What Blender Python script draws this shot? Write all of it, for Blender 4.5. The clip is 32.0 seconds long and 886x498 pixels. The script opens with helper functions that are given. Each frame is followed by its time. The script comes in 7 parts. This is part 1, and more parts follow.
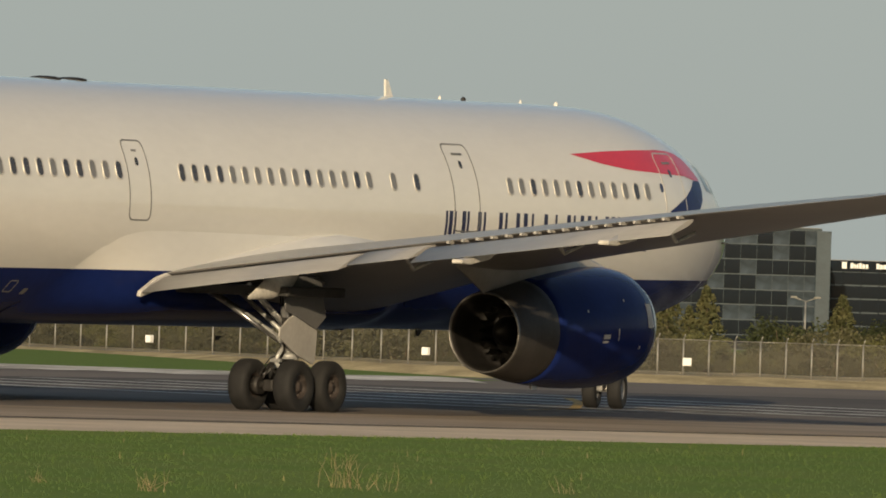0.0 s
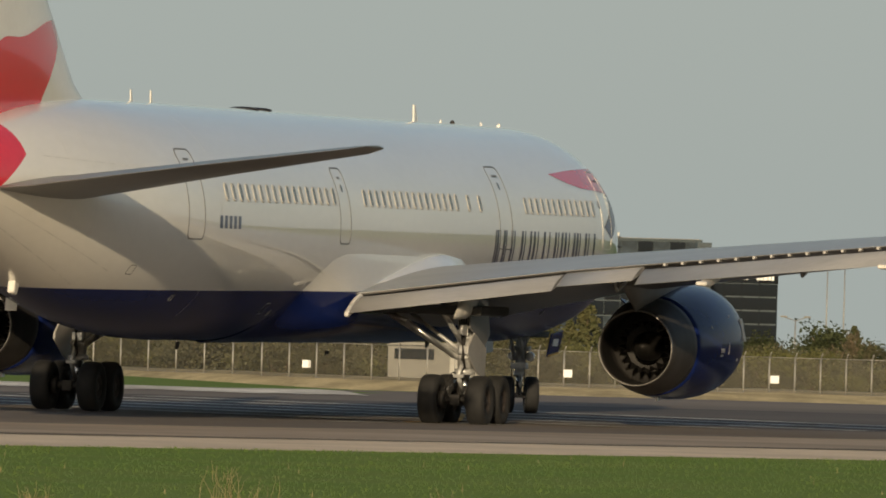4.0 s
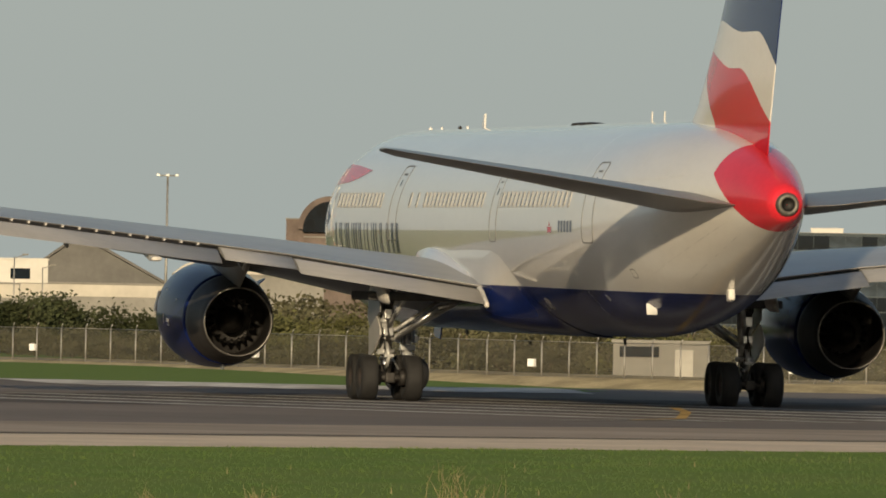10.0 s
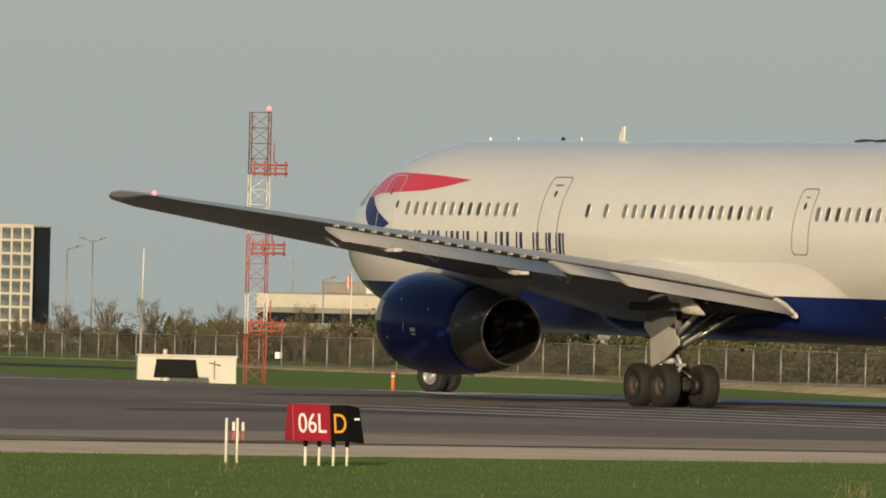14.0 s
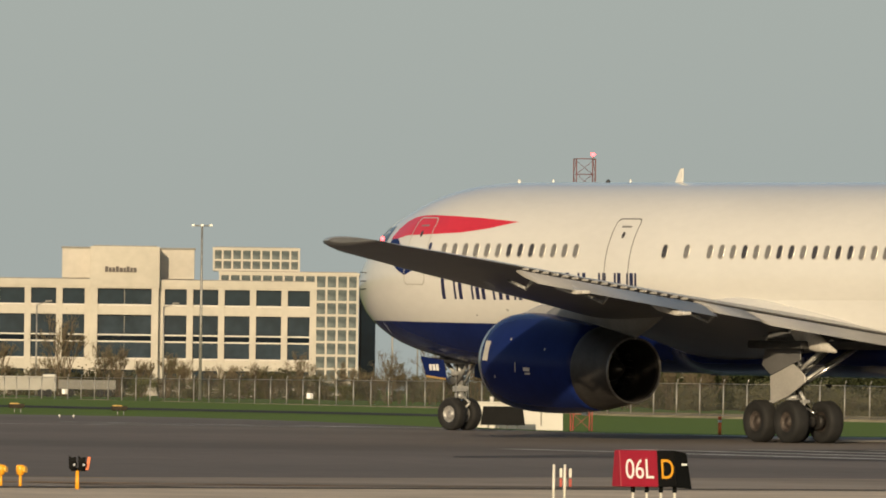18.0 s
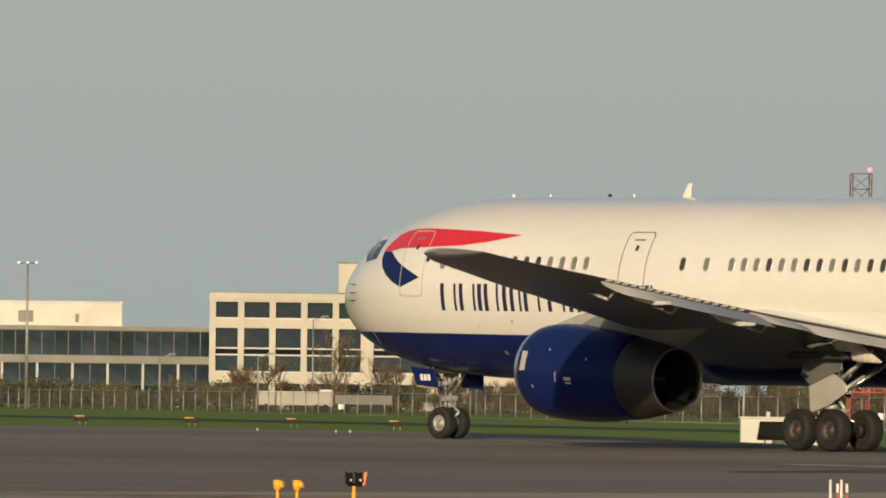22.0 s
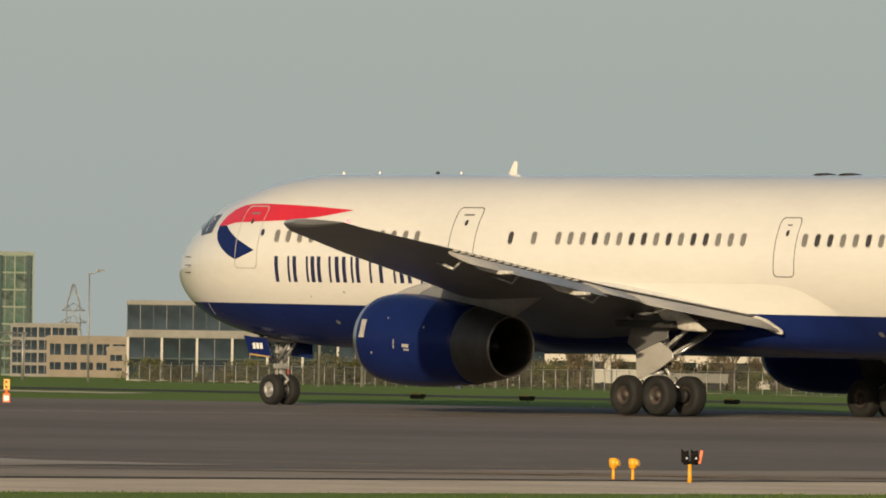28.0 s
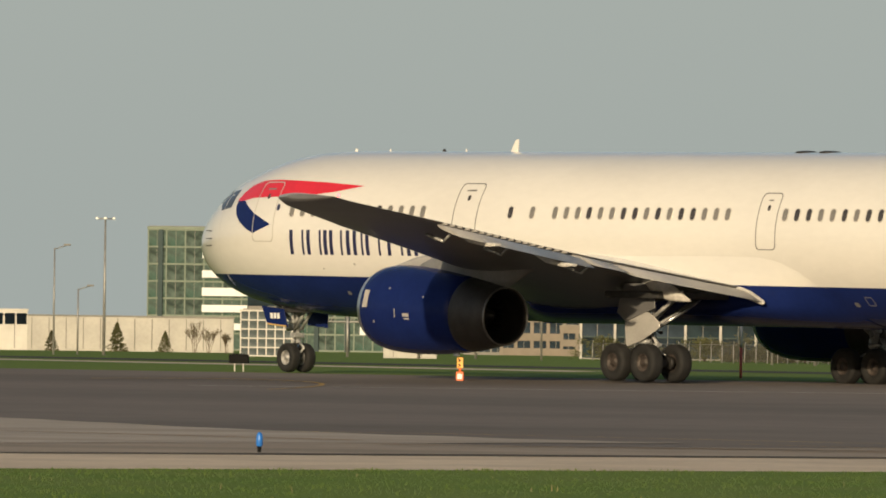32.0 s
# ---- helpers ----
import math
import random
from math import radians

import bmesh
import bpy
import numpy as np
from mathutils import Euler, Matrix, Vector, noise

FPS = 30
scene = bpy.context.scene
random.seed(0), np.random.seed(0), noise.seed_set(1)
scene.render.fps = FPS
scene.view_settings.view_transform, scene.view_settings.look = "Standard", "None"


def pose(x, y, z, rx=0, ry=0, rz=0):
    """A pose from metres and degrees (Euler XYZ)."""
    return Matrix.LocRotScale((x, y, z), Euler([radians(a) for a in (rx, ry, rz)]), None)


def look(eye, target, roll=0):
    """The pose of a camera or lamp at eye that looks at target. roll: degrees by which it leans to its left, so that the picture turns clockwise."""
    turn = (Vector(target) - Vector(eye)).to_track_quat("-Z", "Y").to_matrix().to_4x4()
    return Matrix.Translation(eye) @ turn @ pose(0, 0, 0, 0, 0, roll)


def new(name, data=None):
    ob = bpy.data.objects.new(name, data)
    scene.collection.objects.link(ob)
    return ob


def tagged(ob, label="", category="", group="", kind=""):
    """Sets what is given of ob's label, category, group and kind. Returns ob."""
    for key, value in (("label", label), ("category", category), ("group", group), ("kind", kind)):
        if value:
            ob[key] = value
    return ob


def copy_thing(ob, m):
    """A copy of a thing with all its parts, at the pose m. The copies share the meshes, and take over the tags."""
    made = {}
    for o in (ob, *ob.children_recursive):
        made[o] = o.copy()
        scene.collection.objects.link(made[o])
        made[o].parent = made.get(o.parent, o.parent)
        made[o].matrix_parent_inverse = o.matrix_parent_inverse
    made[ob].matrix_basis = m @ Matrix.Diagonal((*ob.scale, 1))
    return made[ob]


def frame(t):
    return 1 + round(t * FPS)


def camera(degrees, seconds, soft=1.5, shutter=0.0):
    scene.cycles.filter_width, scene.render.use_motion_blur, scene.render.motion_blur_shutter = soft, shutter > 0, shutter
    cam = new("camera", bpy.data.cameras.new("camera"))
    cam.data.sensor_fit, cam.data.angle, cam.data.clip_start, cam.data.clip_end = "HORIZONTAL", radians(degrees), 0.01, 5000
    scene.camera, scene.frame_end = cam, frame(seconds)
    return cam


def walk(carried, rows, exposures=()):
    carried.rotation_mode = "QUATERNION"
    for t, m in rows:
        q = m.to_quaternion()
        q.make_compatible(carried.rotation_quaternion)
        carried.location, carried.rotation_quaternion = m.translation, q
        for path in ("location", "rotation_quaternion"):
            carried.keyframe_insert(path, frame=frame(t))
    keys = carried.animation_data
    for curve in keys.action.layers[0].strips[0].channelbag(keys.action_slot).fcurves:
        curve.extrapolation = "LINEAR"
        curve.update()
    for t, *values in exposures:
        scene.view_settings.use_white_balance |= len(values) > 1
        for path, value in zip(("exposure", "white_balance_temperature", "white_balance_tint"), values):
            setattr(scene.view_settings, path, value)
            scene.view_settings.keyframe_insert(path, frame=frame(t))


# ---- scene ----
# Camera: stands still on its tripod and pans. Seconds, turn to the right, tilt up, roll (degrees).
EYE = 1.5
SLOPE = 0.39          # the runway rises gently away from the eye, in degrees
DROP = 3.678           # height of the eye over the sloping runway plane, carried back to the tripod
cam = camera(4.048, 32.0, soft=1.8)
PATH = [
    (0, 3.386, 0.383, 1.84),
    (0.5, 3.566, 0.397, 1.79),
    (1, 3.713, 0.402, 1.73),
    (1.5, 3.837, 0.411, 1.71),
    (2, 3.913, 0.425, 1.67),
    (2.5, 3.970, 0.438, 1.68),
    (3, 3.974, 0.436, 1.67),
    (3.5, 3.967, 0.438, 1.66),
    (4, 3.931, 0.456, 1.63),
    (4.5, 3.891, 0.467, 1.59),
    (6.5, 3.830, 0.462, 1.34),
    (7, 3.781, 0.456, 1.30),
    (7.5, 3.666, 0.456, 1.28),
    (8, 3.487, 0.466, 1.24),
    (8.5, 3.378, 0.474, 1.21),
    (9, 3.286, 0.460, 1.20),
    (9.5, 3.072, 0.433, 1.15),
    (10, 2.907, 0.425, 1.11),
    (10.5, 2.727, 0.441, 1.10),
    (11, 2.435, 0.439, 1.15),
    (11.5, 2.246, 0.437, 1.23),
    (12, 2.065, 0.442, 1.30),
    (12.5, 1.851, 0.463, 1.31),
    (13, 1.615, 0.470, 1.31),
    (13.5, 1.304, 0.469, 1.32),
    (14, 1.042, 0.447, 1.36),
    (14.5, 0.902, 0.457, 1.35),
    (16.5, 0.225, 0.615, 1.03),
    (17, 0.061, 0.610, 0.95),
    (17.5, -0.242, 0.602, 0.85),
    (18, -0.448, 0.630, 0.77),
    (18.5, -0.632, 0.659, 0.69),
    (19, -0.783, 0.744, 0.67),
    (19.5, -0.891, 0.752, 0.69),
    (20, -0.998, 0.728, 0.70),
    (20.5, -1.153, 0.705, 0.72),
    (21, -1.364, 0.680, 0.72),
    (21.5, -1.564, 0.661, 0.74),
    (22, -1.712, 0.683, 0.75),
    (22.5, -1.813, 0.697, 0.75),
    (23, -1.899, 0.703, 0.77),
    (23.5, -1.977, 0.684, 0.77),
    (24, -2.037, 0.673, 0.75),
    (24.5, -2.108, 0.669, 0.77),
    (25, -2.231, 0.676, 0.76),
    (25.5, -2.393, 0.682, 0.76),
    (27.5, -3.081, 0.573, 0.79),
    (28, -3.246, 0.563, 0.78),
    (28.5, -3.432, 0.553, 0.74),
    (29, -3.569, 0.518, 0.77),
    (29.5, -3.686, 0.482, 0.77),
    (30, -3.894, 0.470, 0.76),
    (30.5, -4.414, 0.470, 0.75),
    (31, -4.772, 0.467, 0.76),
    (31.5, -5.077, 0.461, 0.81),
    (32, -5.316, 0.436, 0.80),
]


def aim(turn, tilt, roll):
    a, b = radians(turn), radians(tilt)
    return look((0, 0, EYE), (100 * math.sin(a) * math.cos(b), 100 * math.cos(a) * math.cos(b), EYE + 100 * math.sin(b)), roll)


walk(cam, [(t, aim(turn, tilt, roll)) for t, turn, tilt, roll in PATH], [(0, 0.0), (32, 0.0)])

# The aircraft's way: seconds, place of the main gear in the runway plane, heading to the left of +y.
TAXI = [
    (0, 8.95, 275.54, -33.00),
    (1, 10.99, 278.39, -29.87),
    (2, 12.85, 281.52, -26.37),
    (3, 14.51, 285.13, -22.74),
    (4, 15.96, 289.39, -18.96),
    (4.5, 16.62, 291.77, -16.96),
    (6.5, 18.68, 302.16, -8.34),
    (7.5, 19.22, 307.28, -3.77),
    (8.5, 19.47, 311.90, 0.68),
    (9.5, 19.42, 316.17, 5.20),
    (10.5, 19.12, 319.55, 9.75),
    (11.5, 18.55, 322.72, 14.59),
    (12.5, 17.75, 325.60, 19.24),
    (13.5, 16.77, 328.45, 23.72),
    (14.5, 15.62, 331.20, 27.39),
    (16.5, 12.91, 335.59, 32.19),
    (17, 12.17, 336.72, 33.02),
    (18, 10.66, 339.23, 34.59),
    (19, 9.11, 341.54, 36.15),
    (20, 7.51, 343.89, 37.58),
    (21, 5.82, 346.17, 38.99),
    (22, 4.02, 348.41, 40.28),
    (23, 2.06, 350.80, 41.47),
    (24, -0.08, 353.30, 42.36),
    (25, -2.42, 356.05, 42.74),
    (25.5, -3.69, 357.64, 42.89),
    (27.5, -9.36, 364.62, 43.54),
    (28.5, -12.56, 368.11, 43.88),
    (29.5, -15.99, 371.97, 44.19),
    (30.5, -19.70, 376.20, 44.49),
    (31.5, -23.68, 380.62, 44.66),
    (32, -25.79, 382.94, 44.74),
]

# The aircraft's bank to the right on the cambered pavement: seconds, degrees.
BANK = ((0, 0.3), (8, 0.3), (12, 0.05), (14, -0.15), (18, -0.02), (24, 0.25), (28, 0.48), (32, 0.55))

# ---- world and sun ----
SUN_BACK, SUN_UP = 9.0, 12.4          # the sun stands behind the tripod, this far to its left, this high
world = bpy.data.worlds.new("evening_sky")
scene.world = world
world.use_nodes = True
wt = world.node_tree
sky = wt.nodes.new("ShaderNodeTexSky")
sky.sky_type, sky.sun_disc = "NISHITA", False
sky.sun_elevation, sky.sun_rotation = radians(SUN_UP), radians(180 + SUN_BACK)
sky.air_density, sky.dust_density, sky.ozone_density = 1.0, 2.5, 1.0
haze = wt.nodes.new("ShaderNodeMixRGB")          # thin evening haze over the clear sky
haze.inputs[2].default_value = (4.08, 4.52, 4.30, 1)
way, part_z, thin = wt.nodes.new("ShaderNodeTexCoord"), wt.nodes.new("ShaderNodeSeparateXYZ"), wt.nodes.new("ShaderNodeMapRange")
wt.links.new(way.outputs["Generated"], part_z.inputs[0])
wt.links.new(part_z.outputs[2], thin.inputs[0])          # the haze lies low and thins towards the zenith
for slot, value in zip(range(1, 5), (0.04, 0.22, 0.86, 0.05)):
    thin.inputs[slot].default_value = value
wt.links.new(thin.outputs[0], haze.inputs[0])
wt.links.new(sky.outputs[0], haze.inputs[1])
wt.links.new(haze.outputs[0], wt.nodes["Background"].inputs[0])
wt.nodes["Background"].inputs[1].default_value = 0.10
sun = new("sun", bpy.data.lights.new("sun", "SUN"))
sun.data.energy, sun.data.angle, sun.data.color = 4.4, radians(0.6), (1.0, 0.80, 0.52)
a, b = radians(SUN_BACK), radians(SUN_UP)
sun.matrix_world = look((-50 * math.sin(a) * math.cos(b), -50 * math.cos(a) * math.cos(b), 50 * math.sin(b)), (0, 0, 0))


# ---- materials ----
def material(name, colour, rough=0.5, metal=0.0, coat=0.0, vary=0.12, scale=3.0, bump=0.0, fine=40.0, second=None, emit=0.0, stretch=(1, 1, 1), spec=0.5):
    """A surface with variation at two scales: broad stains and fine grain."""
    m = bpy.data.materials.new(name)
    m.use_nodes = True
    n, link = m.node_tree.nodes, m.node_tree.links.new
    p = n["Principled BSDF"]
    p.inputs["Roughness"].default_value, p.inputs["Metallic"].default_value = rough, metal
    p.inputs["Coat Weight"].default_value, p.inputs["Coat Roughness"].default_value = coat, 0.04
    p.inputs["Specular IOR Level"].default_value = spec
    co = n.new("ShaderNodeTexCoord")
    mp = n.new("ShaderNodeMapping")
    mp.inputs["Scale"].default_value = stretch
    link(co.outputs["Object"], mp.inputs[0])
    big, small = n.new("ShaderNodeTexNoise"), n.new("ShaderNodeTexNoise")
    big.inputs["Scale"].default_value, small.inputs["Scale"].default_value = scale, fine
    big.inputs["Detail"].default_value = 6
    link(mp.outputs[0], big.inputs["Vector"]), link(mp.outputs[0], small.inputs["Vector"])
    mix = n.new("ShaderNodeMixRGB")
    mix.blend_type = "MIX"
    other = second or tuple(c * (1 - 2 * vary) for c in colour)
    mix.inputs[1].default_value, mix.inputs[2].default_value = (*colour, 1), (*other, 1)
    ramp = n.new("ShaderNodeValToRGB")
    ramp.color_ramp.elements[0].position, ramp.color_ramp.elements[1].position = 0.38, 0.66
    link(big.outputs["Fac"], ramp.inputs[0]), link(ramp.outputs[0], mix.inputs[0])
    grain = n.new("ShaderNodeMixRGB")
    grain.blend_type, grain.inputs[0].default_value = "MULTIPLY", min(1.0, vary * 2.2)
    link(mix.outputs[0], grain.inputs[1])
    light = n.new("ShaderNodeMapRange")
    light.inputs["From Min"].default_value, light.inputs["From Max"].default_value = 0.3, 0.7
    light.inputs["To Min"].default_value, light.inputs["To Max"].default_value = 0.6, 1.15
    link(small.outputs["Fac"], light.inputs[0]), link(light.outputs[0], grain.inputs[2])
    link(grain.outputs[0], p.inputs["Base Color"])
    if bump:
        bm_ = n.new("ShaderNodeBump")
        bm_.inputs["Strength"].default_value, bm_.inputs["Distance"].default_value = bump, 0.02
        link(small.outputs["Fac"], bm_.inputs["Height"]), link(bm_.outputs[0], p.inputs["Normal"])
    if emit:
        p.inputs["Emission Color"].default_value, p.inputs["Emission Strength"].default_value = (*colour, 1), emit
    return m


WHITE = material("white_paint", (0.715, 0.69, 0.64), 0.30, coat=1.0, vary=0.03, scale=0.5, fine=6, stretch=(0.35, 1, 1))
NAVY = material("navy_paint", (0.009, 0.019, 0.100), 0.20, vary=0.08, scale=0.6, fine=6, spec=0.08)
RED = material("red_paint", (0.62, 0.022, 0.035), 0.26, coat=0.4, vary=0.05, scale=0.8, fine=8)
WINGTOP = material("wing_top_grey", (0.30, 0.295, 0.285), 0.34, coat=0.1, vary=0.10, scale=0.8, fine=9, stretch=(1, 0.3, 1))
WINGGREY = material("dark_wing_grey", (0.14, 0.138, 0.138), 0.36, coat=0.1, vary=0.08, scale=0.8, fine=9, stretch=(1, 0.3, 1))
FLAPGREY = material("flap_paint", (0.40, 0.385, 0.365), 0.36, vary=0.09, scale=1.1, fine=10, stretch=(1, 0.3, 1))
BARE = material("bare_metal", (0.56, 0.56, 0.56), 0.28, metal=0.9, vary=0.1, scale=2, fine=12)
NOZZLE = material("nozzle_metal", (0.080, 0.073, 0.068), 0.58, metal=0.75, vary=0.12, scale=1.6, fine=14)
SOOT = material("sooty_metal", (0.020, 0.018, 0.017), 0.6, metal=0.4, vary=0.2, scale=3)
TYRE = material("tyre_rubber", (0.013, 0.0125, 0.0125), 0.8, vary=0.2, scale=4, bump=0.2)
DARKHUB = material("brown_dusty_hub", (0.085, 0.068, 0.060), 0.6, metal=0.3, vary=0.3, scale=6)
HUB = material("wheel_hub_paint", (0.42, 0.41, 0.40), 0.45, metal=0.3, vary=0.25, scale=6)
BRAKE = material("brake_dark", (0.035, 0.032, 0.03), 0.6, metal=0.4, vary=0.2, scale=6)
GEAR = material("gear_grey_paint", (0.44, 0.44, 0.43), 0.36, metal=0.2, vary=0.22, scale=5, fine=25)
CHROME = material("chrome_piston", (0.85, 0.85, 0.85), 0.1, metal=1.0, vary=0.03)
DARK = material("dark_bay", (0.035, 0.034, 0.033), 0.7, vary=0.2)
GLASS = material("window_dark_glass", (0.055, 0.048, 0.045), 0.10, coat=0.3, vary=0.1)
BLIND = material("window_blind", (0.20, 0.187, 0.168), 0.18, coat=0.4, vary=0.06)
RIM = material("window_rim", (0.52, 0.49, 0.44), 0.35, metal=0.2, vary=0.08)
LINE = material("panel_line", (0.17, 0.165, 0.155), 0.5, vary=0.1)
INK = material("navy_lettering", (0.018, 0.022, 0.075), 0.3, coat=0.4, vary=0.05)


# ---- mesh helpers ----
def part(name, bm, mat, parent, label="", smooth=False, at=None):
    me = bpy.data.meshes.new(name)
    if smooth:
        for f in bm.faces:
            f.smooth = True
    bm.to_mesh(me)
    bm.free()
    for m in mat if isinstance(mat, (list, tuple)) else [mat]:
        me.materials.append(m)
    ob = new(name, me)
    if parent:
        ob.parent = parent
    if at is not None:
        ob.matrix_basis = at
    if label:
        tagged(ob, label)
    return ob


def again(name, mesh, parent, at):
    ob = new(name, mesh)
    ob.parent, ob.matrix_basis = parent, at
    return ob


def thing(name, at, label, category, group="", kind=""):
    ob = new(name)
    ob.empty_display_size = 0.3
    ob.matrix_basis = at
    return tagged(ob, label, category, group, kind)


def box(bm, x0, x1, y0, y1, z0, z1, bevel=0.0, turn=None, mi=0):
    """A box, bevelled, added to bm."""
    t = bmesh.new()
    bmesh.ops.create_cube(t, size=1)
    for v in t.verts:
        v.co = Vector(((x0 + x1) / 2 + v.co.x * (x1 - x0), (y0 + y1) / 2 + v.co.y * (y1 - y0), (z0 + z1) / 2 + v.co.z * (z1 - z0)))
    if bevel:
        bmesh.ops.bevel(t, geom=t.edges[:], offset=bevel, segments=2, affect="EDGES", profile=0.6)
    if turn is not None:
        bmesh.ops.transform(t, matrix=turn, verts=t.verts)
    for f in t.faces:
        f.material_index = mi
    pour(bm, t)
    return bm


def pour(bm, t):
    me = bpy.data.meshes.new("pour")
    t.to_mesh(me)
    t.free()
    bm.from_mesh(me)
    bpy.data.meshes.remove(me)


def rod(bm, a, b, r, r2=None, seg=10, mi=0):
    """A round bar from a to b."""
    a, b = Vector(a), Vector(b)
    t = bmesh.new()
    bmesh.ops.create_cone(t, cap_ends=True, segments=seg, radius1=r, radius2=r if r2 is None else r2, depth=(b - a).length)
    m = Matrix.Translation((a + b) / 2) @ (b - a).to_track_quat("Z", "Y").to_matrix().to_4x4()
    bmesh.ops.transform(t, matrix=m, verts=t.verts)
    for f in t.faces:
        f.material_index = mi
        f.smooth = len(f.verts) == 4
    pour(bm, t)
    return bm


def loft(bm, rings, closed=True, caps=(True, True), mi=0):
    """Skin a list of rings of points."""
    rows = [[bm.verts.new(p) for p in ring] for ring in rings]
    n = len(rows[0])
    for r, s in zip(rows, rows[1:]):
        for i in range(n if closed else n - 1):
            j = (i + 1) % n
            f = bm.faces.new((r[i], r[j], s[j], s[i]))
            f.smooth, f.material_index = True, mi
    if caps[0]:
        bm.faces.new(rows[0][::-1]).material_index = mi
    if caps[1]:
        bm.faces.new(rows[-1]).material_index = mi
    return rows


def spin(bm, profile, seg=40, axis="x", centre=(0, 0, 0), mi=0):
    """Turn a profile of (along, radius) round an axis."""
    c = Vector(centre)
    rings = []
    for s, r in profile:
        ring = []
        for k in range(seg):
            a = 2 * math.pi * k / seg
            u, v = r * math.cos(a), r * math.sin(a)
            ring.append(c + Vector({"x": (s, u, v), "y": (u, s, v), "z": (u, v, s)}[axis]))
        rings.append(ring)
    loft(bm, rings, True, (False, False), mi)
    bmesh.ops.recalc_face_normals(bm, faces=bm.faces[:])
    return bm


def prism(bm, outline, depth, turn=None, mi=0, bevel=0.0):
    """A flat outline in xz made thick along y."""
    t = bmesh.new()
    f = t.faces.new([t.verts.new((x, -depth / 2, z)) for x, z in outline])
    ext = bmesh.ops.extrude_face_region(t, geom=[f])
    for v in ext["geom"]:
        if isinstance(v, bmesh.types.BMVert):
            v.co.y += depth
    bmesh.ops.recalc_face_normals(t, faces=t.faces[:])
    if bevel:
        bmesh.ops.bevel(t, geom=t.edges[:], offset=bevel, segments=1, affect="EDGES")
    if turn is not None:
        bmesh.ops.transform(t, matrix=turn, verts=t.verts)
    for f in t.faces:
        f.material_index = mi
    pour(bm, t)
    return bm


# ---- the ground's height ----
TAN = math.tan(radians(SLOPE))


FLAT = -0.25


def low_land(x):
    """Height of the land by the fence, which sinks towards the east."""
    pts = ((-40, -0.25), (-6, -0.30), (6, -0.50), (25, -0.58), (39, -0.98), (51, -1.36), (66, -1.42))
    if x <= pts[0][0]:
        return pts[0][1]
    for p, q in zip(pts, pts[1:]):
        if x <= q[0]:
            return p[1] + (q[1] - p[1]) * (x - p[0]) / (q[0] - p[0])
    return pts[-1][1]


def level(x, y):
    """Height of the ground: the runway's gentle slope, then a low crest and the flat land beyond."""
    k = min(1.0, max(0.0, (x + 18) / 22))
    end = 398 - 48 * k * k * (3 - 2 * k)
    if y <= end:
        return EYE - DROP + TAN * y
    top = EYE - DROP + TAN * end
    s = min(1.0, (y - end) / 170)
    far_ = min(1.0, max(0.0, (y - 420) / 330))
    sunk = (low_land(x) - FLAT) * far_ * far_ * (3 - 2 * far_) * (1.0 if y < 1200 else max(0.0, 1 - (y - 1200) / 200))
    return sunk + top + (FLAT - top) * s * s * (3 - 2 * s) + TAN * (y - end) * (1 - s) ** 3 * 0.8 * (1 - k)


def beyond(x, y, far, turn=0):
    """A pose on the ground, the given share farther along the line of sight and larger by as much."""
    return on_ground(x * far, y * far, turn) @ Matrix.Scale(far, 4)


def on_ground(x, y, turn=0, up=0.0):
    return pose(x, y, level(x, y) + up, 0, 0, turn)

# ---- the ground ----
GRASS = material("mown_grass", (0.130, 0.202, 0.040), 0.9, vary=0.2, scale=0.25, fine=5, bump=0.15, second=(0.155, 0.208, 0.052), spec=0.05)
ASPHALT = material("grooved_asphalt", (0.205, 0.177, 0.156), 0.9, vary=0.16, scale=0.05, fine=2.0, bump=0.1, second=(0.152, 0.132, 0.117), stretch=(0.5, 1, 1), spec=0.12)
SHOULDER = material("brown_asphalt_shoulder", (0.375, 0.310, 0.245), 0.8, vary=0.15, scale=0.2, fine=2, stretch=(0.4, 1, 1), spec=0.1)
CONCRETE = material("pale_concrete_edge", (0.66, 0.545, 0.415), 0.9, vary=0.1, scale=0.3, fine=4, spec=0.1)
MARK = material("white_runway_marking", (0.55, 0.54, 0.50), 0.8, vary=0.25, scale=0.6, fine=5, spec=0.1)
YELLOW = material("yellow_marking", (0.58, 0.38, 0.13), 0.8, vary=0.25, scale=0.6, fine=5, spec=0.1)


ROADSEAM = material("tar_seam", (0.13, 0.108, 0.088), 0.9, vary=0.2, scale=0.15, fine=2, spec=0.1)


def sheet(name, outline_near, outline_far, x0, x1, mat, up, label, steps=60, cross=14, kind="structure"):
    """A strip of ground between two lines y = f(x), laid on the land."""
    bm = bmesh.new()
    rows = []
    for i in range(steps + 1):
        x = x0 + (x1 - x0) * i / steps
        ya, yb = outline_near(x), outline_far(x)
        rows.append([bm.verts.new((x, ya + (yb - ya) * j / cross, level(x, ya + (yb - ya) * j / cross) + up)) for j in range(cross + 1)])
    for r, s in zip(rows, rows[1:]):
        for j in range(cross):
            bm.faces.new((r[j], s[j], s[j + 1], r[j + 1]))
    return tagged(part(name, bm, mat, None), label, name.replace("_", " "), kind=kind)


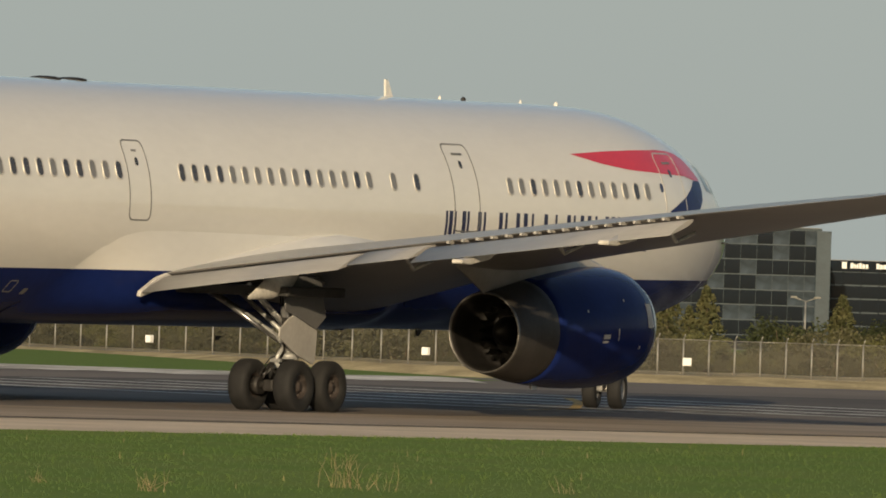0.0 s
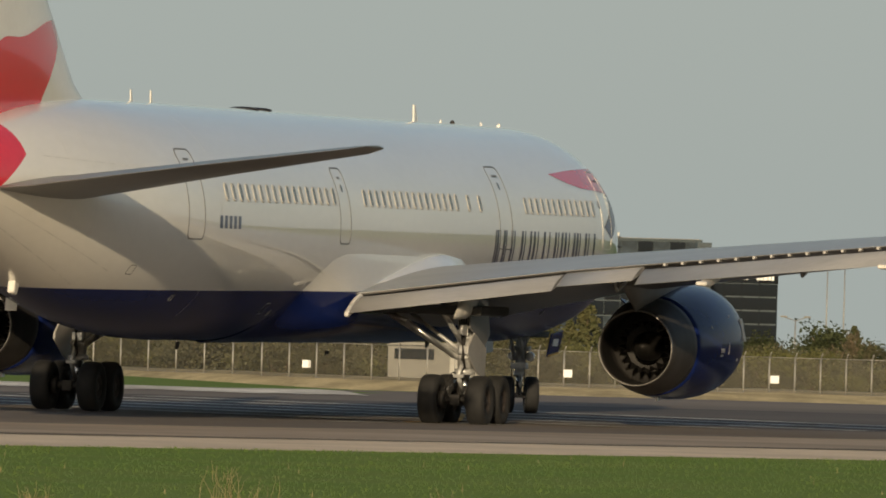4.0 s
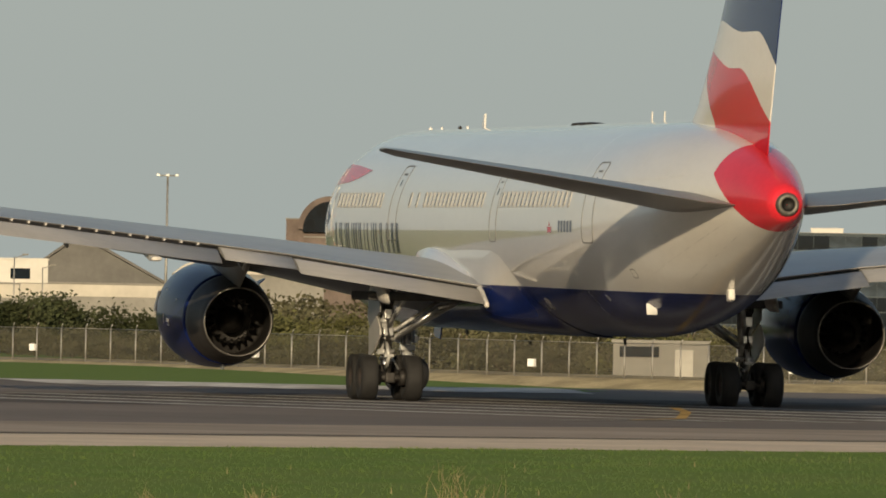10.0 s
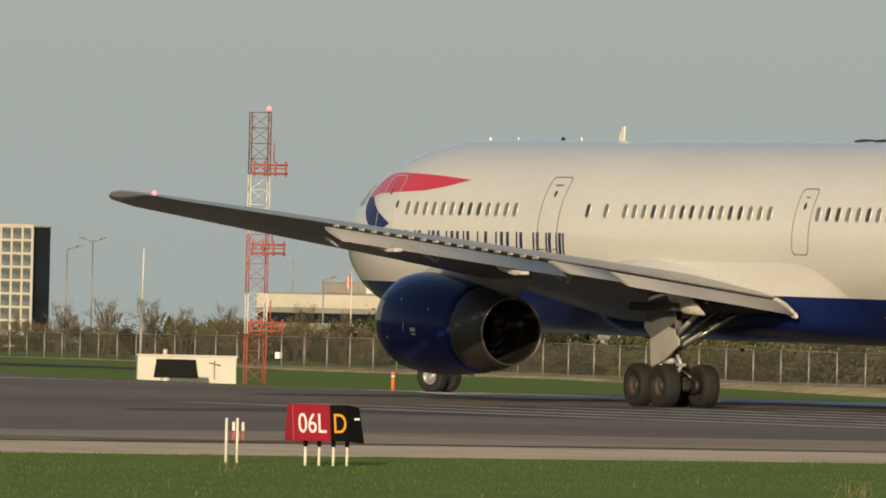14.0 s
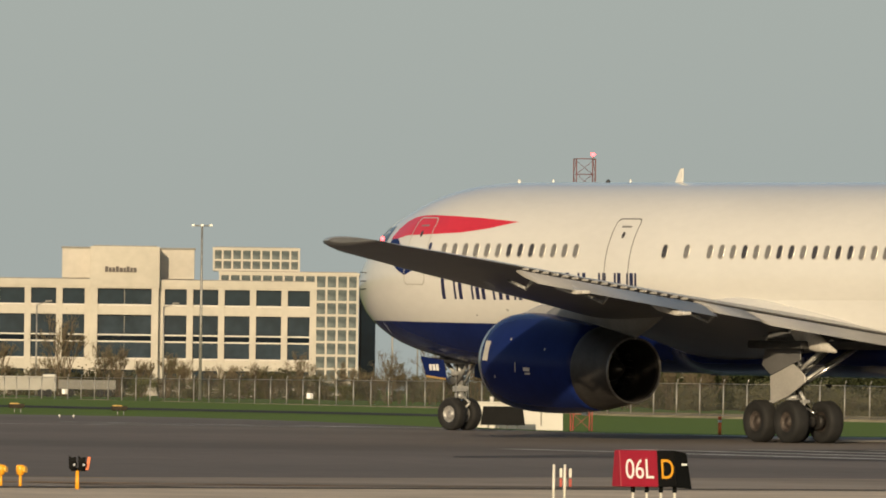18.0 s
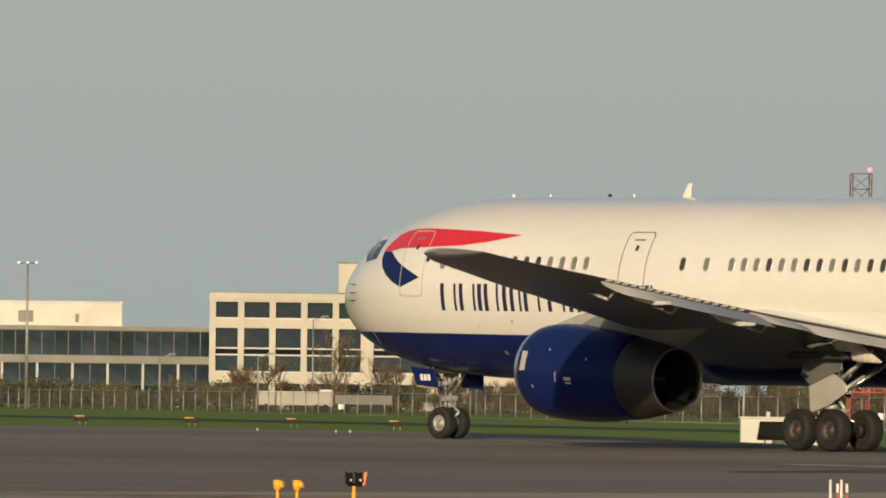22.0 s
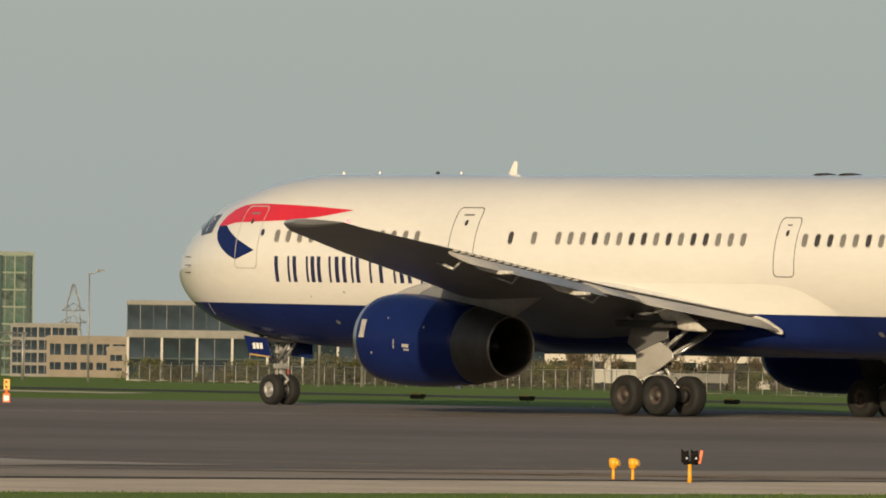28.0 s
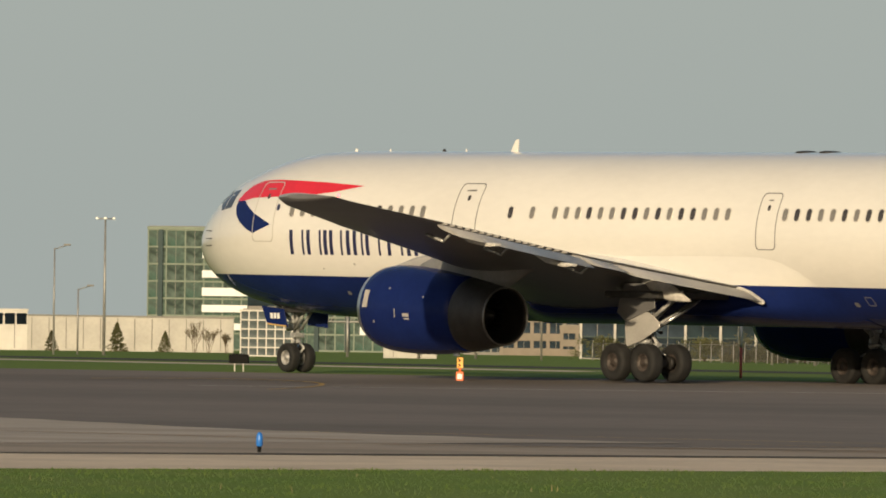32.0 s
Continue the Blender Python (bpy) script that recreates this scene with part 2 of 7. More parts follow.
# one sheet of land from behind the tripod to the horizon
bm = bmesh.new()
ys = [-300, -60, 60, 140, 190, 230, 270, 310] + list(range(340, 580, 6)) + [600, 640, 680, 720, 760, 800, 850, 900, 1000, 1200, 1300, 1400, 1800, 2600, 4800]
xs = [-2500, -800, -300, -150, -90] + list(range(-60, 90, 6)) + [100, 150, 300, 800, 2500]
rows = [[bm.verts.new((x, y, level(x, y))) for x in xs] for y in ys]
for r, s in zip(rows, rows[1:]):
    for j in range(len(xs) - 1):
        bm.faces.new((r[j], r[j + 1], s[j + 1], s[j]))
tagged(part("ground", bm, GRASS, None), "wide green mown airfield grass reaching the horizon", "ground", kind="structure")


def near_edge(x):
    return 231 + 0.68 * x


def paved_edge(x):
    return 246 + 0.60 * x + 0.35 * max(0.0, -32.0 - x)


def far_edge(x):
    if x > 2:
        return 360.0 - 0.45 * min(16.0, x - 2) + 3.4 * min(8.0, max(0.0, x - 18))
    return 360 + 25 * min(1.0, (2 - x) / 10) + max(0.0, (-8 - x)) * 0.3


def along(a, b, w0, w1, y0, y1, n=30, mat=None, name="runway_marking", up=0.022, label=""):
    """A painted line from a to b (in plan), w0 to w1 wide across."""
    bm = bmesh.new()
    a, b = Vector(a), Vector(b)
    side = Vector((-(b - a).y, (b - a).x)).normalized()
    rows = []
    for i in range(n + 1):
        p = a + (b - a) * i / n
        w = w0 + (w1 - w0) * i / n
        rows.append([bm.verts.new((q.x, q.y, level(q.x, q.y) + up)) for q in (p - side * w / 2, p + side * w / 2)])
    for r, s in zip(rows, rows[1:]):
        bm.faces.new((r[0], r[1], s[1], s[0]))
    return tagged(part(name, bm, mat or MARK, None), label or "worn white painted runway stripe", "runway marking", kind="structure")


sheet("pavement", near_edge, paved_edge, -150, 160, CONCRETE, 0.01, "pale dusty concrete edge strip beside the runway")
sheet("runway", paved_edge, far_edge, -150, 110, ASPHALT, 0.012, "dark grey worn asphalt runway with faint stripes", cross=24)
along((-12.9, 361.5), (-4.5, 362.8), 0.5, 0.9, 0, 0, name="edge_line", label="worn pale edge line on the far side of the runway")
sheet("shoulder_seam", lambda x: paved_edge(x) + 0.6 * math.sin(x * 0.13), lambda x: paved_edge(x) + 1.2 + 0.5 * math.sin(x * 0.21), -150, 110, ROADSEAM, 0.021, "dark tar seam along the runway shoulder", cross=2)
sheet("runway_shoulder", paved_edge, lambda x: paved_edge(x) + 13 + 9 * min(1.0, max(0.0, (-20 - x) / 10)) + 4 * min(1.0, max(0.0, (x + 12) / 12)) + 0.8 * math.sin(x * 0.4), -150, 110, SHOULDER, 0.017, "brown-grey dusty asphalt runway shoulder", cross=6)
RUBBER = material("rubbered_asphalt", (0.088, 0.079, 0.076), 0.85, vary=0.25, scale=0.08, fine=1.5, second=(0.130, 0.115, 0.105), stretch=(0.3, 1, 1), spec=0.12)
sheet("rubber_band", lambda x: 297 + 3.0 * math.sin(x * 0.17) + 1.2 * math.sin(x * 0.61), lambda x: 297 + 3.0 * math.sin(x * 0.17) + (34 + 3.0 * math.sin(x * 0.23 + 1)) * min(1.0, max(0.03, (x + 2) / 16)), -2, 100, RUBBER, 0.019, "dark rubber-stained band across the runway", cross=6)
# pale worn concrete of the joining taxiway, a wedge between shoulder and asphalt
WORN = material("worn_pale_concrete", (0.44, 0.385, 0.325), 0.9, vary=0.14, scale=0.25, fine=2.5, second=(0.33, 0.285, 0.24), stretch=(0.3, 1, 1), spec=0.1)
sheet("taxiway_concrete", lambda x: 253.2 + 1.03 * (x + 18.8) + 0.25 * math.sin(1.7 * x), lambda x: float(np.interp(x, (-60, -45, -34.1, -29.3, -25.2, -21.2, -18.6), (330, 296, 274.4, 264.9, 259.3, 254.9, 253.6))) + 0.3 * math.sin(2.3 * x), -60, -18.6, WORN, 0.0245, "worn pale concrete wedge of the joining taxiway", steps=90, cross=6)
# rough pale gravelly strip along the far edge
GRAVEL = material("pale_broken_gravel", (0.74, 0.70, 0.64), 0.95, vary=0.3, scale=0.5, fine=3.0, second=(0.40, 0.37, 0.33), stretch=(0.6, 0.25, 1), spec=0.1)
sheet("far_gravel", lambda x: 355.5 - 15 * min(1.0, max(0.0, (x - 4.4) / 2.6)) + 0.9 * math.sin(1.3 * x) + 0.5 * math.sin(3.7 * x), lambda x: far_edge(x) - 0.4, 4.4, 21.5, GRAVEL, 0.026, "rough pale gravel strip along the far runway edge", steps=120, cross=8)
STAIN = material("rusty_stained_asphalt", (0.36, 0.235, 0.135), 0.9, vary=0.3, scale=0.4, fine=3, second=(0.27, 0.215, 0.165), stretch=(0.3, 1, 1), spec=0.1)
for k, (x0, y0, x1, y1, w_) in enumerate(((-24, 245.6, -7.5, 246.6, 1.1), (-16, 243.5, -4.0, 247.6, 0.7), (-9.0, 243.3, 2.5, 250.6, 0.9), (-33, 256.5, -25, 250.5, 0.6))):
    along((x0, y0), (x1, y1), w_ * 0.4, w_, 0, 0, mat=STAIN, name="rust_stain", up=0.0275 + 0.001 * k, label="rusty brown stain along the shoulder")
# threshold stripes, along the runway's own direction
DIR = Vector((-0.64, 0.77))
for k in range(6):
    base = Vector((21.0 + 3.1 * k, 287.0 + 2.5 * k))
    along(base, base + DIR * 34, 1.1, 1.1, 0, 0)
for x0, y0, x1, y1, w_ in ((-60, 266.5, -24, 262.0, 0.16), (-24, 262.0, -8.5, 253.4, 0.18), (-17.5, 253.2, -12.6, 248.6, 0.16)):
    along((x0, y0), (x1, y1), w_, w_, 0, 0, mat=YELLOW, name="taxi_line", label="faded orange-yellow edge line on the shoulder")
along((-11.5, 248.2), (-6.5, 242.0), 0.5, 0.25, 0, 0, mat=ROADSEAM, name="tar_patch", label="dark tar patch along the shoulder")
along((31.0, 303.5), (17.0, 284.2), 0.38, 0.30, 0, 0, label="bright white line across the runway end")
for a_, b_, w_ in (((-14, 366.0), (3, 361.3), 0.7), ((3, 361.3), (9, 351.5), 1.3), ((9, 351.5), (14.5, 343.0), 0.9)):
    along(a_, b_, w_, w_, 0, 0, label="rough white far edge line of the runway")
for a_, b_ in (((21.7, 312.0), (21.4, 303.5)), ((21.4, 303.5), (20.4, 291.0)), ((20.4, 291.0), (19.0, 286.8))):
    along(a_, b_, 0.26, 0.26, 0, 0, mat=YELLOW, name="taxi_line", up=0.028, label="faded yellow curved taxi guide line")
along((-40, 352.5), (4, 363), 0.5, 0.5, 0, 0, label="thin worn white runway edge line")
# curved yellow lead-in line
bm = bmesh.new()
rows = []
for i in range(41):
    a = radians(-20 + 150 * i / 40)
    rows.append([bm.verts.new((-41.5 + r * math.cos(a), 352 + 4.3 * r * math.sin(a), level(-41.5, 352 + 4.3 * r * math.sin(a)) + 0.024)) for r in (4.85, 5.0)])
for r, s in zip(rows, rows[1:]):
    bm.faces.new((r[0], r[1], s[1], s[0]))
tagged(part("taxi_line", bm, YELLOW, None), "faded yellow curved taxi guide line", "taxi line", kind="structure")
DRY = material("dry_grass", (0.56, 0.46, 0.27), 0.95, vary=0.2, scale=0.3, fine=3, bump=0.5, spec=0.05)
ROAD = material("perimeter_road", (0.07, 0.065, 0.06), 0.9, vary=0.15, scale=0.1, spec=0.1)
sheet("perimeter_road", lambda x: 740 - 2.7 * x, lambda x: 800 - 2.75 * x, -260, 0, ROAD, 0.02, "thin dark perimeter road across the grass")
sheet("gravel_edge", lambda x: 655 - 2.7 * x, lambda x: 690 - 2.7 * x, -260, -70, CONCRETE, 0.02, "pale gravel edge along the perimeter road")

# ---- the airliner ----
# x forward from the main gear, y to its left, z up from the tyres' contact
STATIONS = [  # x, top, bottom, half width
    (27.10, 4.14, 4.02, 0.06), (27.0, 4.48, 3.66, 0.42), (26.67, 4.90, 3.24, 0.86), (26.11, 5.34, 2.86, 1.27), (25.46, 5.76, 2.58, 1.60),
    (24.71, 6.14, 2.34, 1.90), (23.78, 6.48, 2.15, 2.14), (22.85, 6.74, 2.02, 2.31), (21.91, 6.92, 1.92, 2.42), (20.7, 7.04, 1.83, 2.49),
    (19.0, 7.08, 1.78, 2.515), (16.0, 7.08, 1.77, 2.515), (12.0, 7.08, 1.77, 2.515), (6.0, 7.08, 1.77, 2.515), (0.0, 7.08, 1.77, 2.515),
    (-5.0, 7.08, 1.77, 2.515), (-9.0, 7.08, 1.77, 2.515), (-11.5, 7.08, 1.79, 2.50), (-13.5, 7.07, 1.88, 2.45), (-15.5, 7.06, 2.06, 2.35),
    (-17.5, 7.02, 2.34, 2.16), (-19.5, 6.92, 2.74, 1.87), (-21.5, 6.74, 3.24, 1.52), (-23.5, 6.42, 3.78, 1.14), (-25.3, 5.98, 4.26, 0.76),
    (-26.3, 5.64, 4.52, 0.52), (-26.85, 5.38, 4.72, 0.32),
]


def hull(x):
    """Top, bottom and half width of the fuselage at x."""
    if x >= STATIONS[0][0]:
        return STATIONS[0][1:]
    if x <= STATIONS[-1][0]:
        return STATIONS[-1][1:]
    i = next(k for k in range(len(STATIONS) - 1) if STATIONS[k + 1][0] <= x)
    p = [STATIONS[min(max(i + d, 0), len(STATIONS) - 1)] for d in (-1, 0, 1, 2)]
    s = (x - p[1][0]) / (p[2][0] - p[1][0])
    out = []
    for k in (1, 2, 3):
        w = p[2][0] - p[1][0]
        m1 = (p[2][k] - p[0][k]) / (p[2][0] - p[0][0]) * w if p[2][0] != p[0][0] else 0
        m2 = (p[3][k] - p[1][k]) / (p[3][0] - p[1][0]) * w if p[3][0] != p[1][0] else 0
        out.append((2 * s**3 - 3 * s**2 + 1) * p[1][k] + (s**3 - 2 * s**2 + s) * m1 + (3 * s**2 - 2 * s**3) * p[2][k] + (s**3 - s**2) * m2)
    return out


def skin(x, z, side, off=0.004):
    """A point of the fuselage's skin at station x and height z, on the left (1) or right (-1), and its outward normal."""
    top, bot, w = hull(x)
    zc, hh = (top + bot) / 2, (top - bot) / 2
    c = max(-0.9999, min(0.9999, (z - zc) / hh))
    s = math.sqrt(1 - c * c)
    n = Vector((0, side * s / w, c / hh)).normalized()
    return Vector((x, side * w * s, z)) + n * off, n


def decal(bm, outline, side, off=0.006, mi=0, cut=0.25):
    """A painted patch that follows the skin: an outline in (x, z) cut small and laid on the fuselage."""
    t = bmesh.new()
    t.faces.new([t.verts.new((x, 0, z)) for x, z in outline])
    lo = [min(c[k] for c in outline) for k in (0, 1)]
    hi = [max(c[k] for c in outline) for k in (0, 1)]
    for k, no in ((0, (1, 0, 0)), (1, (0, 0, 1))):
        s = math.floor(lo[k] / cut) * cut + cut
        while s < hi[k]:
            bmesh.ops.bisect_plane(t, geom=t.verts[:] + t.edges[:] + t.faces[:], plane_co=(s, 0, 0) if k == 0 else (0, 0, s), plane_no=no)
            s += cut
    for v in t.verts:
        v.co = skin(v.co.x, v.co.z, side, off)[0]
    for f in t.faces:
        f.material_index, f.smooth = mi, True
        f.normal_update()
        if f.normal.y * side < 0:
            f.normal_flip()
    pour(bm, t)


def rounded(x0, x1, z0, z1, r, seg=4, lean=0.0):
    pts = []
    for cx, cz, a0 in ((x1 - r, z1 - r, 0), (x0 + r, z1 - r, 90), (x0 + r, z0 + r, 180), (x1 - r, z0 + r, 270)):
        for k in range(seg + 1):
            a = radians(a0 + 90 * k / seg)
            pts.append((cx + r * math.cos(a), cz + r * math.sin(a)))
    fine_ = []
    for p, q in zip(pts, pts[1:] + pts[:1]):
        n = max(1, int(max(abs(q[0] - p[0]), abs(q[1] - p[1])) / 0.12))
        fine_ += [(p[0] + (q[0] - p[0]) * k / n, p[1] + (q[1] - p[1]) * k / n) for k in range(n)]
    return fine_


def outline_band(bm, pts, side, width, off=0.007, mi=0):
    """A thin raised line round an outline on the skin."""
    cx, cz = sum(p[0] for p in pts) / len(pts), sum(p[1] for p in pts) / len(pts)
    sx = max(p[0] for p in pts) - cx
    sz = max(p[1] for p in pts) - cz
    rings = [[skin(cx + (x - cx) * (1 + d / sx), cz + (z - cz) * (1 + d / sz), side, o)[0] for x, z in pts] for d, o in ((-width, 0.001), (-width, off), (0, off), (0.0, 0.001))]
    n = len(pts)
    rows = [[bm.verts.new(p) for p in r] for r in rings]
    for r, s in zip(rows, rows[1:]):
        for i in range(n):
            bm.faces.new((r[i], r[(i + 1) % n], s[(i + 1) % n], s[i])).material_index = mi


BLUE_Z = (2.985, 0.0045)          # height of the blue belly's edge, and its rise along x
FLIGHT = thing("airliner", pose(0, 0, 0), "white twin-engined jet airliner with navy belly and red tail, taxiing", "airliner")


def fuselage():
    bm = bmesh.new()
    xs_ = [s[0] for s in STATIONS[:10]]
    xs_ += [19.5 - 1.0 * k for k in range(31)] + [-12.0 - 0.5 * k for k in range(30)] + [-26.85]
    xs_ = sorted(set(round(x, 3) for x in xs_), reverse=True)
    dense = []
    for a_, b_ in zip(xs_, xs_[1:]):
        dense += [a_, (a_ + b_) / 2] if a_ > 20 else [a_]
    rings = []
    for x in dense + [xs_[-1]]:
        top, bot, w = hull(x)
        zc, hh = (top + bot) / 2, (top - bot) / 2
        rings.append([(x, w * math.sin(2 * math.pi * k / 72), zc + hh * math.cos(2 * math.pi * k / 72)) for k in range(72)])
    loft(bm, rings)
    bmesh.ops.bisect_plane(bm, geom=bm.verts[:] + bm.edges[:] + bm.faces[:], plane_co=(0, 0, BLUE_Z[0]), plane_no=(-BLUE_Z[1], 0, 1))
    bmesh.ops.bisect_plane(bm, geom=bm.verts[:] + bm.edges[:] + bm.faces[:], plane_co=(-23.1, 0, 5.85), plane_no=(1, 0, -1.9))
    bmesh.ops.bisect_plane(bm, geom=bm.verts[:] + bm.edges[:] + bm.faces[:], plane_co=(-23.3, 0, 5.85), plane_no=(1, 0, 0))
    for f in bm.faces:
        c = f.calc_center_median()
        f.material_index = 1 if c.z < BLUE_Z[0] + BLUE_Z[1] * c.x else 0
        if c.x < -23.3 and (c.x + 23.1) - 1.9 * (c.z - 5.85) < 0:
            f.material_index = 2
        f.smooth = True
    bmesh.ops.recalc_face_normals(bm, faces=bm.faces[:])
    return part("fuselage", bm, [WHITE, NAVY, RED], FLIGHT, "glossy white fuselage over a navy blue belly")


def wing_section(xl, xt, y, z, thick, droop=0.0, n=14, belly=0.85):
    """A wing section from leading to trailing edge, as a ring."""
    c = xl - xt
    up, lo = [], []
    for k in range(n + 1):
        s = k / n
        s = s * s * (3 - 2 * s)
        t = thick * c * 5 * (0.2969 * math.sqrt(s) - 0.126 * s - 0.3516 * s**2 + 0.2843 * s**3 - 0.1015 * s**4)
        camber = -droop * s
        up.append((xl - c * s, y, z + camber + t * 1.05))
        lo.append((xl - c * s, y, z + camber - t * belly))
    return up + lo[::-1][1:-1]


# y, leading edge, trailing edge of the fixed wing, height, thickness
WING = [(1.6, 9.9, -1.65, 2.80, 0.12), (2.5, 9.3, -1.75, 2.92, 0.12), (7.4, 6.0, -1.3, 3.62, 0.118), (12.0, 2.85, -3.1, 4.08, 0.116), (17.8, -1.1, -5.8, 4.63, 0.114), (22.9, -5.0, -8.2, 5.08, 0.11), (23.8, -5.9, -8.7, 5.17, 0.095), (24.2, -6.8, -8.9, 5.21, 0.06)]


def wing_at(y):
    for p, s in zip(WING, WING[1:]):
        if p[0] <= y <= s[0]:
            k = (y - p[0]) / (s[0] - p[0])
            return [p[i] + (s[i] - p[i]) * k for i in range(1, 5)]
    return WING[-1][1:]


def flap(name, side, y0, y1, chord, back, down, angle, mat, label, end=None):
    """A flap panel lowered behind the wing's trailing edge."""
    bm = bmesh.new()
    rings = []
    for y in (y0, (y0 + y1) / 2, y1):
        xl, xt, z, _ = wing_at(y)
        ring = wing_section(0, -chord, 0, 0, 0.11)
        k = (y - y0) / (y1 - y0)
        turn_ = angle + ((end or angle) - angle) * k
        m = Matrix.Translation((xt + 0.25 - back, side * y, z - down)) @ Matrix.Rotation(radians(-turn_), 4, "Y")
        rings.append([m @ Vector(p) for p in ring])
    loft(bm, rings)
    bmesh.ops.recalc_face_normals(bm, faces=bm.faces[:])
    return part(name, bm, mat, FLIGHT, label)


def wing(side):
    bm = bmesh.new()
    loft(bm, [[(p[0], side * p[1], p[2]) for p in wing_section(xl, xt, y, z, th, 0.0, 14, 1.08)] for y, xl, xt, z, th in WING])
    bmesh.ops.recalc_face_normals(bm, faces=bm.faces[:])
    # darker grey on faces that look down, lighter grey on the rest
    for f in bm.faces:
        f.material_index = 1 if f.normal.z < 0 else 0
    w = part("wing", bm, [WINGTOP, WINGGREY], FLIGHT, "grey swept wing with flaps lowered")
    # inner flap, its upper spoiler edge and the dark gap between them
    flap("inboard_flap", side, 2.62, 7.3, 1.30, 0.30, 0.10, 16, FLAPGREY, "lowered pale grey inboard flap", 16)
    flap("inboard_aileron", side, 7.34, 9.3, 1.25, 0.05, 0.06, 14, FLAPGREY, "", 14)
    flap("outboard_flap", side, 9.40, 17.7, 1.10, 0.28, 0.12, 18, FLAPGREY, "lowered pale grey outboard flap")
    # squared white cap on the inboard flap's root end
    xl, xt, z, _ = wing_at(2.62)
    b2 = bmesh.new()
    prism(b2, [(0.06, 0.02), (-0.10, 0.13), (-0.60, 0.15), (-1.28, 0.05), (-1.36, -0.04), (-1.30, -0.09), (-0.60, -0.12), (-0.05, -0.10)], 0.10, bevel=0.02)
    part("flap_end_cap", b2, CAPWHITE, FLIGHT, "worn white flap end cap", at=Matrix.Translation((xt + 0.25 - 0.30, side * 2.62, z - 0.10)) @ Matrix.Rotation(radians(-16), 4, "Y"))
    # slot rollers along the outboard flap
    for k in range(17):
        y = 9.9 + k * 0.46
        xl, xt, z, _ = wing_at(y)
        b2 = bmesh.new()
        box(b2, -0.16, 0.10, -0.03, 0.03, -0.035, 0.03, 0.01)
        part("slot_bracket", b2, FLAPGREY, FLIGHT, at=pose(xt + 0.02, side * y, z - 0.03))
    # canoe under the inboard flap
    xl, xt, z, _ = wing_at(5.0)
    b2 = bmesh.new()
    spin(b2, [(0.45, 0.02), (0.2, 0.09), (-0.3, 0.15), (-0.8, 0.14), (-1.7, 0.02)], 14)
    for v in b2.verts:
        v.co.z *= 1.75
    part("flap_fairing", b2, CAPWHITE, FLIGHT, "pale flap track fairing", smooth=True, at=pose(xt + 0.75, side * 5.0, z - 0.40, 0, -14))
    # wedge fairings that end below the outboard flap
    for x_, y, z in ((-4.38, 11.26, 3.40), (-6.43, 15.92, 3.92)):
        b2 = bmesh.new()
        prism(b2, [(0.0, 0.0), (0.0, 0.09), (0.44, 0.11), (1.5, 0.42), (2.0, 0.44), (1.2, 0.10), (0.4, -0.02)], 0.26, bevel=0.02)
        part("flap_fairing", b2, CAPWHITE, FLIGHT, "pale wedge-shaped flap track fairing", at=pose(x_, side * y, z))
    # small actuator arms between the fairings
    for y in (13.4, 17.0, 8.6):
        xl, xt, z, _ = wing_at(y)
        b2 = bmesh.new()
        rod(b2, (xt + 1.0, side * y, z - 0.32), (xt + 0.2, side * y, z - 0.52), 0.045, seg=8)
        rod(b2, (xt + 0.2, side * y, z - 0.52), (xt - 0.1, side * y, z - 0.30), 0.04, seg=8)
        part("flap_actuator", b2, GEAR, FLIGHT, "short metal flap actuator arm")
    # position lamp by the tip
    b2 = bmesh.new()
    bmesh.ops.create_icosphere(b2, subdivisions=2, radius=0.055)
    part("position_lamp", b2, LAMP_RED, FLIGHT, "lit red wing lamp", at=pose(-8.86, side * 23.95, 5.25))
    return w


CAPWHITE = material("worn_white_cap", (0.62, 0.59, 0.54), 0.4, vary=0.15, scale=3, fine=14)
LAMP_RED = material("lit_red_lamp", (1.0, 0.07, 0.075), 0.3, emit=7.0)
fuselage()
wing(1)
wing(-1)


def blade(name, sections, mat, label, vertical=False):
    """A tail surface from sections (span, lead, trail, height, thickness)."""
    bm = bmesh.new()
    rings = []
    for y, xl, xt, z, th in sections:
        r = wing_section(xl, xt, 0, 0, th)
        rings.append([(p[0], p[2], y) if vertical else (p[0], y, z + p[2]) for p in r])
    loft(bm, rings)
    bmesh.ops.recalc_face_normals(bm, faces=bm.faces[:])
    return part(name, bm, mat, FLIGHT, label)


for side in (1, -1):
    blade("tailplane", [(side * y, a_, b_, z, th) for y, a_, b_, z, th in ((0.5, -19.0, -24.9, 4.98, 0.10), (1.6, -19.7, -25.1, 5.06, 0.10), (5.5, -22.1, -25.8, 5.60, 0.095), (8.9, -24.2, -26.4, 6.04, 0.09), (9.3, -24.7, -26.5, 6.10, 0.06), (9.42, -25.4, -26.5, 6.12, 0.03))], WINGGREY, "dark grey swept tailplane")


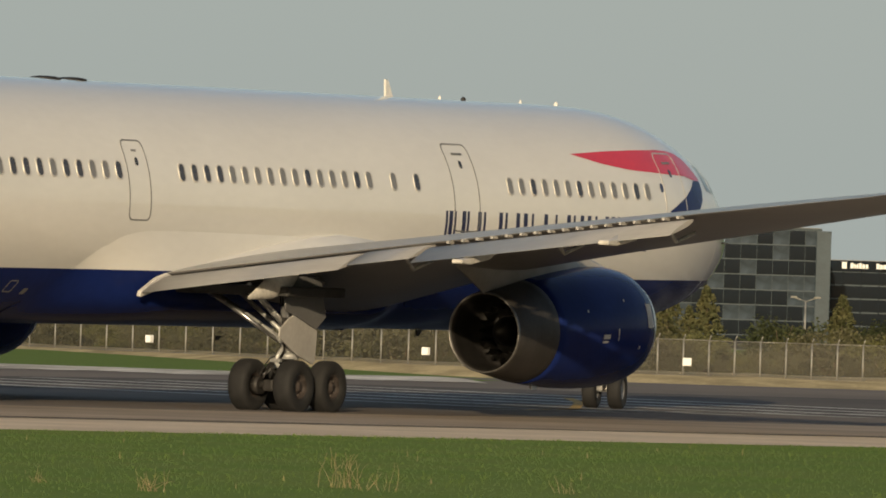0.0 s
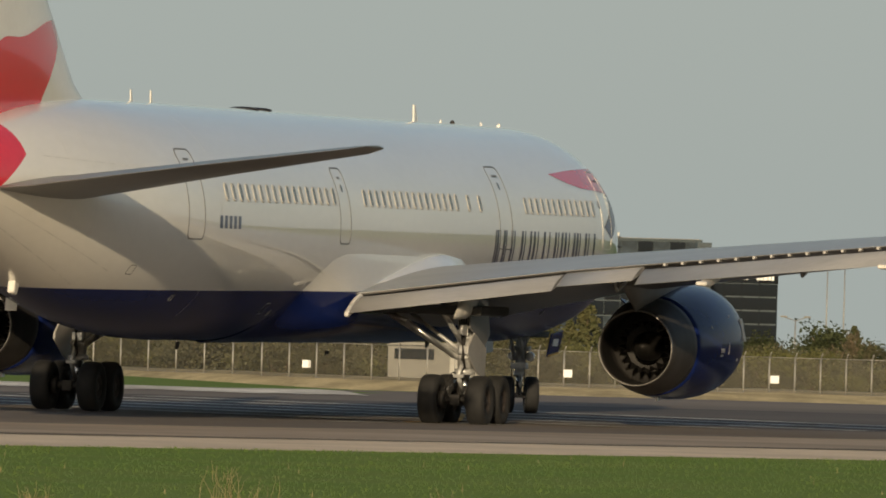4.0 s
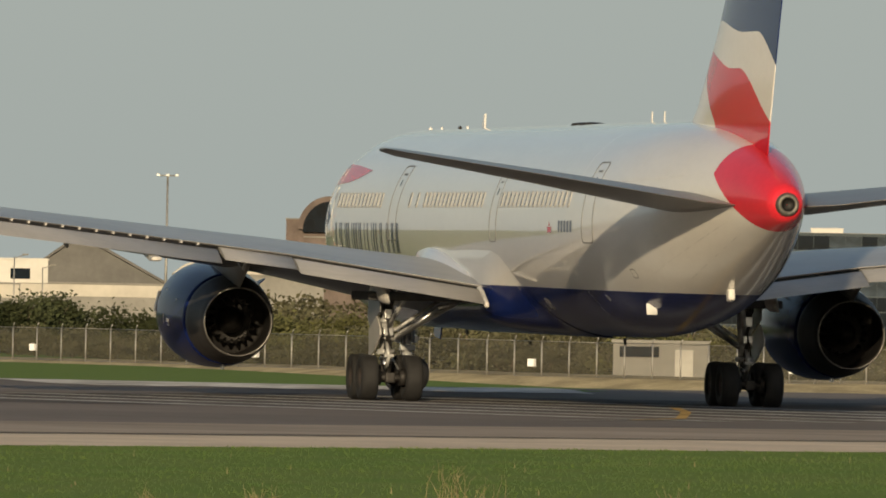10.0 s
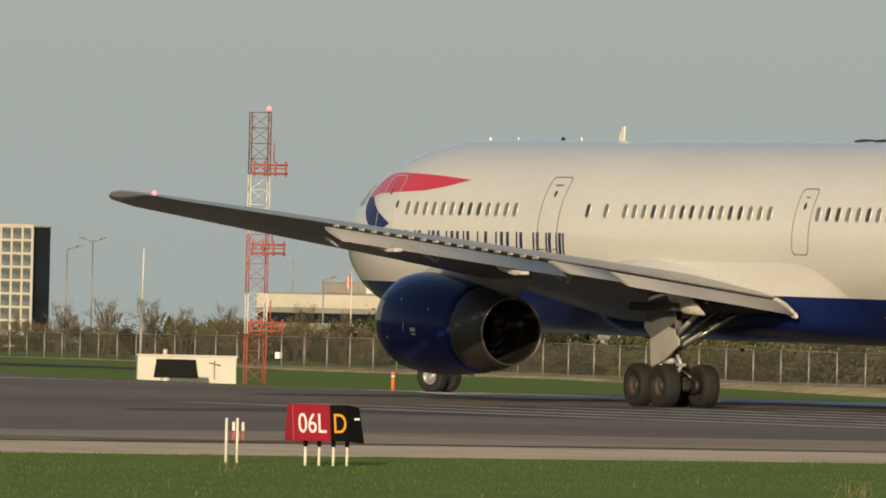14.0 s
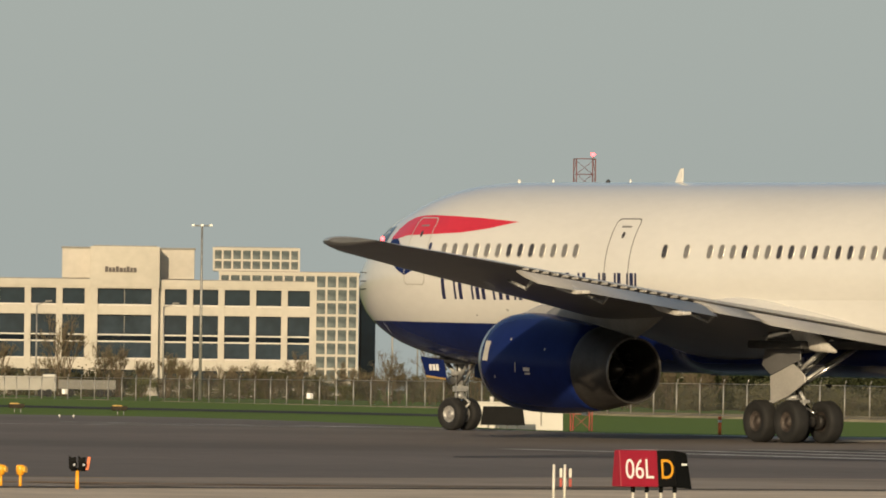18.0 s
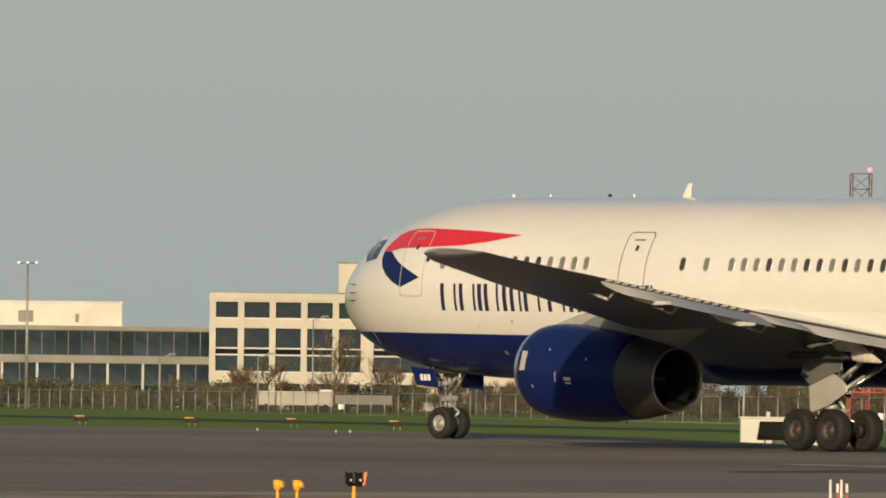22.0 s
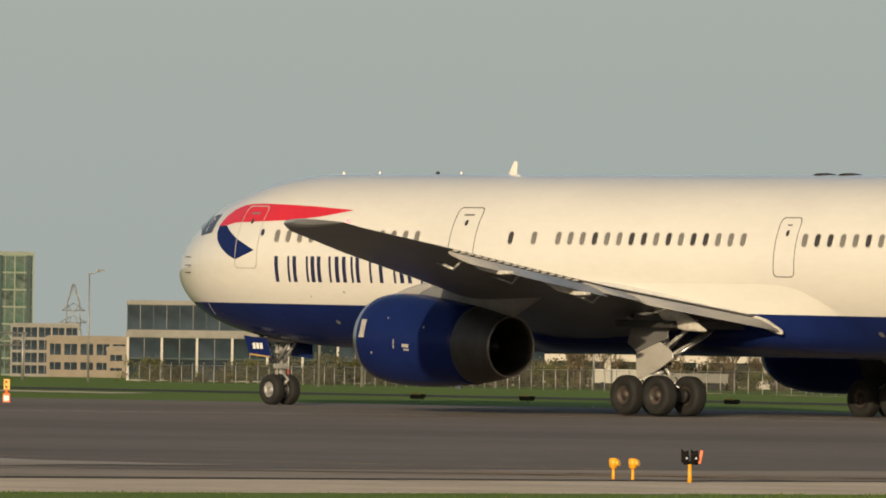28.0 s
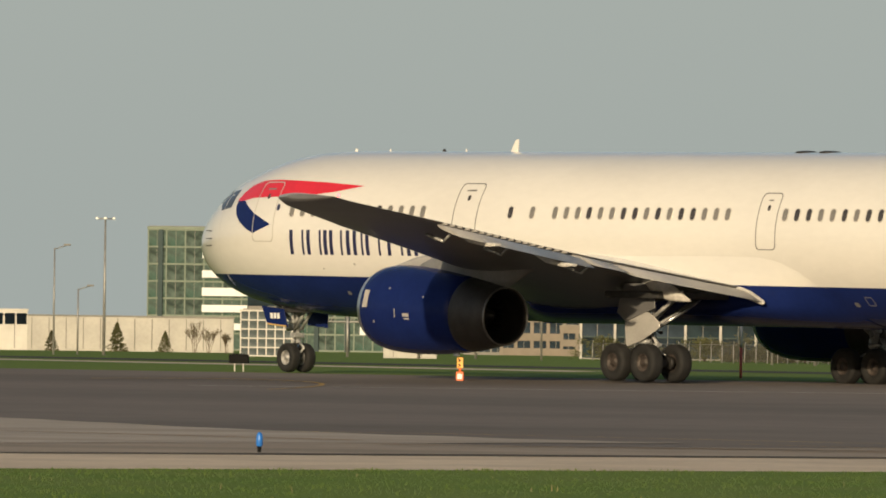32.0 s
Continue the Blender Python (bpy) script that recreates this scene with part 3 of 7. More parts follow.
def fin_paint():
    """White fin with red and navy waves: painted bands along a slanted, bending coordinate."""
    m = material("fin_waves_paint", (0.78, 0.75, 0.70), 0.26, coat=0.4, vary=0.03, scale=0.5, fine=6)
    n, link = m.node_tree.nodes, m.node_tree.links.new
    p = n["Principled BSDF"]
    co = n.new("ShaderNodeTexCoord")
    sep = n.new("ShaderNodeSeparateXYZ")
    link(co.outputs["Object"], sep.inputs[0])

    def op(kind, a_, b_=0.0, c_=0.0):
        k = n.new("ShaderNodeMath")
        k.operation = kind
        for i, v in enumerate((a_, b_, c_)):
            if isinstance(v, (int, float)):
                k.inputs[i].default_value = v
            else:
                link(v, k.inputs[i])
        return k.outputs[0]

    x, z = sep.outputs["X"], sep.outputs["Z"]
    def ease(value, a_, b_, high):
        k = n.new("ShaderNodeMapRange")
        k.interpolation_type = "SMOOTHSTEP"
        link(value, k.inputs[0])
        for slot_, v in zip(range(1, 5), (a_, b_, 0.0, high)):
            k.inputs[slot_].default_value = v
        return k.outputs[0]

    # upper edges of the red and of the white field, waving along the chord
    red_top = op("SUBTRACT", op("ADD", ease(x, -21.6, -19.0, 0.42), 8.27), ease(x, -22.2, -25.4, 1.45))
    navy_low = op("SUBTRACT", op("ADD", ease(x, -22.6, -20.0, 0.30), 9.12), ease(x, -23.8, -26.2, 1.25))
    front = op("ADD", ease(z, 6.6, 8.5, 1.35), -19.85)
    foot = op("MAXIMUM", op("GREATER_THAN", z, 6.63), op("LESS_THAN", x, -22.2))
    red = op("MULTIPLY", op("MULTIPLY", op("LESS_THAN", z, red_top), op("LESS_THAN", x, front)), foot)
    navy = op("GREATER_THAN", z, navy_low)
    first, second = n.new("ShaderNodeMixRGB"), n.new("ShaderNodeMixRGB")
    base = p.inputs["Base Color"].links[0].from_socket
    link(base, first.inputs[1])
    first.inputs[2].default_value, second.inputs[2].default_value = (0.62, 0.022, 0.035, 1), (0.012, 0.026, 0.11, 1)
    link(red, first.inputs[0]), link(navy, second.inputs[0])
    link(first.outputs[0], second.inputs[1]), link(second.outputs[0], p.inputs["Base Color"])
    return m


FINPAINT = fin_paint()
blade("fin", [(6.2, -15.6, -24.6, 0, 0.06), (7.0, -15.9, -24.8, 0, 0.07), (7.35, -16.75, -24.95, 0, 0.085), (8.1, -17.7, -25.2, 0, 0.09), (9.2, -19.0, -25.6, 0, 0.09), (11.0, -20.75, -26.3, 0, 0.09), (15.3, -24.2, -28.0, 0, 0.085), (15.6, -24.9, -28.1, 0, 0.05)], FINPAINT, "white tail fin with red and navy waves", True)


def tube(name, profile, mat, parent, at, label="", seg=48):
    bm = bmesh.new()
    spin(bm, profile, seg)
    return part(name, bm, mat, parent, label, True, at)


SOOTY = material("sooty_core_metal", (0.020, 0.018, 0.016), 0.5, metal=0.5, vary=0.25, scale=5)
RIMMETAL = material("worn_nozzle_rim", (0.22, 0.21, 0.20), 0.4, metal=0.8, vary=0.15, scale=4)
PYLONGREY = material("pylon_grey_paint", (0.20, 0.198, 0.195), 0.4, vary=0.1, scale=1.2, fine=9)
ENGINE_Y, ENGINE_Z = 8.0, 1.85


def engine(side):
    at = Matrix.LocRotScale((1.86, side * ENGINE_Y, ENGINE_Z), Euler((0, radians(-2.2), 0)), (0.672, 0.975, 0.975))
    e = tube("engine", [(9.62, 1.06), (9.66, 1.20), (9.4, 1.29), (8.8, 1.355), (8.0, 1.385), (7.0, 1.385), (6.0, 1.36), (5.0, 1.31), (4.2, 1.25), (3.7, 1.209), (3.3, 1.168), (3.28, 1.08)], NAVY, FLIGHT, at, "glossy navy engine nacelle")
    tube("intake_lip", [(9.2, 0.98), (9.62, 1.00), (9.80, 1.04), (9.87, 1.10), (9.82, 1.17), (9.665, 1.215), (9.4, 1.285)], BARE, e, pose(0, 0, 0), "polished metal intake lip")
    tube("intake_duct", [(9.25, 0.975), (8.4, 0.99), (8.0, 1.02)], DARK, e, pose(0, 0, 0))
    b2 = bmesh.new()
    for k in range(24):
        prism(b2, [(8.15, 0.25), (8.35, 0.25), (8.3, 1.0), (8.05, 1.0)], 0.03, Matrix.Rotation(2 * math.pi * k / 24, 4, "X"))
    spin(b2, [(8.75, 0.01), (8.6, 0.14), (8.3, 0.27), (8.0, 0.27)], 20)
    part("fan", b2, NOZZLE, e)
    tube("nozzle", [(3.32, 1.160), (3.28, 1.172), (3.0, 1.135), (2.4, 1.06), (1.7, 0.965), (1.25, 0.905), (1.22, 0.885), (1.4, 0.86), (2.2, 0.88), (3.2, 0.92)], NOZZLE, e, pose(0, 0, 0), "dark grey bare metal exhaust nozzle")
    tube("nozzle_rim", [(1.30, 0.915), (1.235, 0.915), (1.20, 0.90), (1.205, 0.88), (1.30, 0.868)], RIMMETAL, e, pose(0, 0, 0))
    tube("exhaust_liner", [(1.5, 0.855), (2.6, 0.865), (3.5, 0.9), (3.6, 0.02)], SOOT, e, pose(0, 0, 0), "sooty exhaust liner")
    # lobed mixer and centre plug
    b2 = bmesh.new()
    rings = []
    for x, r, w in ((3.3, 0.58, 0.01), (2.9, 0.57, 0.04), (2.5, 0.56, 0.085)):
        rings.append([(x, (r + w * math.cos(18 * a_)) * math.cos(a_), (r + w * math.cos(18 * a_)) * math.sin(a_)) for a_ in [2 * math.pi * k / 216 for k in range(216)]])
    loft(b2, rings, True, (False, False))
    part("mixer", b2, SOOTY, e, "lobed exhaust mixer")
    tube("exhaust_plug", [(3.4, 0.36), (2.8, 0.34), (2.35, 0.22), (2.1, 0.05), (2.08, 0.01)], SOOTY, e, pose(0, 0, 0), seg=24)
    # pylon
    b2 = bmesh.new()
    rings = []
    for z, x0, x1, w in ((0.86, 8.0, 1.25, 0.05), (1.15, 8.3, 0.45, 0.19), (1.45, 7.6, -0.35, 0.27), (1.75, 6.4, -1.2, 0.29), (2.05, 5.4, -2.0, 0.20)):
        side_ = [(x0 - (x0 - x1) * k_, w * q_) for k_, q_ in ((0.0, 0.03), (0.02, 0.3), (0.08, 0.62), (0.22, 0.92), (0.45, 1.0), (0.7, 0.98), (0.88, 0.72), (1.0, 0.22))]
        rings.append([(x_, y_, z) for x_, y_ in side_] + [(x_, -y_, z) for x_, y_ in side_[::-1]])
    loft(b2, rings)
    bmesh.ops.recalc_face_normals(b2, faces=b2.faces[:])
    part("pylon", b2, PYLONGREY, e, "grey engine pylon")
    b2 = bmesh.new()
    prism(b2, [(6.41, 3.28), (5.31, 3.59), (4.14, 3.82), (2.95, 3.51), (3.16, 3.19)], 0.46, bevel=0.06)
    part("pylon_fairing", b2, FLAPGREY, FLIGHT, "pale fairing on top of the engine pylon", at=pose(1.86, side * 7.9, 0))
    # small intake strake on the inboard shoulder, drain mast, makers' mark bars
    b2 = bmesh.new()
    prism(b2, [(7.6, 1.30), (6.2, 1.30), (6.35, 1.62), (6.5, 1.64)], 0.03, Matrix.Rotation(radians(side * 52), 4, "X"))
    part("strake", b2, NAVY, e)
    b2 = bmesh.new()
    box(b2, 4.4, 4.75, -0.03, 0.03, -1.36, -1.22, 0.01)
    part("drain_mast", b2, BARE, e)
    b2 = bmesh.new()
    for k in range(3):
        box(b2, 8.78 + 0.11 * k, 8.86 + 0.11 * k, -0.28, 0.28, 1.335, 1.365, 0.004, Matrix.Rotation(radians(-side * 78), 4, "X"))
    part("maker_plate", b2, RIM, e, "small pale maker's mark")
    for x_, tilt_, w_, h_ in ((6.0, 96, 0.42, 0.10), (5.95, 101, 0.34, 0.05), (6.75, 92, 0.05, 0.16), (6.75, 98, 0.05, 0.10), (7.4, 62, 0.06, 0.06), (5.0, 70, 0.06, 0.06), (8.3, 108, 0.07, 0.07)):
        b2 = bmesh.new()
        r_ = float(np.interp(x_, (4.2, 5.0, 6.0, 7.0, 8.0, 8.8), (1.25, 1.31, 1.36, 1.385, 1.385, 1.355)))
        box(b2, x_ - w_ / 2, x_ + w_ / 2, -h_ / 2, h_ / 2, r_ - 0.02, r_ + 0.006, 0.002, Matrix.Rotation(radians(-side * tilt_), 4, "X"))
        part("service_mark", b2, RIM, e)
    return e


def wheel(r, w, rim, parent, at, hub):
    """A wheel whose axle lies along y: tyre, rim, hub cap and bolts."""
    bm = bmesh.new()
    spin(bm, [(-w * 0.36, rim), (-w * 0.46, rim + 0.03), (-w / 2, r * 0.80), (-w * 0.46, r * 0.92), (-w * 0.33, r * 0.985), (-w * 0.12, r), (w * 0.12, r), (w * 0.33, r * 0.985), (w * 0.46, r * 0.92), (w / 2, r * 0.80), (w * 0.46, rim + 0.03), (w * 0.36, rim)], 36, "y")
    t = part("wheel", bm, TYRE, parent, "black rubber tyre on a grey hub", True, at)
    bm = bmesh.new()
    for s in (1, -1):
        spin(bm, [(s * w * 0.36, rim + 0.01), (s * w * 0.40, rim - 0.015), (s * w * 0.22, rim * 0.86), (s * w * 0.16, rim * 0.55), (s * w * 0.30, rim * 0.42), (s * w * 0.36, rim * 0.25), (s * w * 0.36, 0.005)], 28, "y")
        for k in range(9):
            a_ = 2 * math.pi * k / 9
            rod(bm, (rim * 0.7 * math.cos(a_), s * w * 0.12, rim * 0.7 * math.sin(a_)), (rim * 0.7 * math.cos(a_), s * w * 0.26, rim * 0.7 * math.sin(a_)), rim * 0.085, seg=7)
    part("rim", bm, hub, t, smooth=False)
    return t


WHEELS = []
NOSE_WHEELS = []


def main_gear(side):
    y = side * 4.65
    g = bmesh.new()
    rod(g, (0.0, y, 1.15), (0.05, y - side * 0.05, 3.3), 0.165, 0.19, 18)
    for z, r_ in ((1.5, 0.20), (1.95, 0.215), (2.4, 0.215)):
        rod(g, (0.01, y, z), (0.01, y, z + 0.10), r_, seg=18)
    rod(g, (0.2, y - 0.1, 1.3), (0.24, y - 0.1, 2.4), 0.045, seg=8)
    rod(g, (0.0, y, 1.15), (0.0, y, 1.28), 0.235, seg=18)
    strut = part("main_gear_leg", g, GEAR, FLIGHT, "light grey main landing gear leg")
    g = bmesh.new()
    rod(g, (0.0, y, 0.5), (0.0, y, 1.2), 0.125, seg=16)
    part("piston", g, CHROME, strut, "chrome oleo piston")
    g = bmesh.new()
    box(g, -0.86, 0.86, y - 0.13, y + 0.13, 0.44, 0.70, 0.05)
    rod(g, (0, y, 0.44), (0, y, 0.9), 0.17, seg=14)
    # beam between the wheels, darker than the rest of the leg
    part("bogie_beam", g, BRAKE, strut, "dark bogie beam")
    g = bmesh.new()
    rod(g, (-0.16, y, 1.5), (-0.55, y, 1.12), 0.05), rod(g, (-0.55, y, 1.12), (-0.14, y, 0.74), 0.05)
    box(g, -0.6, -0.45, y - 0.12, y + 0.12, 1.08, 1.16, 0.02)
    part("torque_link", g, GEAR, strut)
    g = bmesh.new()
    rod(g, (0.0, y, 1.45), (-0.25, y - side * 1.75, 2.5), 0.075), rod(g, (-0.02, y, 1.62), (0.35, y - side * 1.6, 2.65), 0.05)
    part("side_brace", g, GEAR, strut, "bare metal side brace")
    g = bmesh.new()
    rod(g, (0.05, y, 1.75), (-1.25, y - side * 0.35, 2.75), 0.065), rod(g, (0.05, y, 2.1), (1.4, y, 2.9), 0.075)
    part("drag_brace", g, GEAR, strut)
    g = bmesh.new()
    for k in range(5):
        rod(g, (-0.18 - 0.04 * k, y + 0.1 - 0.05 * k, 1.1 + 0.05 * k), (-0.24, y - 0.15 + 0.07 * k, 2.6), 0.016, seg=6)
    for s in (1, -1):
        rod(g, (s * 0.2, y + 0.15, 0.75), (s * 0.5, y + 0.18, 1.0), 0.018, seg=6), rod(g, (s * 0.5, y + 0.18, 1.0), (s * 0.72, y + 0.2, 0.72), 0.018, seg=6)
    part("hydraulic_hose", g, BRAKE, strut, "black hydraulic hoses")
    for z, dx, w_, h_ in ((1.72, -0.20, 0.16, 0.20), (2.18, -0.22, 0.13, 0.26), (1.36, 0.20, 0.12, 0.14), (2.0, 0.22, 0.10, 0.22)):
        g = bmesh.new()
        box(g, dx - 0.07, dx + 0.07, y - w_, y + w_ * 0.6, z - h_ / 2, z + h_ / 2, 0.02)
        part("valve_block", g, BARE, strut, "bare metal valve block")
    g = bmesh.new()
    rod(g, (-0.05, y - side * 0.25, 1.55), (-0.75, y - side * 1.2, 2.35), 0.05, seg=10), rod(g, (-0.75, y - side * 1.2, 2.35), (-0.30, y - side * 1.9, 2.55), 0.045, seg=10)
    part("lock_stay", g, BARE, strut, "folded metal lock stay")
    g = bmesh.new()
    rod(g, (0.12, y + side * 0.12, 2.55), (0.95, y - side * 0.9, 2.62), 0.085, seg=12), rod(g, (0.95, y - side * 0.9, 2.62), (1.15, y - side * 1.15, 2.63), 0.045, seg=10)
    part("retraction_ram", g, GEAR, strut, "grey retraction ram")
    for s in (1, -1):
        g = bmesh.new()
        rod(g, (s * 0.12, y - side * 0.2, 1.02), (s * 0.66, y - side * 0.22, 0.80), 0.03, seg=8)
        part("brake_rod", g, BARE, strut, "thin brake rod")
        g = bmesh.new()
        prev_ = Vector((s * 0.15, y - side * 0.16, 1.18))
        for k in range(1, 8):
            q = Vector((s * (0.15 + 0.075 * k), y - side * (0.16 + 0.02 * k), 1.18 + 0.16 * math.sin(math.pi * k / 7) - 0.055 * k))
            rod(g, prev_, q, 0.015, seg=6)
            prev_ = q
        part("brake_hose", g, BRAKE, strut, "looped black brake hose")
    # gear door hung on the leg's outer side
    g = bmesh.new()
    prism(g, [(0.66, 1.78), (-0.38, 2.12), (-0.62, 2.02), (-0.95, 1.80), (-0.97, 1.64), (-0.2, 1.25), (0.52, 1.05), (0.60, 1.12)], 0.05, Matrix.Translation((0, y + side * 0.30, 0)), bevel=0.012)
    part("gear_door", g, FLAPGREY, strut, "pale grey gear door on the leg")
    g = bmesh.new()
    prism(g, [(0.78, 2.99), (-0.69, 2.95), (-0.69, 2.22), (-0.40, 2.14), (0.66, 1.81), (1.08, 2.08)], 0.04, Matrix.Translation((0.0, y + side * 0.27, 0)), bevel=0.01)
    part("upper_gear_door", g, WINGGREY, strut, "dark grey upper gear door")
    for x in (0.71, -0.71):
        g = bmesh.new()
        rod(g, (x, y - 0.62, 0.57), (x, y + 0.62, 0.57), 0.085, seg=12)
        for d in (0.33, -0.33):
            rod(g, (x, y + d - 0.09, 0.57), (x, y + d + 0.09, 0.57), 0.20, seg=18)
        part("axle", g, BRAKE, strut, "dark brake packs on the axle")
        for d in (0.57, -0.57):
            WHEELS.append((wheel(0.575, 0.45, 0.27, strut, pose(x, y + d, 0.57), DARKHUB), (x, y + d, 0.57), 0.575))
    # open wheel well
    g = bmesh.new()
    box(g, -1.3, 1.2, min(y + side * 0.7, y - side * 2.6), max(y + side * 0.7, y - side * 2.6), 2.52, 2.74, 0.05)
    part("wheel_well", g, DARK, FLIGHT, "dark open wheel well")


PALEMARK = material("white_marking", (0.80, 0.79, 0.76), 0.5, vary=0.05)


NOSE_X = 22.76
STEERED = []


def nose_gear():
    x = NOSE_X
    g = bmesh.new()
    rod(g, (x, 0, 0.95), (x + 0.1, 0, 2.6), 0.12, seg=16), rod(g, (x, 0, 0.92), (x, 0, 1.05), 0.15, seg=16)
    leg = part("nose_gear_leg", g, GEAR, FLIGHT, "light grey nose gear leg")
    g = bmesh.new()
    rod(g, (x, 0, 0.42), (x, 0, 1.0), 0.08, seg=14)
    STEERED.append(part("piston", g, CHROME, leg, "chrome oleo piston"))
    g = bmesh.new()
    rod(g, (x + 0.1, 0, 1.5), (x + 1.3, 0, 2.35), 0.06), rod(g, (x - 0.05, 0.12, 1.35), (x - 0.9, 0.12, 2.3), 0.045), rod(g, (x - 0.05, -0.12, 1.35), (x - 0.9, -0.12, 2.3), 0.045)
    part("drag_brace", g, GEAR, leg)
    g = bmesh.new()
    rod(g, (x - 0.1, 0, 1.0), (x - 0.4, 0, 0.78), 0.035), rod(g, (x - 0.4, 0, 0.78), (x - 0.08, 0, 0.52), 0.035)
    STEERED.append(part("torque_link", g, GEAR, leg))
    g = bmesh.new()
    rod(g, (x, -0.42, 0.46), (x, 0.42, 0.46), 0.07, seg=12)
    STEERED.append(part("axle", g, GEAR, leg))
    for z, w_, h_ in ((1.18, 0.20, 0.16), (1.62, 0.26, 0.12), (1.86, 0.18, 0.14)):
        g = bmesh.new()
        box(g, x - 0.16, x + 0.10, -w_, w_, z - h_ / 2, z + h_ / 2, 0.03)
        part("steering_unit", g, GEAR, leg)
    g = bmesh.new()
    rod(g, (x - 0.14, 0.16, 0.7), (x - 0.10, 0.18, 1.9), 0.016, seg=6), rod(g, (x - 0.14, -0.16, 0.7), (x - 0.10, -0.18, 1.9), 0.016, seg=6), rod(g, (x - 0.12, 0.16, 0.7), (x - 0.12, -0.16, 0.7), 0.016, seg=6)
    part("hydraulic_hose", g, BRAKE, leg, "black hydraulic hoses")
    for s in (1, -1):
        g = bmesh.new()
        rod(g, (x + 0.02, s * 0.22, 1.42), (x + 0.16, s * 0.22, 1.42), 0.10, 0.12, 16)
        part("taxi_lamp", g, BARE, leg)
        g = bmesh.new()
        prism(g, [(x + 0.66, 2.12), (x - 0.46, 2.02), (x - 0.56, 1.44), (x + 0.46, 1.52)], 0.04, Matrix.Translation((0, s * 0.62, 0)) @ Matrix.Rotation(radians(-s * 8), 4, "X"), bevel=0.01)
        d = part("nose_gear_door", g, NAVY, leg, "navy nose gear door with pale marking bars")
        hung = Matrix.Translation((0, s * 0.62, 0)) @ Matrix.Rotation(radians(-s * 8), 4, "X") @ Matrix.Translation((0, s * 0.028, 0))
        for k in range(3):
            g = bmesh.new()
            prism(g, [(x - 0.22 + 0.17 * k, 1.72), (x - 0.10 + 0.17 * k, 1.72), (x - 0.10 + 0.17 * k, 1.90), (x - 0.22 + 0.17 * k, 1.90)], 0.012, hung)
            part("marking_bar", g, PALEMARK, d, "white marking bar")
        g = bmesh.new()
        prism(g, [(x - 0.53, 1.455), (x + 0.44, 1.53), (x + 0.45, 1.575), (x - 0.52, 1.50)], 0.012, hung)
        part("yellow_edge", g, YELLOW, d, "yellow lower edge")
        NOSE_WHEELS.append((wheel(0.465, 0.34, 0.23, leg, pose(x, s * 0.305, 0.46), HUB), (x, s * 0.305, 0.46), 0.465))
    g = bmesh.new()
    box(g, x - 1.3, x + 0.9, -0.5, 0.5, 1.90, 2.06, 0.03)
    part("nose_wheel_well", g, DARK, FLIGHT)


engine(1)
engine(-1)
main_gear(1)
main_gear(-1)
nose_gear()


# ---- the airliner's skin: windows, doors, livery, aerials ----
def skin_pose(x, z, side, off=0.0):
    p, n = skin(x, z, side, off)
    along_ = Vector((1, 0, 0)) * side
    return Matrix.Translation(p) @ Matrix((along_, n.cross(along_).normalized(), n)).transposed().to_4x4()


def window_mesh(pane):
    """An oval cabin window: a raised rim round a pane set back in it."""
    bm = bmesh.new()
    oval = rounded(-0.112, 0.112, -0.19, 0.19, 0.105, 4)
    rings = [[(x * s, z * t, o) for x, z in oval] for s, t, o in ((1.24, 1.13, -0.012), (1.20, 1.11, 0.013), (1.0, 1.0, 0.013), (0.97, 0.985, 0.008))]
    rows = loft(bm, rings, True, (False, False), 0)
    bm.faces.new(rows[-1]).material_index = 1
    bmesh.ops.recalc_face_normals(bm, faces=bm.faces[:])
    me = bpy.data.meshes.new("cabin_window")
    bm.to_mesh(me)
    bm.free()
    me.materials.append(RIM), me.materials.append(pane)
    return me


CLEAR, SHUT = window_mesh(GLASS), window_mesh(BLIND)
PANES = [20.10 - 0.546 * k for k in range(13)] + [9.25, 8.20] + [7.10 - 0.546 * k for k in range(16)] + [-3.75 - 0.5465 * k for k in range(17)]
pick = random.Random(4)
for side in (1, -1):
    for k, x in enumerate(PANES):
        shut = pick.random() < 0.62
        if side > 0 and 13 <= k < 28:                # blinds drawn over the port wing
            shut = "-ssss-ss--s-s--"[k - 13] == "s"
        again("cabin_window", SHUT if shut else CLEAR, FLIGHT, skin_pose(x, 5.13, side))


def cabin_door(x0, x1, side, z0=4.05, z1=6.04, edge=None):
    bm = bmesh.new()
    outline_band(bm, rounded(x0, x1, z0, z1, 0.16, 5), side, 0.030, 0.008)
    d = part("cabin_door", bm, edge or LINE, FLIGHT, "cabin door outlined in grey")
    bm = bmesh.new()
    decal(bm, rounded((x0 + x1) / 2 - 0.07, (x0 + x1) / 2 + 0.07, z1 - 0.56, z1 - 0.38, 0.06), side, 0.008)
    part("door_window", bm, GLASS, d)
    bm = bmesh.new()
    decal(bm, [(x0 + 0.35, z1 - 0.26), (x1 - 0.35, z1 - 0.26), (x1 - 0.35, z1 - 0.21), (x0 + 0.35, z1 - 0.21)], side, 0.009)
    part("door_handle", bm, LINE, d)


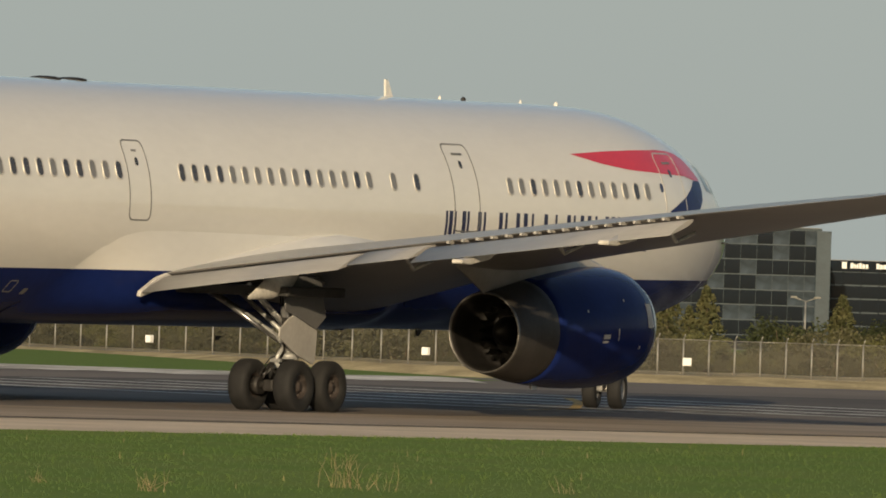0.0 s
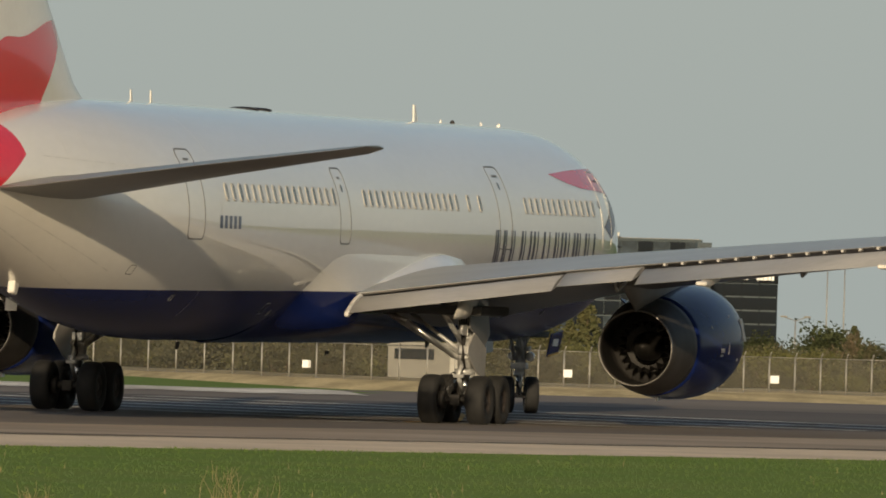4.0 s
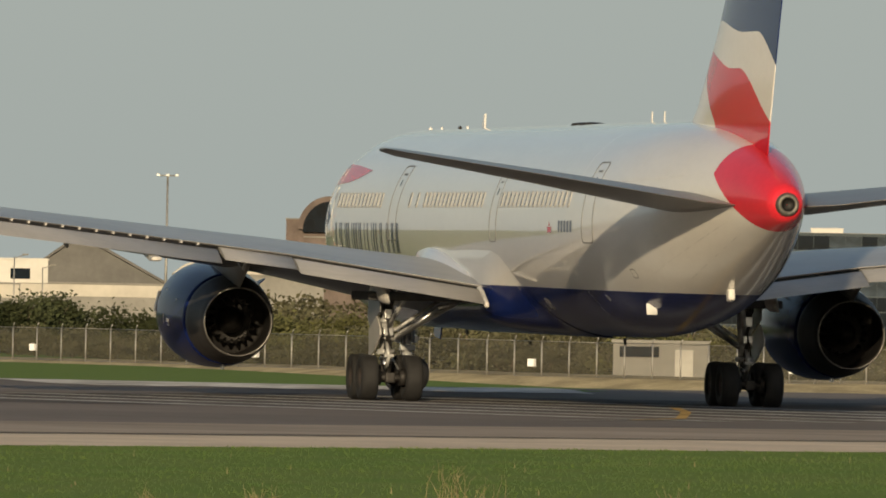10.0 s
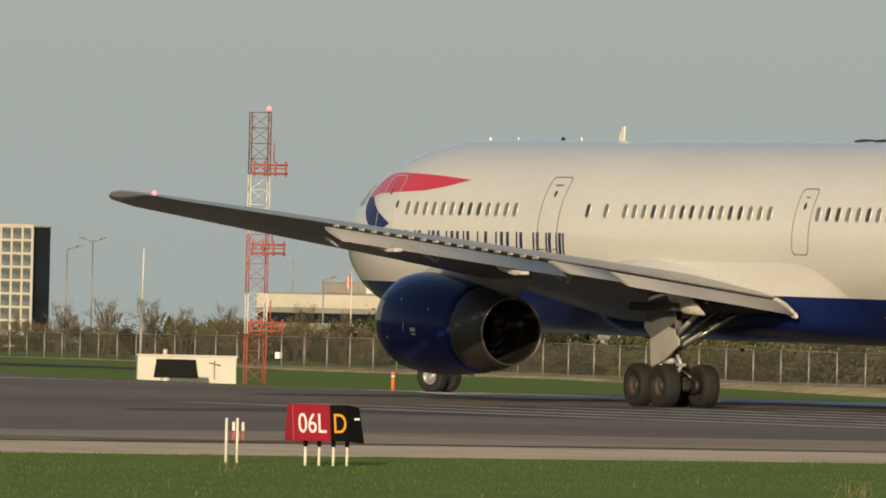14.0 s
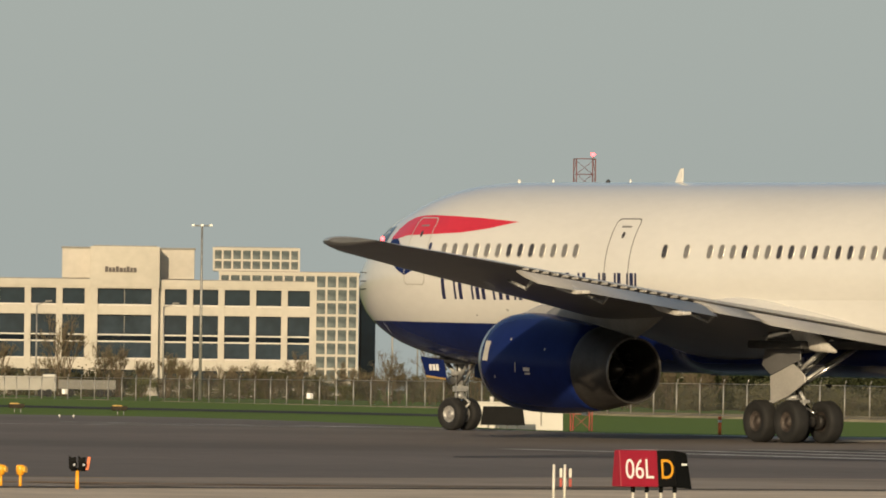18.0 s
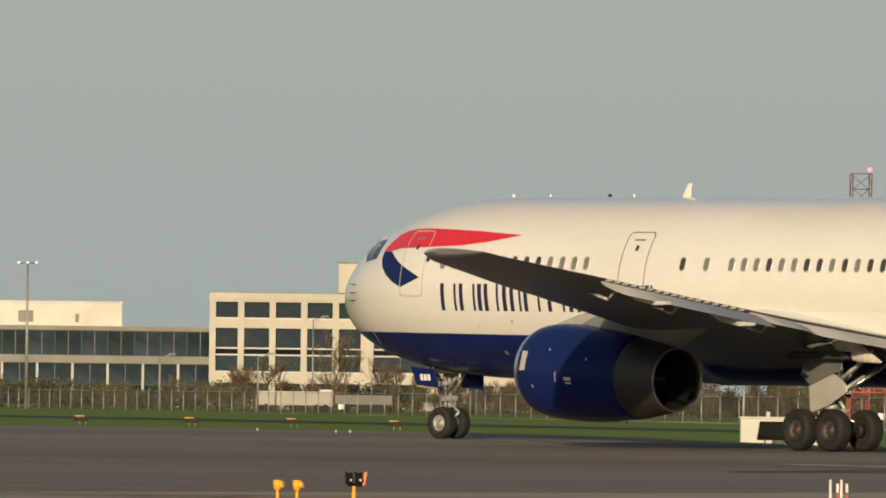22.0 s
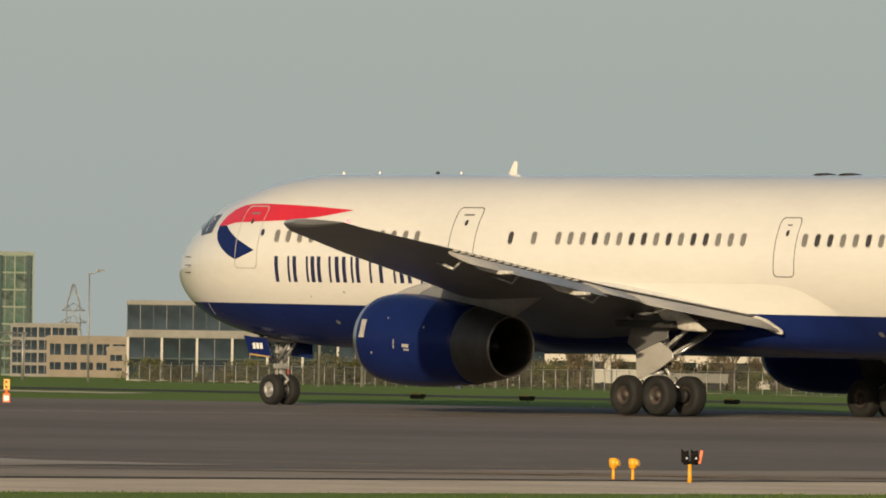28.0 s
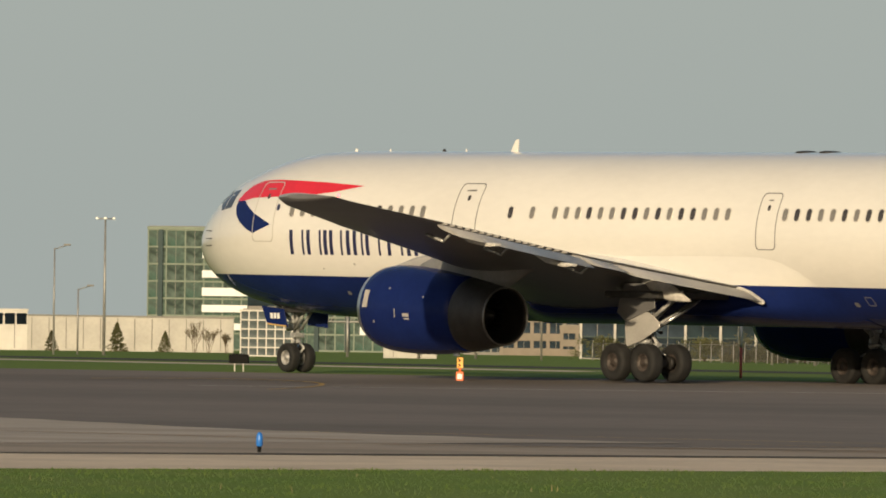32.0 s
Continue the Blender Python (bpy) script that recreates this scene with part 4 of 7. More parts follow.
for side in (1, -1):
    cabin_door(20.99, 22.15, side, 4.13, 6.05, RIM)
    cabin_door(10.87, 12.05, side)
    cabin_door(-3.40, -2.48, side, 4.05, 5.80)
    cabin_door(-15.3, -14.2, side)
    bm = bmesh.new()
    decal(bm, rounded(20.78, 20.95, 5.13, 5.34, 0.08), side, 0.007)
    part("door_emblem", bm, INK, FLIGHT, "small navy oval beside the door")
    # nose ribbon: red above, navy curl below
    bm = bmesh.new()
    decal(bm, [(16.9, 5.93), (18.7, 6.03), (20.0, 6.08), (21.4, 6.115), (22.1, 6.10), (22.55, 6.05), (22.95, 5.93), (23.25, 5.73), (23.44, 5.52), (23.47, 5.42), (22.98, 5.445), (22.46, 5.53), (21.06, 5.57), (19.5, 5.62), (18.2, 5.74)], side, 0.006)
    part("red_ribbon", bm, RED, FLIGHT, "red painted nose ribbon")
    bm = bmesh.new()
    decal(bm, [(22.98, 5.44), (23.47, 5.42), (23.43, 5.20), (23.28, 4.98), (23.02, 4.78), (22.55, 4.54), (22.12, 4.40), (21.16, 4.69), (21.64, 4.86), (22.19, 5.05), (22.62, 5.25)], side, 0.006)
    part("navy_ribbon", bm, NAVY, FLIGHT, "navy painted ribbon curl")
    # name along the side as plain bars, one mesh to a character
    for x0, x1 in ((20.12, 19.40), (19.25, 18.52), (18.40, 18.22), (18.10, 17.45), (17.26, 17.08), (16.92, 16.42), (16.29, 15.56), (15.21, 14.45), (14.26, 14.08), (13.90, 13.22), (13.10, 12.22), (12.12, 11.46), (11.40, 10.86), (10.80, 10.47)):
        for a_, b_ in ((x0, x0 - 0.17), (x1 + 0.10, x1)) if x0 - x1 > 0.3 else ((x0, x1),):
            bm = bmesh.new()
            decal(bm, [(a_, 3.74), (b_, 3.74), (b_, 4.52), (a_, 4.52)], side, 0.006)
            part("lettering_bar", bm, INK, FLIGHT, "dark navy lettering bar")
    for k in range(5):
        x = -11.6 - 0.34 * k
        bm = bmesh.new()
        decal(bm, [(x, 4.32), (x - 0.20, 4.32), (x - 0.20, 4.60), (x, 4.60)], side, 0.006)
        part("registration_bar", bm, INK, FLIGHT, "small dark registration bar")
    if side > 0:
        bm = bmesh.new()
        decal(bm, [(-10.27, 4.30), (-10.78, 4.30), (-10.78, 4.45), (-10.27, 4.45)], side, 0.006)
        decal(bm, [(-10.44, 4.47), (-10.60, 4.47), (-10.52, 4.60)], side, 0.006)
        part("red_emblem", bm, RED, FLIGHT, "small red emblem")
    # flight deck side windows
    bm = bmesh.new()
    decal(bm, [(24.55, 5.12), (24.75, 5.30), (24.52, 5.72), (23.75, 5.80), (23.82, 5.22)], side, 0.007)
    decal(bm, [(24.85, 5.33), (25.30, 5.42), (24.90, 5.82), (24.62, 5.75)], side, 0.007)
    part("flight_deck_window", bm, GLASS, FLIGHT, "dark flight deck side window")
    # pitot probes and ports
    for x, z in ((25.0, 4.46), (24.95, 4.22), (25.0, 4.0)):
        bm = bmesh.new()
        p, n = skin(x, z, side, 0.0)
        rod(bm, p, p + n * 0.09, 0.014, seg=6), rod(bm, p + n * 0.09, p + n * 0.09 + Vector((0.16, 0, 0)), 0.014, seg=6)
        part("pitot_probe", bm, BRAKE, FLIGHT, "small dark air data probe")
    # belly ports and vents
    bm = bmesh.new()
    for x, z, w in ((17.9, 2.55, 0.16), (-6.3, 2.45, 0.2), (12.0, 3.4, 0.06), (18.6, 3.3, 0.06)):
        decal(bm, rounded(x - w / 2, x + w / 2, z - w / 3, z + w / 3, w / 5, 2), side, 0.006)
    part("skin_port", bm, LINE, FLIGHT)
    # wing root fairing over the wing, and panel seams aft of it
    bm = bmesh.new()
    rings = []
    for x, top_, out, low in ((9.2, 3.0, 2.62, 2.75), (8.2, 3.5, 2.72, 2.85), (7.1, 3.84, 2.82, 2.9), (5.8, 3.93, 2.92, 2.95), (4.6, 3.87, 2.95, 2.95), (3.4, 3.72, 2.92, 2.95), (2.0, 3.52, 2.84, 2.95), (0.6, 3.32, 2.72, 2.9), (-0.4, 3.12, 2.62, 2.85), (-1.0, 2.98, 2.55, 2.8)):
        rings.append([(x, side * y, z) for y, z in ((2.2, top_), (2.59, top_ - 0.05), (2.59 + (out - 2.59) * 0.45, top_ - 0.38 * (top_ - low)), (out, low + 0.25 * (top_ - low)), (out, low), (2.2, low - 0.1))])
    loft(bm, rings)
    bmesh.ops.recalc_face_normals(bm, faces=bm.faces[:])
    part("wing_root_fairing", bm, WHITE, FLIGHT, "white wing root fairing")

# wing-body fairing: square-shouldered under the wing, dying out aft in a curved crease
CREASE = [(10.4, 2.5), (9.6, 3.0), (8.4, 3.5), (7.0, 3.8), (-0.5, 3.85), (-2.5, 3.84), (-3.4, 3.74), (-4.3, 3.42), (-4.8, 3.12), (-5.15, 2.92), (-5.6, 2.55), (-6.1, 2.1)]


def fairing_ring(x):
    zc_ = float(np.interp(-x, [-p[0] for p in CREASE], [p[1] for p in CREASE]))
    out = min(1.0, max(0.0, (10.4 - x) / 2.6)) * min(1.0, max(0.0, (x + 6.1) / 4.6))
    out = out * out * (3 - 2 * out)
    low, wide = 1.735, 2.505
    half = []
    for k in range(30):
        z = zc_ + (low - zc_) * math.sin(math.pi / 2 * k / 29)
        top, bot, w = hull(x)
        c = max(-1.0, min(1.0, (z - (top + bot) / 2) / ((top - bot) / 2)))
        inner = w * math.sqrt(1 - c * c)
        yc = skin(x, zc_, 1, 0)[0].y
        rise = min(1.0, (zc_ - z) / 1.4)
        side_ = yc + (wide - yc) * rise * rise * (3 - 2 * rise)
        if z < 2.5:
            side_ *= max(0.0, 1 - ((2.5 - z) / (2.5 - low)) ** 2.6) ** 0.46
        half.append((inner + out * max(0.0, side_ - inner) - 0.012 * (1 - out), z - 0.02 * (1 - out)))
    return [(x, y, z) for y, z in half] + [(x, -y, z) for y, z in half[::-1][1:]]


bm = bmesh.new()
loft(bm, [fairing_ring(10.4 - 0.25 * k) for k in range(67)], False, (False, False))
bmesh.ops.bisect_plane(bm, geom=bm.verts[:] + bm.edges[:] + bm.faces[:], plane_co=(0, 0, BLUE_Z[0]), plane_no=(-BLUE_Z[1], 0, 1))
bmesh.ops.recalc_face_normals(bm, faces=bm.faces[:])
for f in bm.faces:
    c = f.calc_center_median()
    f.material_index, f.smooth = 1 if c.z < BLUE_Z[0] + BLUE_Z[1] * c.x else 0, True
part("wing_body_fairing", bm, [WHITE, NAVY], FLIGHT, "white and navy fairing between wing and belly")


def mast(x, z, length, tall, lean, mat, label="", thick=0.05):
    bm = bmesh.new()
    prism(bm, [(x, z - 0.06), (x - length, z - 0.06), (x - length * 0.78 - lean, z + tall), (x - length * 0.45 - lean, z + tall)], thick, bevel=0.008)
    part("aerial", bm, mat, FLIGHT, label)


mast(12.25, 7.08, 0.38, 0.38, 0.12, WHITE, "white blade aerial on the roof")
mast(-10.38, 7.06, 0.20, 0.28, 0.06, WHITE, thick=0.03)
mast(-11.95, 7.06, 0.20, 0.28, 0.06, WHITE, thick=0.03)
mast(5.0, 1.60, 0.30, -0.16, 0.05, BRAKE)
mast(-7.6, 1.80, 0.26, -0.24, 0.05, BRAKE)
mast(14.0, 1.82, 0.30, -0.20, 0.05, BRAKE)
for x, r, mat, lab in ((15.5, 0.065, BRAKE, "dark roof beacon"), (19.9, 0.055, WHITE, ""), (18.2, 0.035, WHITE, ""), (14.4, 0.035, WHITE, "")):
    bm = bmesh.new()
    spin(bm, [(-0.05, r), (0.03, r * 0.95), (0.065, r * 0.6), (0.085, 0.005)], 14, "z", (x, 0, 7.075))
    part("roof_beacon", bm, mat, FLIGHT, lab, True)
for x in (-1.9, -2.99):
    bm = bmesh.new()
    bmesh.ops.create_uvsphere(bm, u_segments=20, v_segments=8, radius=1)
    for v in bm.verts:
        v.co = Vector((x + v.co.x * 0.36, v.co.y * 0.36, 7.07 + max(v.co.z, -0.2) * 0.06))
    part("satcom_dome", bm, BRAKE, FLIGHT, "low dark aerial fairing on the roof", True)
PALEMETAL = material("pale_bare_plate", (0.80, 0.79, 0.76), 0.45, metal=0.2, vary=0.1)
# tail: exhaust of the auxiliary unit, skid, light plate, seams
TAILMETAL = material("dull_tail_metal", (0.15, 0.14, 0.12), 0.5, metal=0.5, vary=0.15, scale=4)
tube("tail_exhaust", [(-26.5, 0.36), (-26.7, 0.33), (-26.92, 0.265), (-27.0, 0.24), (-27.0, 0.165), (-26.96, 0.155)], TAILMETAL, FLIGHT, pose(0, 0, 5.035), "dull metal tail exhaust pipe", 24)
tube("exhaust_hole", [(-26.97, 0.16), (-26.88, 0.14), (-26.87, 0.01)], SOOT, FLIGHT, pose(0, 0, 5.035), "black mouth of the tail exhaust", 24)
bm = bmesh.new()
prism(bm, [(-19.9, 3.35), (-20.6, 3.45), (-20.75, 2.78), (-20.5, 2.72), (-20.3, 3.0)], 0.16, bevel=0.03)
part("tail_skid", bm, WHITE, FLIGHT, "white retractable tail skid")
for side in (1,):
    bm = bmesh.new()
    box(bm, -0.13, 0.13, -0.02, 0.02, -0.14, 0.14, 0.01)
    part("outflow_valve", bm, PALEMETAL, FLIGHT, "bright square outflow valve door", at=pose(-16.85, 1.16, 2.50, 14, 0, 96))
SEAM = material("skin_seam", (0.60, 0.58, 0.54), 0.4, vary=0.1)
for side in (1, -1):
    for x in (24.3, -13.0, -18.2, -20.3, -21.4):
        bm = bmesh.new()
        top, bot, w = hull(x)
        pts = [skin(x, bot + 0.5 + (top - bot - 0.52) * k / 32, side, 0.003)[0] for k in range(33)]
        left_ = [bm.verts.new(p) for p in pts]
        right_ = [bm.verts.new(p + Vector((0.018, 0, 0))) for p in pts]
        for k in range(32):
            bm.faces.new((left_[k], left_[k + 1], right_[k + 1], right_[k]))
        part("skin_seam", bm, SEAM, FLIGHT)


for side in (1, -1):
    for x0, z0, x1, z1 in ((-18.6, 3.30, -24.3, 4.62), (-19.4, 2.98, -24.6, 4.34), (-17.2, 5.55, -22.6, 5.72)):
        bm = bmesh.new()
        rows = []
        for k in range(25):
            p = [skin(x0 + (x1 - x0) * k / 24, z0 + (z1 - z0) * k / 24 + d, side, 0.003)[0] for d in (0.0, 0.022)]
            rows.append([bm.verts.new(q) for q in p])
        for r, q in zip(rows, rows[1:]):
            bm.faces.new((r[0], r[1], q[1], q[0]))
        part("skin_seam", bm, SEAM, FLIGHT)
    # access panels on the aft belly and small service marks
    for x, z, w, h in ((-7.0, 2.55, 0.34, 0.26), (-14.4, 2.75, 0.18, 0.14), (-17.6, 3.35, 0.30, 0.22), (14.6, 2.45, 0.20, 0.12), (17.0, 3.45, 0.10, 0.07)):
        bm = bmesh.new()
        outline_band(bm, rounded(x - w / 2, x + w / 2, z - h / 2, z + h / 2, 0.04, 2), side, 0.018, 0.006)
        part("access_panel", bm, LINE, FLIGHT)

# ---- beyond the runway: fence, buildings, masts and trees ----
def afar(bearing, dist, turn=0.0, up=0.0):
    """A pose on the flat land at a bearing (degrees to the right of +y), its front turned to the eye."""
    a_ = radians(bearing)
    return pose(dist * math.sin(a_), dist * math.cos(a_), FLAT + up, 0, 0, -bearing + turn)


STONE = material("pale_precast_stone", (0.49, 0.455, 0.40), 0.8, vary=0.07, scale=0.15, fine=0.9, spec=0.2)
PANELWHITE = material("white_roof_panels", (0.60, 0.575, 0.53), 0.7, vary=0.06, scale=0.2, fine=1.0, spec=0.2)
GREYWALL = material("grey_cladding", (0.24, 0.23, 0.21), 0.7, vary=0.1, scale=0.2, fine=1.0, spec=0.2)
TANWALL = material("tan_cladding", (0.245, 0.21, 0.17), 0.8, vary=0.1, scale=0.3, fine=1.2, spec=0.2)
BROWNBRICK = material("brown_brick", (0.155, 0.122, 0.108), 0.85, vary=0.14, scale=0.3, fine=1.5, spec=0.2)
TEALGLASS = material("teal_glass", (0.016, 0.029, 0.042), 0.12, vary=0.4, scale=0.10, fine=0.5, second=(0.036, 0.052, 0.072), spec=0.35)
NAVYGLASS = material("navy_glass", (0.004, 0.010, 0.018), 0.12, vary=0.3, scale=0.12, fine=0.4, spec=0.2)
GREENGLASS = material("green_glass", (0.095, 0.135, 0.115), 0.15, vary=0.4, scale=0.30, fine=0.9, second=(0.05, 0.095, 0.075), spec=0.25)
BLUEFRAME = material("blue_grey_frame", (0.030, 0.048, 0.060), 0.5, vary=0.08, scale=0.3, fine=2, spec=0.2)
SLATE = material("slate_floor_line", (0.045, 0.064, 0.080), 0.5, vary=0.1, scale=0.3, fine=2, spec=0.2)
TEALFRAME = material("teal_frame", (0.035, 0.060, 0.062), 0.5, vary=0.1, scale=0.3, fine=2, spec=0.2)
GREENFRAME = material("green_frame", (0.20, 0.24, 0.19), 0.5, vary=0.1, scale=0.3, fine=2, spec=0.2)
# blotchy greens stand for trees mirrored in the panes
TREEGLASS = material("green_glass_painted_trees", (0.050, 0.074, 0.062), 0.15, vary=0.5, scale=0.5, fine=1.2, second=(0.088, 0.120, 0.104), spec=0.25)
GRIDGLASS = material("pale_grid_glass", (0.085, 0.105, 0.11), 0.15, vary=0.4, scale=0.3, fine=0.9, second=(0.13, 0.15, 0.15), spec=0.3)
TEALDEEP = material("deep_teal_glass", (0.010, 0.020, 0.027), 0.12, vary=0.4, scale=0.10, fine=0.5, second=(0.020, 0.036, 0.044), spec=0.35)
MULLION = material("pale_mullion", (0.42, 0.40, 0.36), 0.5, vary=0.08, scale=0.3, fine=2)
GALV = material("galvanised_steel", (0.34, 0.33, 0.31), 0.5, metal=0.5, vary=0.12, scale=1.5, fine=8)
REDPAINT = material("mast_red", (0.44, 0.105, 0.085), 0.6, vary=0.1, spec=0.2)
MASTWHITE = material("mast_white", (0.72, 0.68, 0.62), 0.6, vary=0.08, spec=0.2)
ORANGE = material("orange_plastic", (0.80, 0.17, 0.04), 0.5, vary=0.08)
SIGNBLACK = material("sign_black", (0.006, 0.006, 0.006), 0.7, vary=0.15, scale=4, spec=0.12)
SIGNRED = material("sign_red", (0.32, 0.007, 0.026), 0.5, vary=0.06)
LAMPYELLOW = material("yellow_enamel", (0.85, 0.38, 0.02), 0.4, vary=0.08)
LAMPBLUE = material("blue_enamel", (0.02, 0.16, 0.55), 0.35, vary=0.08)
LAMPWHITE = material("lamp_glass", (0.80, 0.80, 0.76), 0.25, vary=0.05)
BLACKTEXT = material("dark_sign_bar", (0.10, 0.085, 0.08), 0.7, vary=0.05)
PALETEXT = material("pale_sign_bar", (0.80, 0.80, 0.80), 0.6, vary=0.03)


def plain_mesh(name, bm, *mats):
    me = bpy.data.meshes.new(name)
    bm.to_mesh(me)
    bm.free()
    for m in mats:
        me.materials.append(m)
    return me


def facade(name, label, at, w, h, deep, bays, floors, pier, beam, wall, glass, base=0.0, parapet=0.5, recess=0.35, mullions=1, skip=(), alt=None, band=None, cap=None, levels=None):
    """A house whose front is a grid of piers and beams with panes set back in it."""
    house = thing(name, at, label, "building")
    bm = bmesh.new()
    box(bm, -w / 2 + 0.02, w / 2 - 0.02, recess, deep, 0, h - 0.01)
    part("wall", bm, wall, house)
    cell_w, cell_h = w / bays, (h - base - parapet) / floors
    bm = bmesh.new()
    box(bm, -pier / 2, pier / 2, 0, recess + 0.01, 0, h - parapet, 0.02 if pier > 0.5 else 0.0)
    post_ = plain_mesh("pier", bm, wall)
    for i in range(bays + 1):
        again("pier", post_, house, pose(min(w / 2 - pier / 2, max(-w / 2 + pier / 2, -w / 2 + cell_w * i)), 0, 0))
    if levels:
        edges_ = [0.0] + [z for pair in levels for z in pair] + [h - parapet]
        for z0, z1 in zip(edges_[::2], edges_[1::2]):
            bm = bmesh.new()
            box(bm, -w / 2, w / 2, 0.03, recess + 0.01, z0, z1)
            part("beam", bm, band or wall, house)
        for z0, z1 in levels:
            bm = bmesh.new()
            box(bm, -cell_w / 2 + pier / 2, cell_w / 2 - pier / 2, recess - 0.06, recess - 0.01, z0, z1)
            for k in range(mullions):
                x = (k + 1) / (mullions + 1) * (cell_w - pier) - (cell_w - pier) / 2
                box(bm, x - 0.04, x + 0.04, recess - 0.12, recess - 0.05, z0, z1, mi=1)
            tall_ = z1 - z0
            me = plain_mesh("window", bm, glass, GREYWALL)
            bars = []
            for z, hz, m_ in [(z0 + tall_ * k_, h_, q_) for k_, h_, q_ in ((0.40, 0.10, PANELWHITE), (0.475, 0.30, NAVYGLASS), (0.55, 0.10, PANELWHITE)) if tall_ > 4] + ([(z0 + 0.12, 0.11, PANELWHITE)] if tall_ > 2.2 else []):
                bm = bmesh.new()
                box(bm, -cell_w / 2 + pier / 2, cell_w / 2 - pier / 2, recess - 0.14, recess - 0.05, z - hz, z + hz)
                bars.append(plain_mesh("sill_line", bm, m_))
            for i in range(bays):
                pane_ = again("window", me, house, pose(-w / 2 + cell_w * (i + 0.5), 0, 0))
                for q_ in bars:
                    again("sill_line", q_, pane_, pose(0, 0, 0))
        floors = -1
    bm = bmesh.new()
    box(bm, -w / 2, w / 2, 0.03, recess + 0.01, -beam / 2, beam / 2)
    rail_ = plain_mesh("beam", bm, band or wall)
    for j in range(floors + 1):
        again("beam", rail_, house, pose(0, 0, base + cell_h * j + (beam / 2 if j == 0 else 0)))
    bm = bmesh.new()
    box(bm, -w / 2 - 0.1, w / 2 + 0.1, -0.06, recess + 0.3, h - parapet, h, 0.03)
    part("parapet", bm, cap or wall, house)
    bm = bmesh.new()
    box(bm, -w / 2 + 0.3, w / 2 - 0.3, recess + 0.4, deep - 0.3, h - 0.02, h + 0.12)
    part("roof", bm, GREYWALL, house)
    meshes = []
    for g in [glass] + ([alt] if alt else []):
        bm = bmesh.new()
        box(bm, -cell_w / 2 + pier / 2, cell_w / 2 - pier / 2, recess - 0.06, recess - 0.01, -cell_h / 2 + beam / 2, cell_h / 2 - beam / 2)
        for k in range(mullions):
            x = (k + 1) / (mullions + 1) * (cell_w - pier) - (cell_w - pier) / 2
            box(bm, x - 0.04, x + 0.04, recess - 0.12, recess - 0.05, -cell_h / 2 + beam / 2, cell_h / 2 - beam / 2, mi=1)
        meshes.append(plain_mesh("window", bm, g, wall if wall is BLUEFRAME or wall is NAVYGLASS else GREYWALL))
    rnd = random.Random(len(name) * 7 + bays)
    for i in range(bays):
        for j in range(floors):
            if (i, j) in skip:
                continue
            me = meshes[1] if alt and rnd.random() < 0.4 else meshes[0]
            again("window", me, house, pose(-w / 2 + cell_w * (i + 0.5), 0, base + cell_h * (j + 0.5)))
    return house


def block(name, label, at, w, h, deep, wall, lift=0.0, category="building", extra=None):
    """A plain volume with a parapet, a roof and doors or vents named in extra."""
    house = thing(name, at, label, category)
    bm = bmesh.new()
    box(bm, -w / 2, w / 2, 0, deep, lift, h, 0.08)
    part("wall", bm, wall, house)
    bm = bmesh.new()
    box(bm, -w / 2 - 0.12, w / 2 + 0.12, -0.12, deep, h + 0.003, h + 0.25, 0.03)
    part("roof", bm, GREYWALL if wall is not PANELWHITE else PANELWHITE, house)
    for x, z, sw, sh, mat in extra or ():
        bm = bmesh.new()
        box(bm, x - sw / 2, x + sw / 2, -0.1, 0.05, z, z + sh, 0.02)
        part("panel", bm, mat, house)
    return house


def sign_bars(house, x, z, tall, widths, mat, gap=0.12, y=-0.12):
    for k, w in enumerate(widths):
        bm = bmesh.new()
        box(bm, x, x + w * tall, y, y + 0.1, z, z + tall * (1.0 if k % 3 else 1.25), 0.01)
        part("sign_bar", bm, mat, house)
        x += (w + gap) * tall


# -- office with the precast frame --
SPAN = 1700
h_ = facade("office_building", "cream precast office building with square dark windows", afar(-2.414, SPAN), 21.4, 15.7, 16, 5, 3, 0.86, 0.95, STONE, TEALGLASS, base=3.6, parapet=0.9, recess=0.7, mullions=0, levels=((1.3, 3.5), (4.9, 10.95), (12.15, 14.5)))
facade("office_wing", "cream precast office wing with square dark windows", afar(-1.385, SPAN), 21.4, 15.7, 16, 5, 3, 0.86, 0.95, STONE, TEALGLASS, base=3.6, parapet=0.9, recess=0.7, mullions=0, levels=((1.3, 3.5), (4.9, 10.95), (12.15, 14.5)))
h3 = facade("office_tower", "cream entrance tower of the office with a dark name", afar(-1.900, SPAN - 1.5), 9.2, 20.2, 18, 1, 3, 0.95, 1.0, STONE, TEALGLASS, base=3.6, parapet=5.6, recess=0.9, mullions=1, levels=((1.3, 3.5), (4.9, 10.95), (12.15, 14.5)))
sign_bars(h3, -2.7, 16.7, 0.62, [0.7, 0.65, 0.65, 0.7, 0.75, 0.5, 0.7, 0.6, 0.7], BLACKTEXT, 0.12, -0.2)
block("roof_penthouse", "cream windowless penthouse on the office roof", afar(-1.885, SPAN + 5, up=15.9), 18.0, 4.0, 8, STONE)
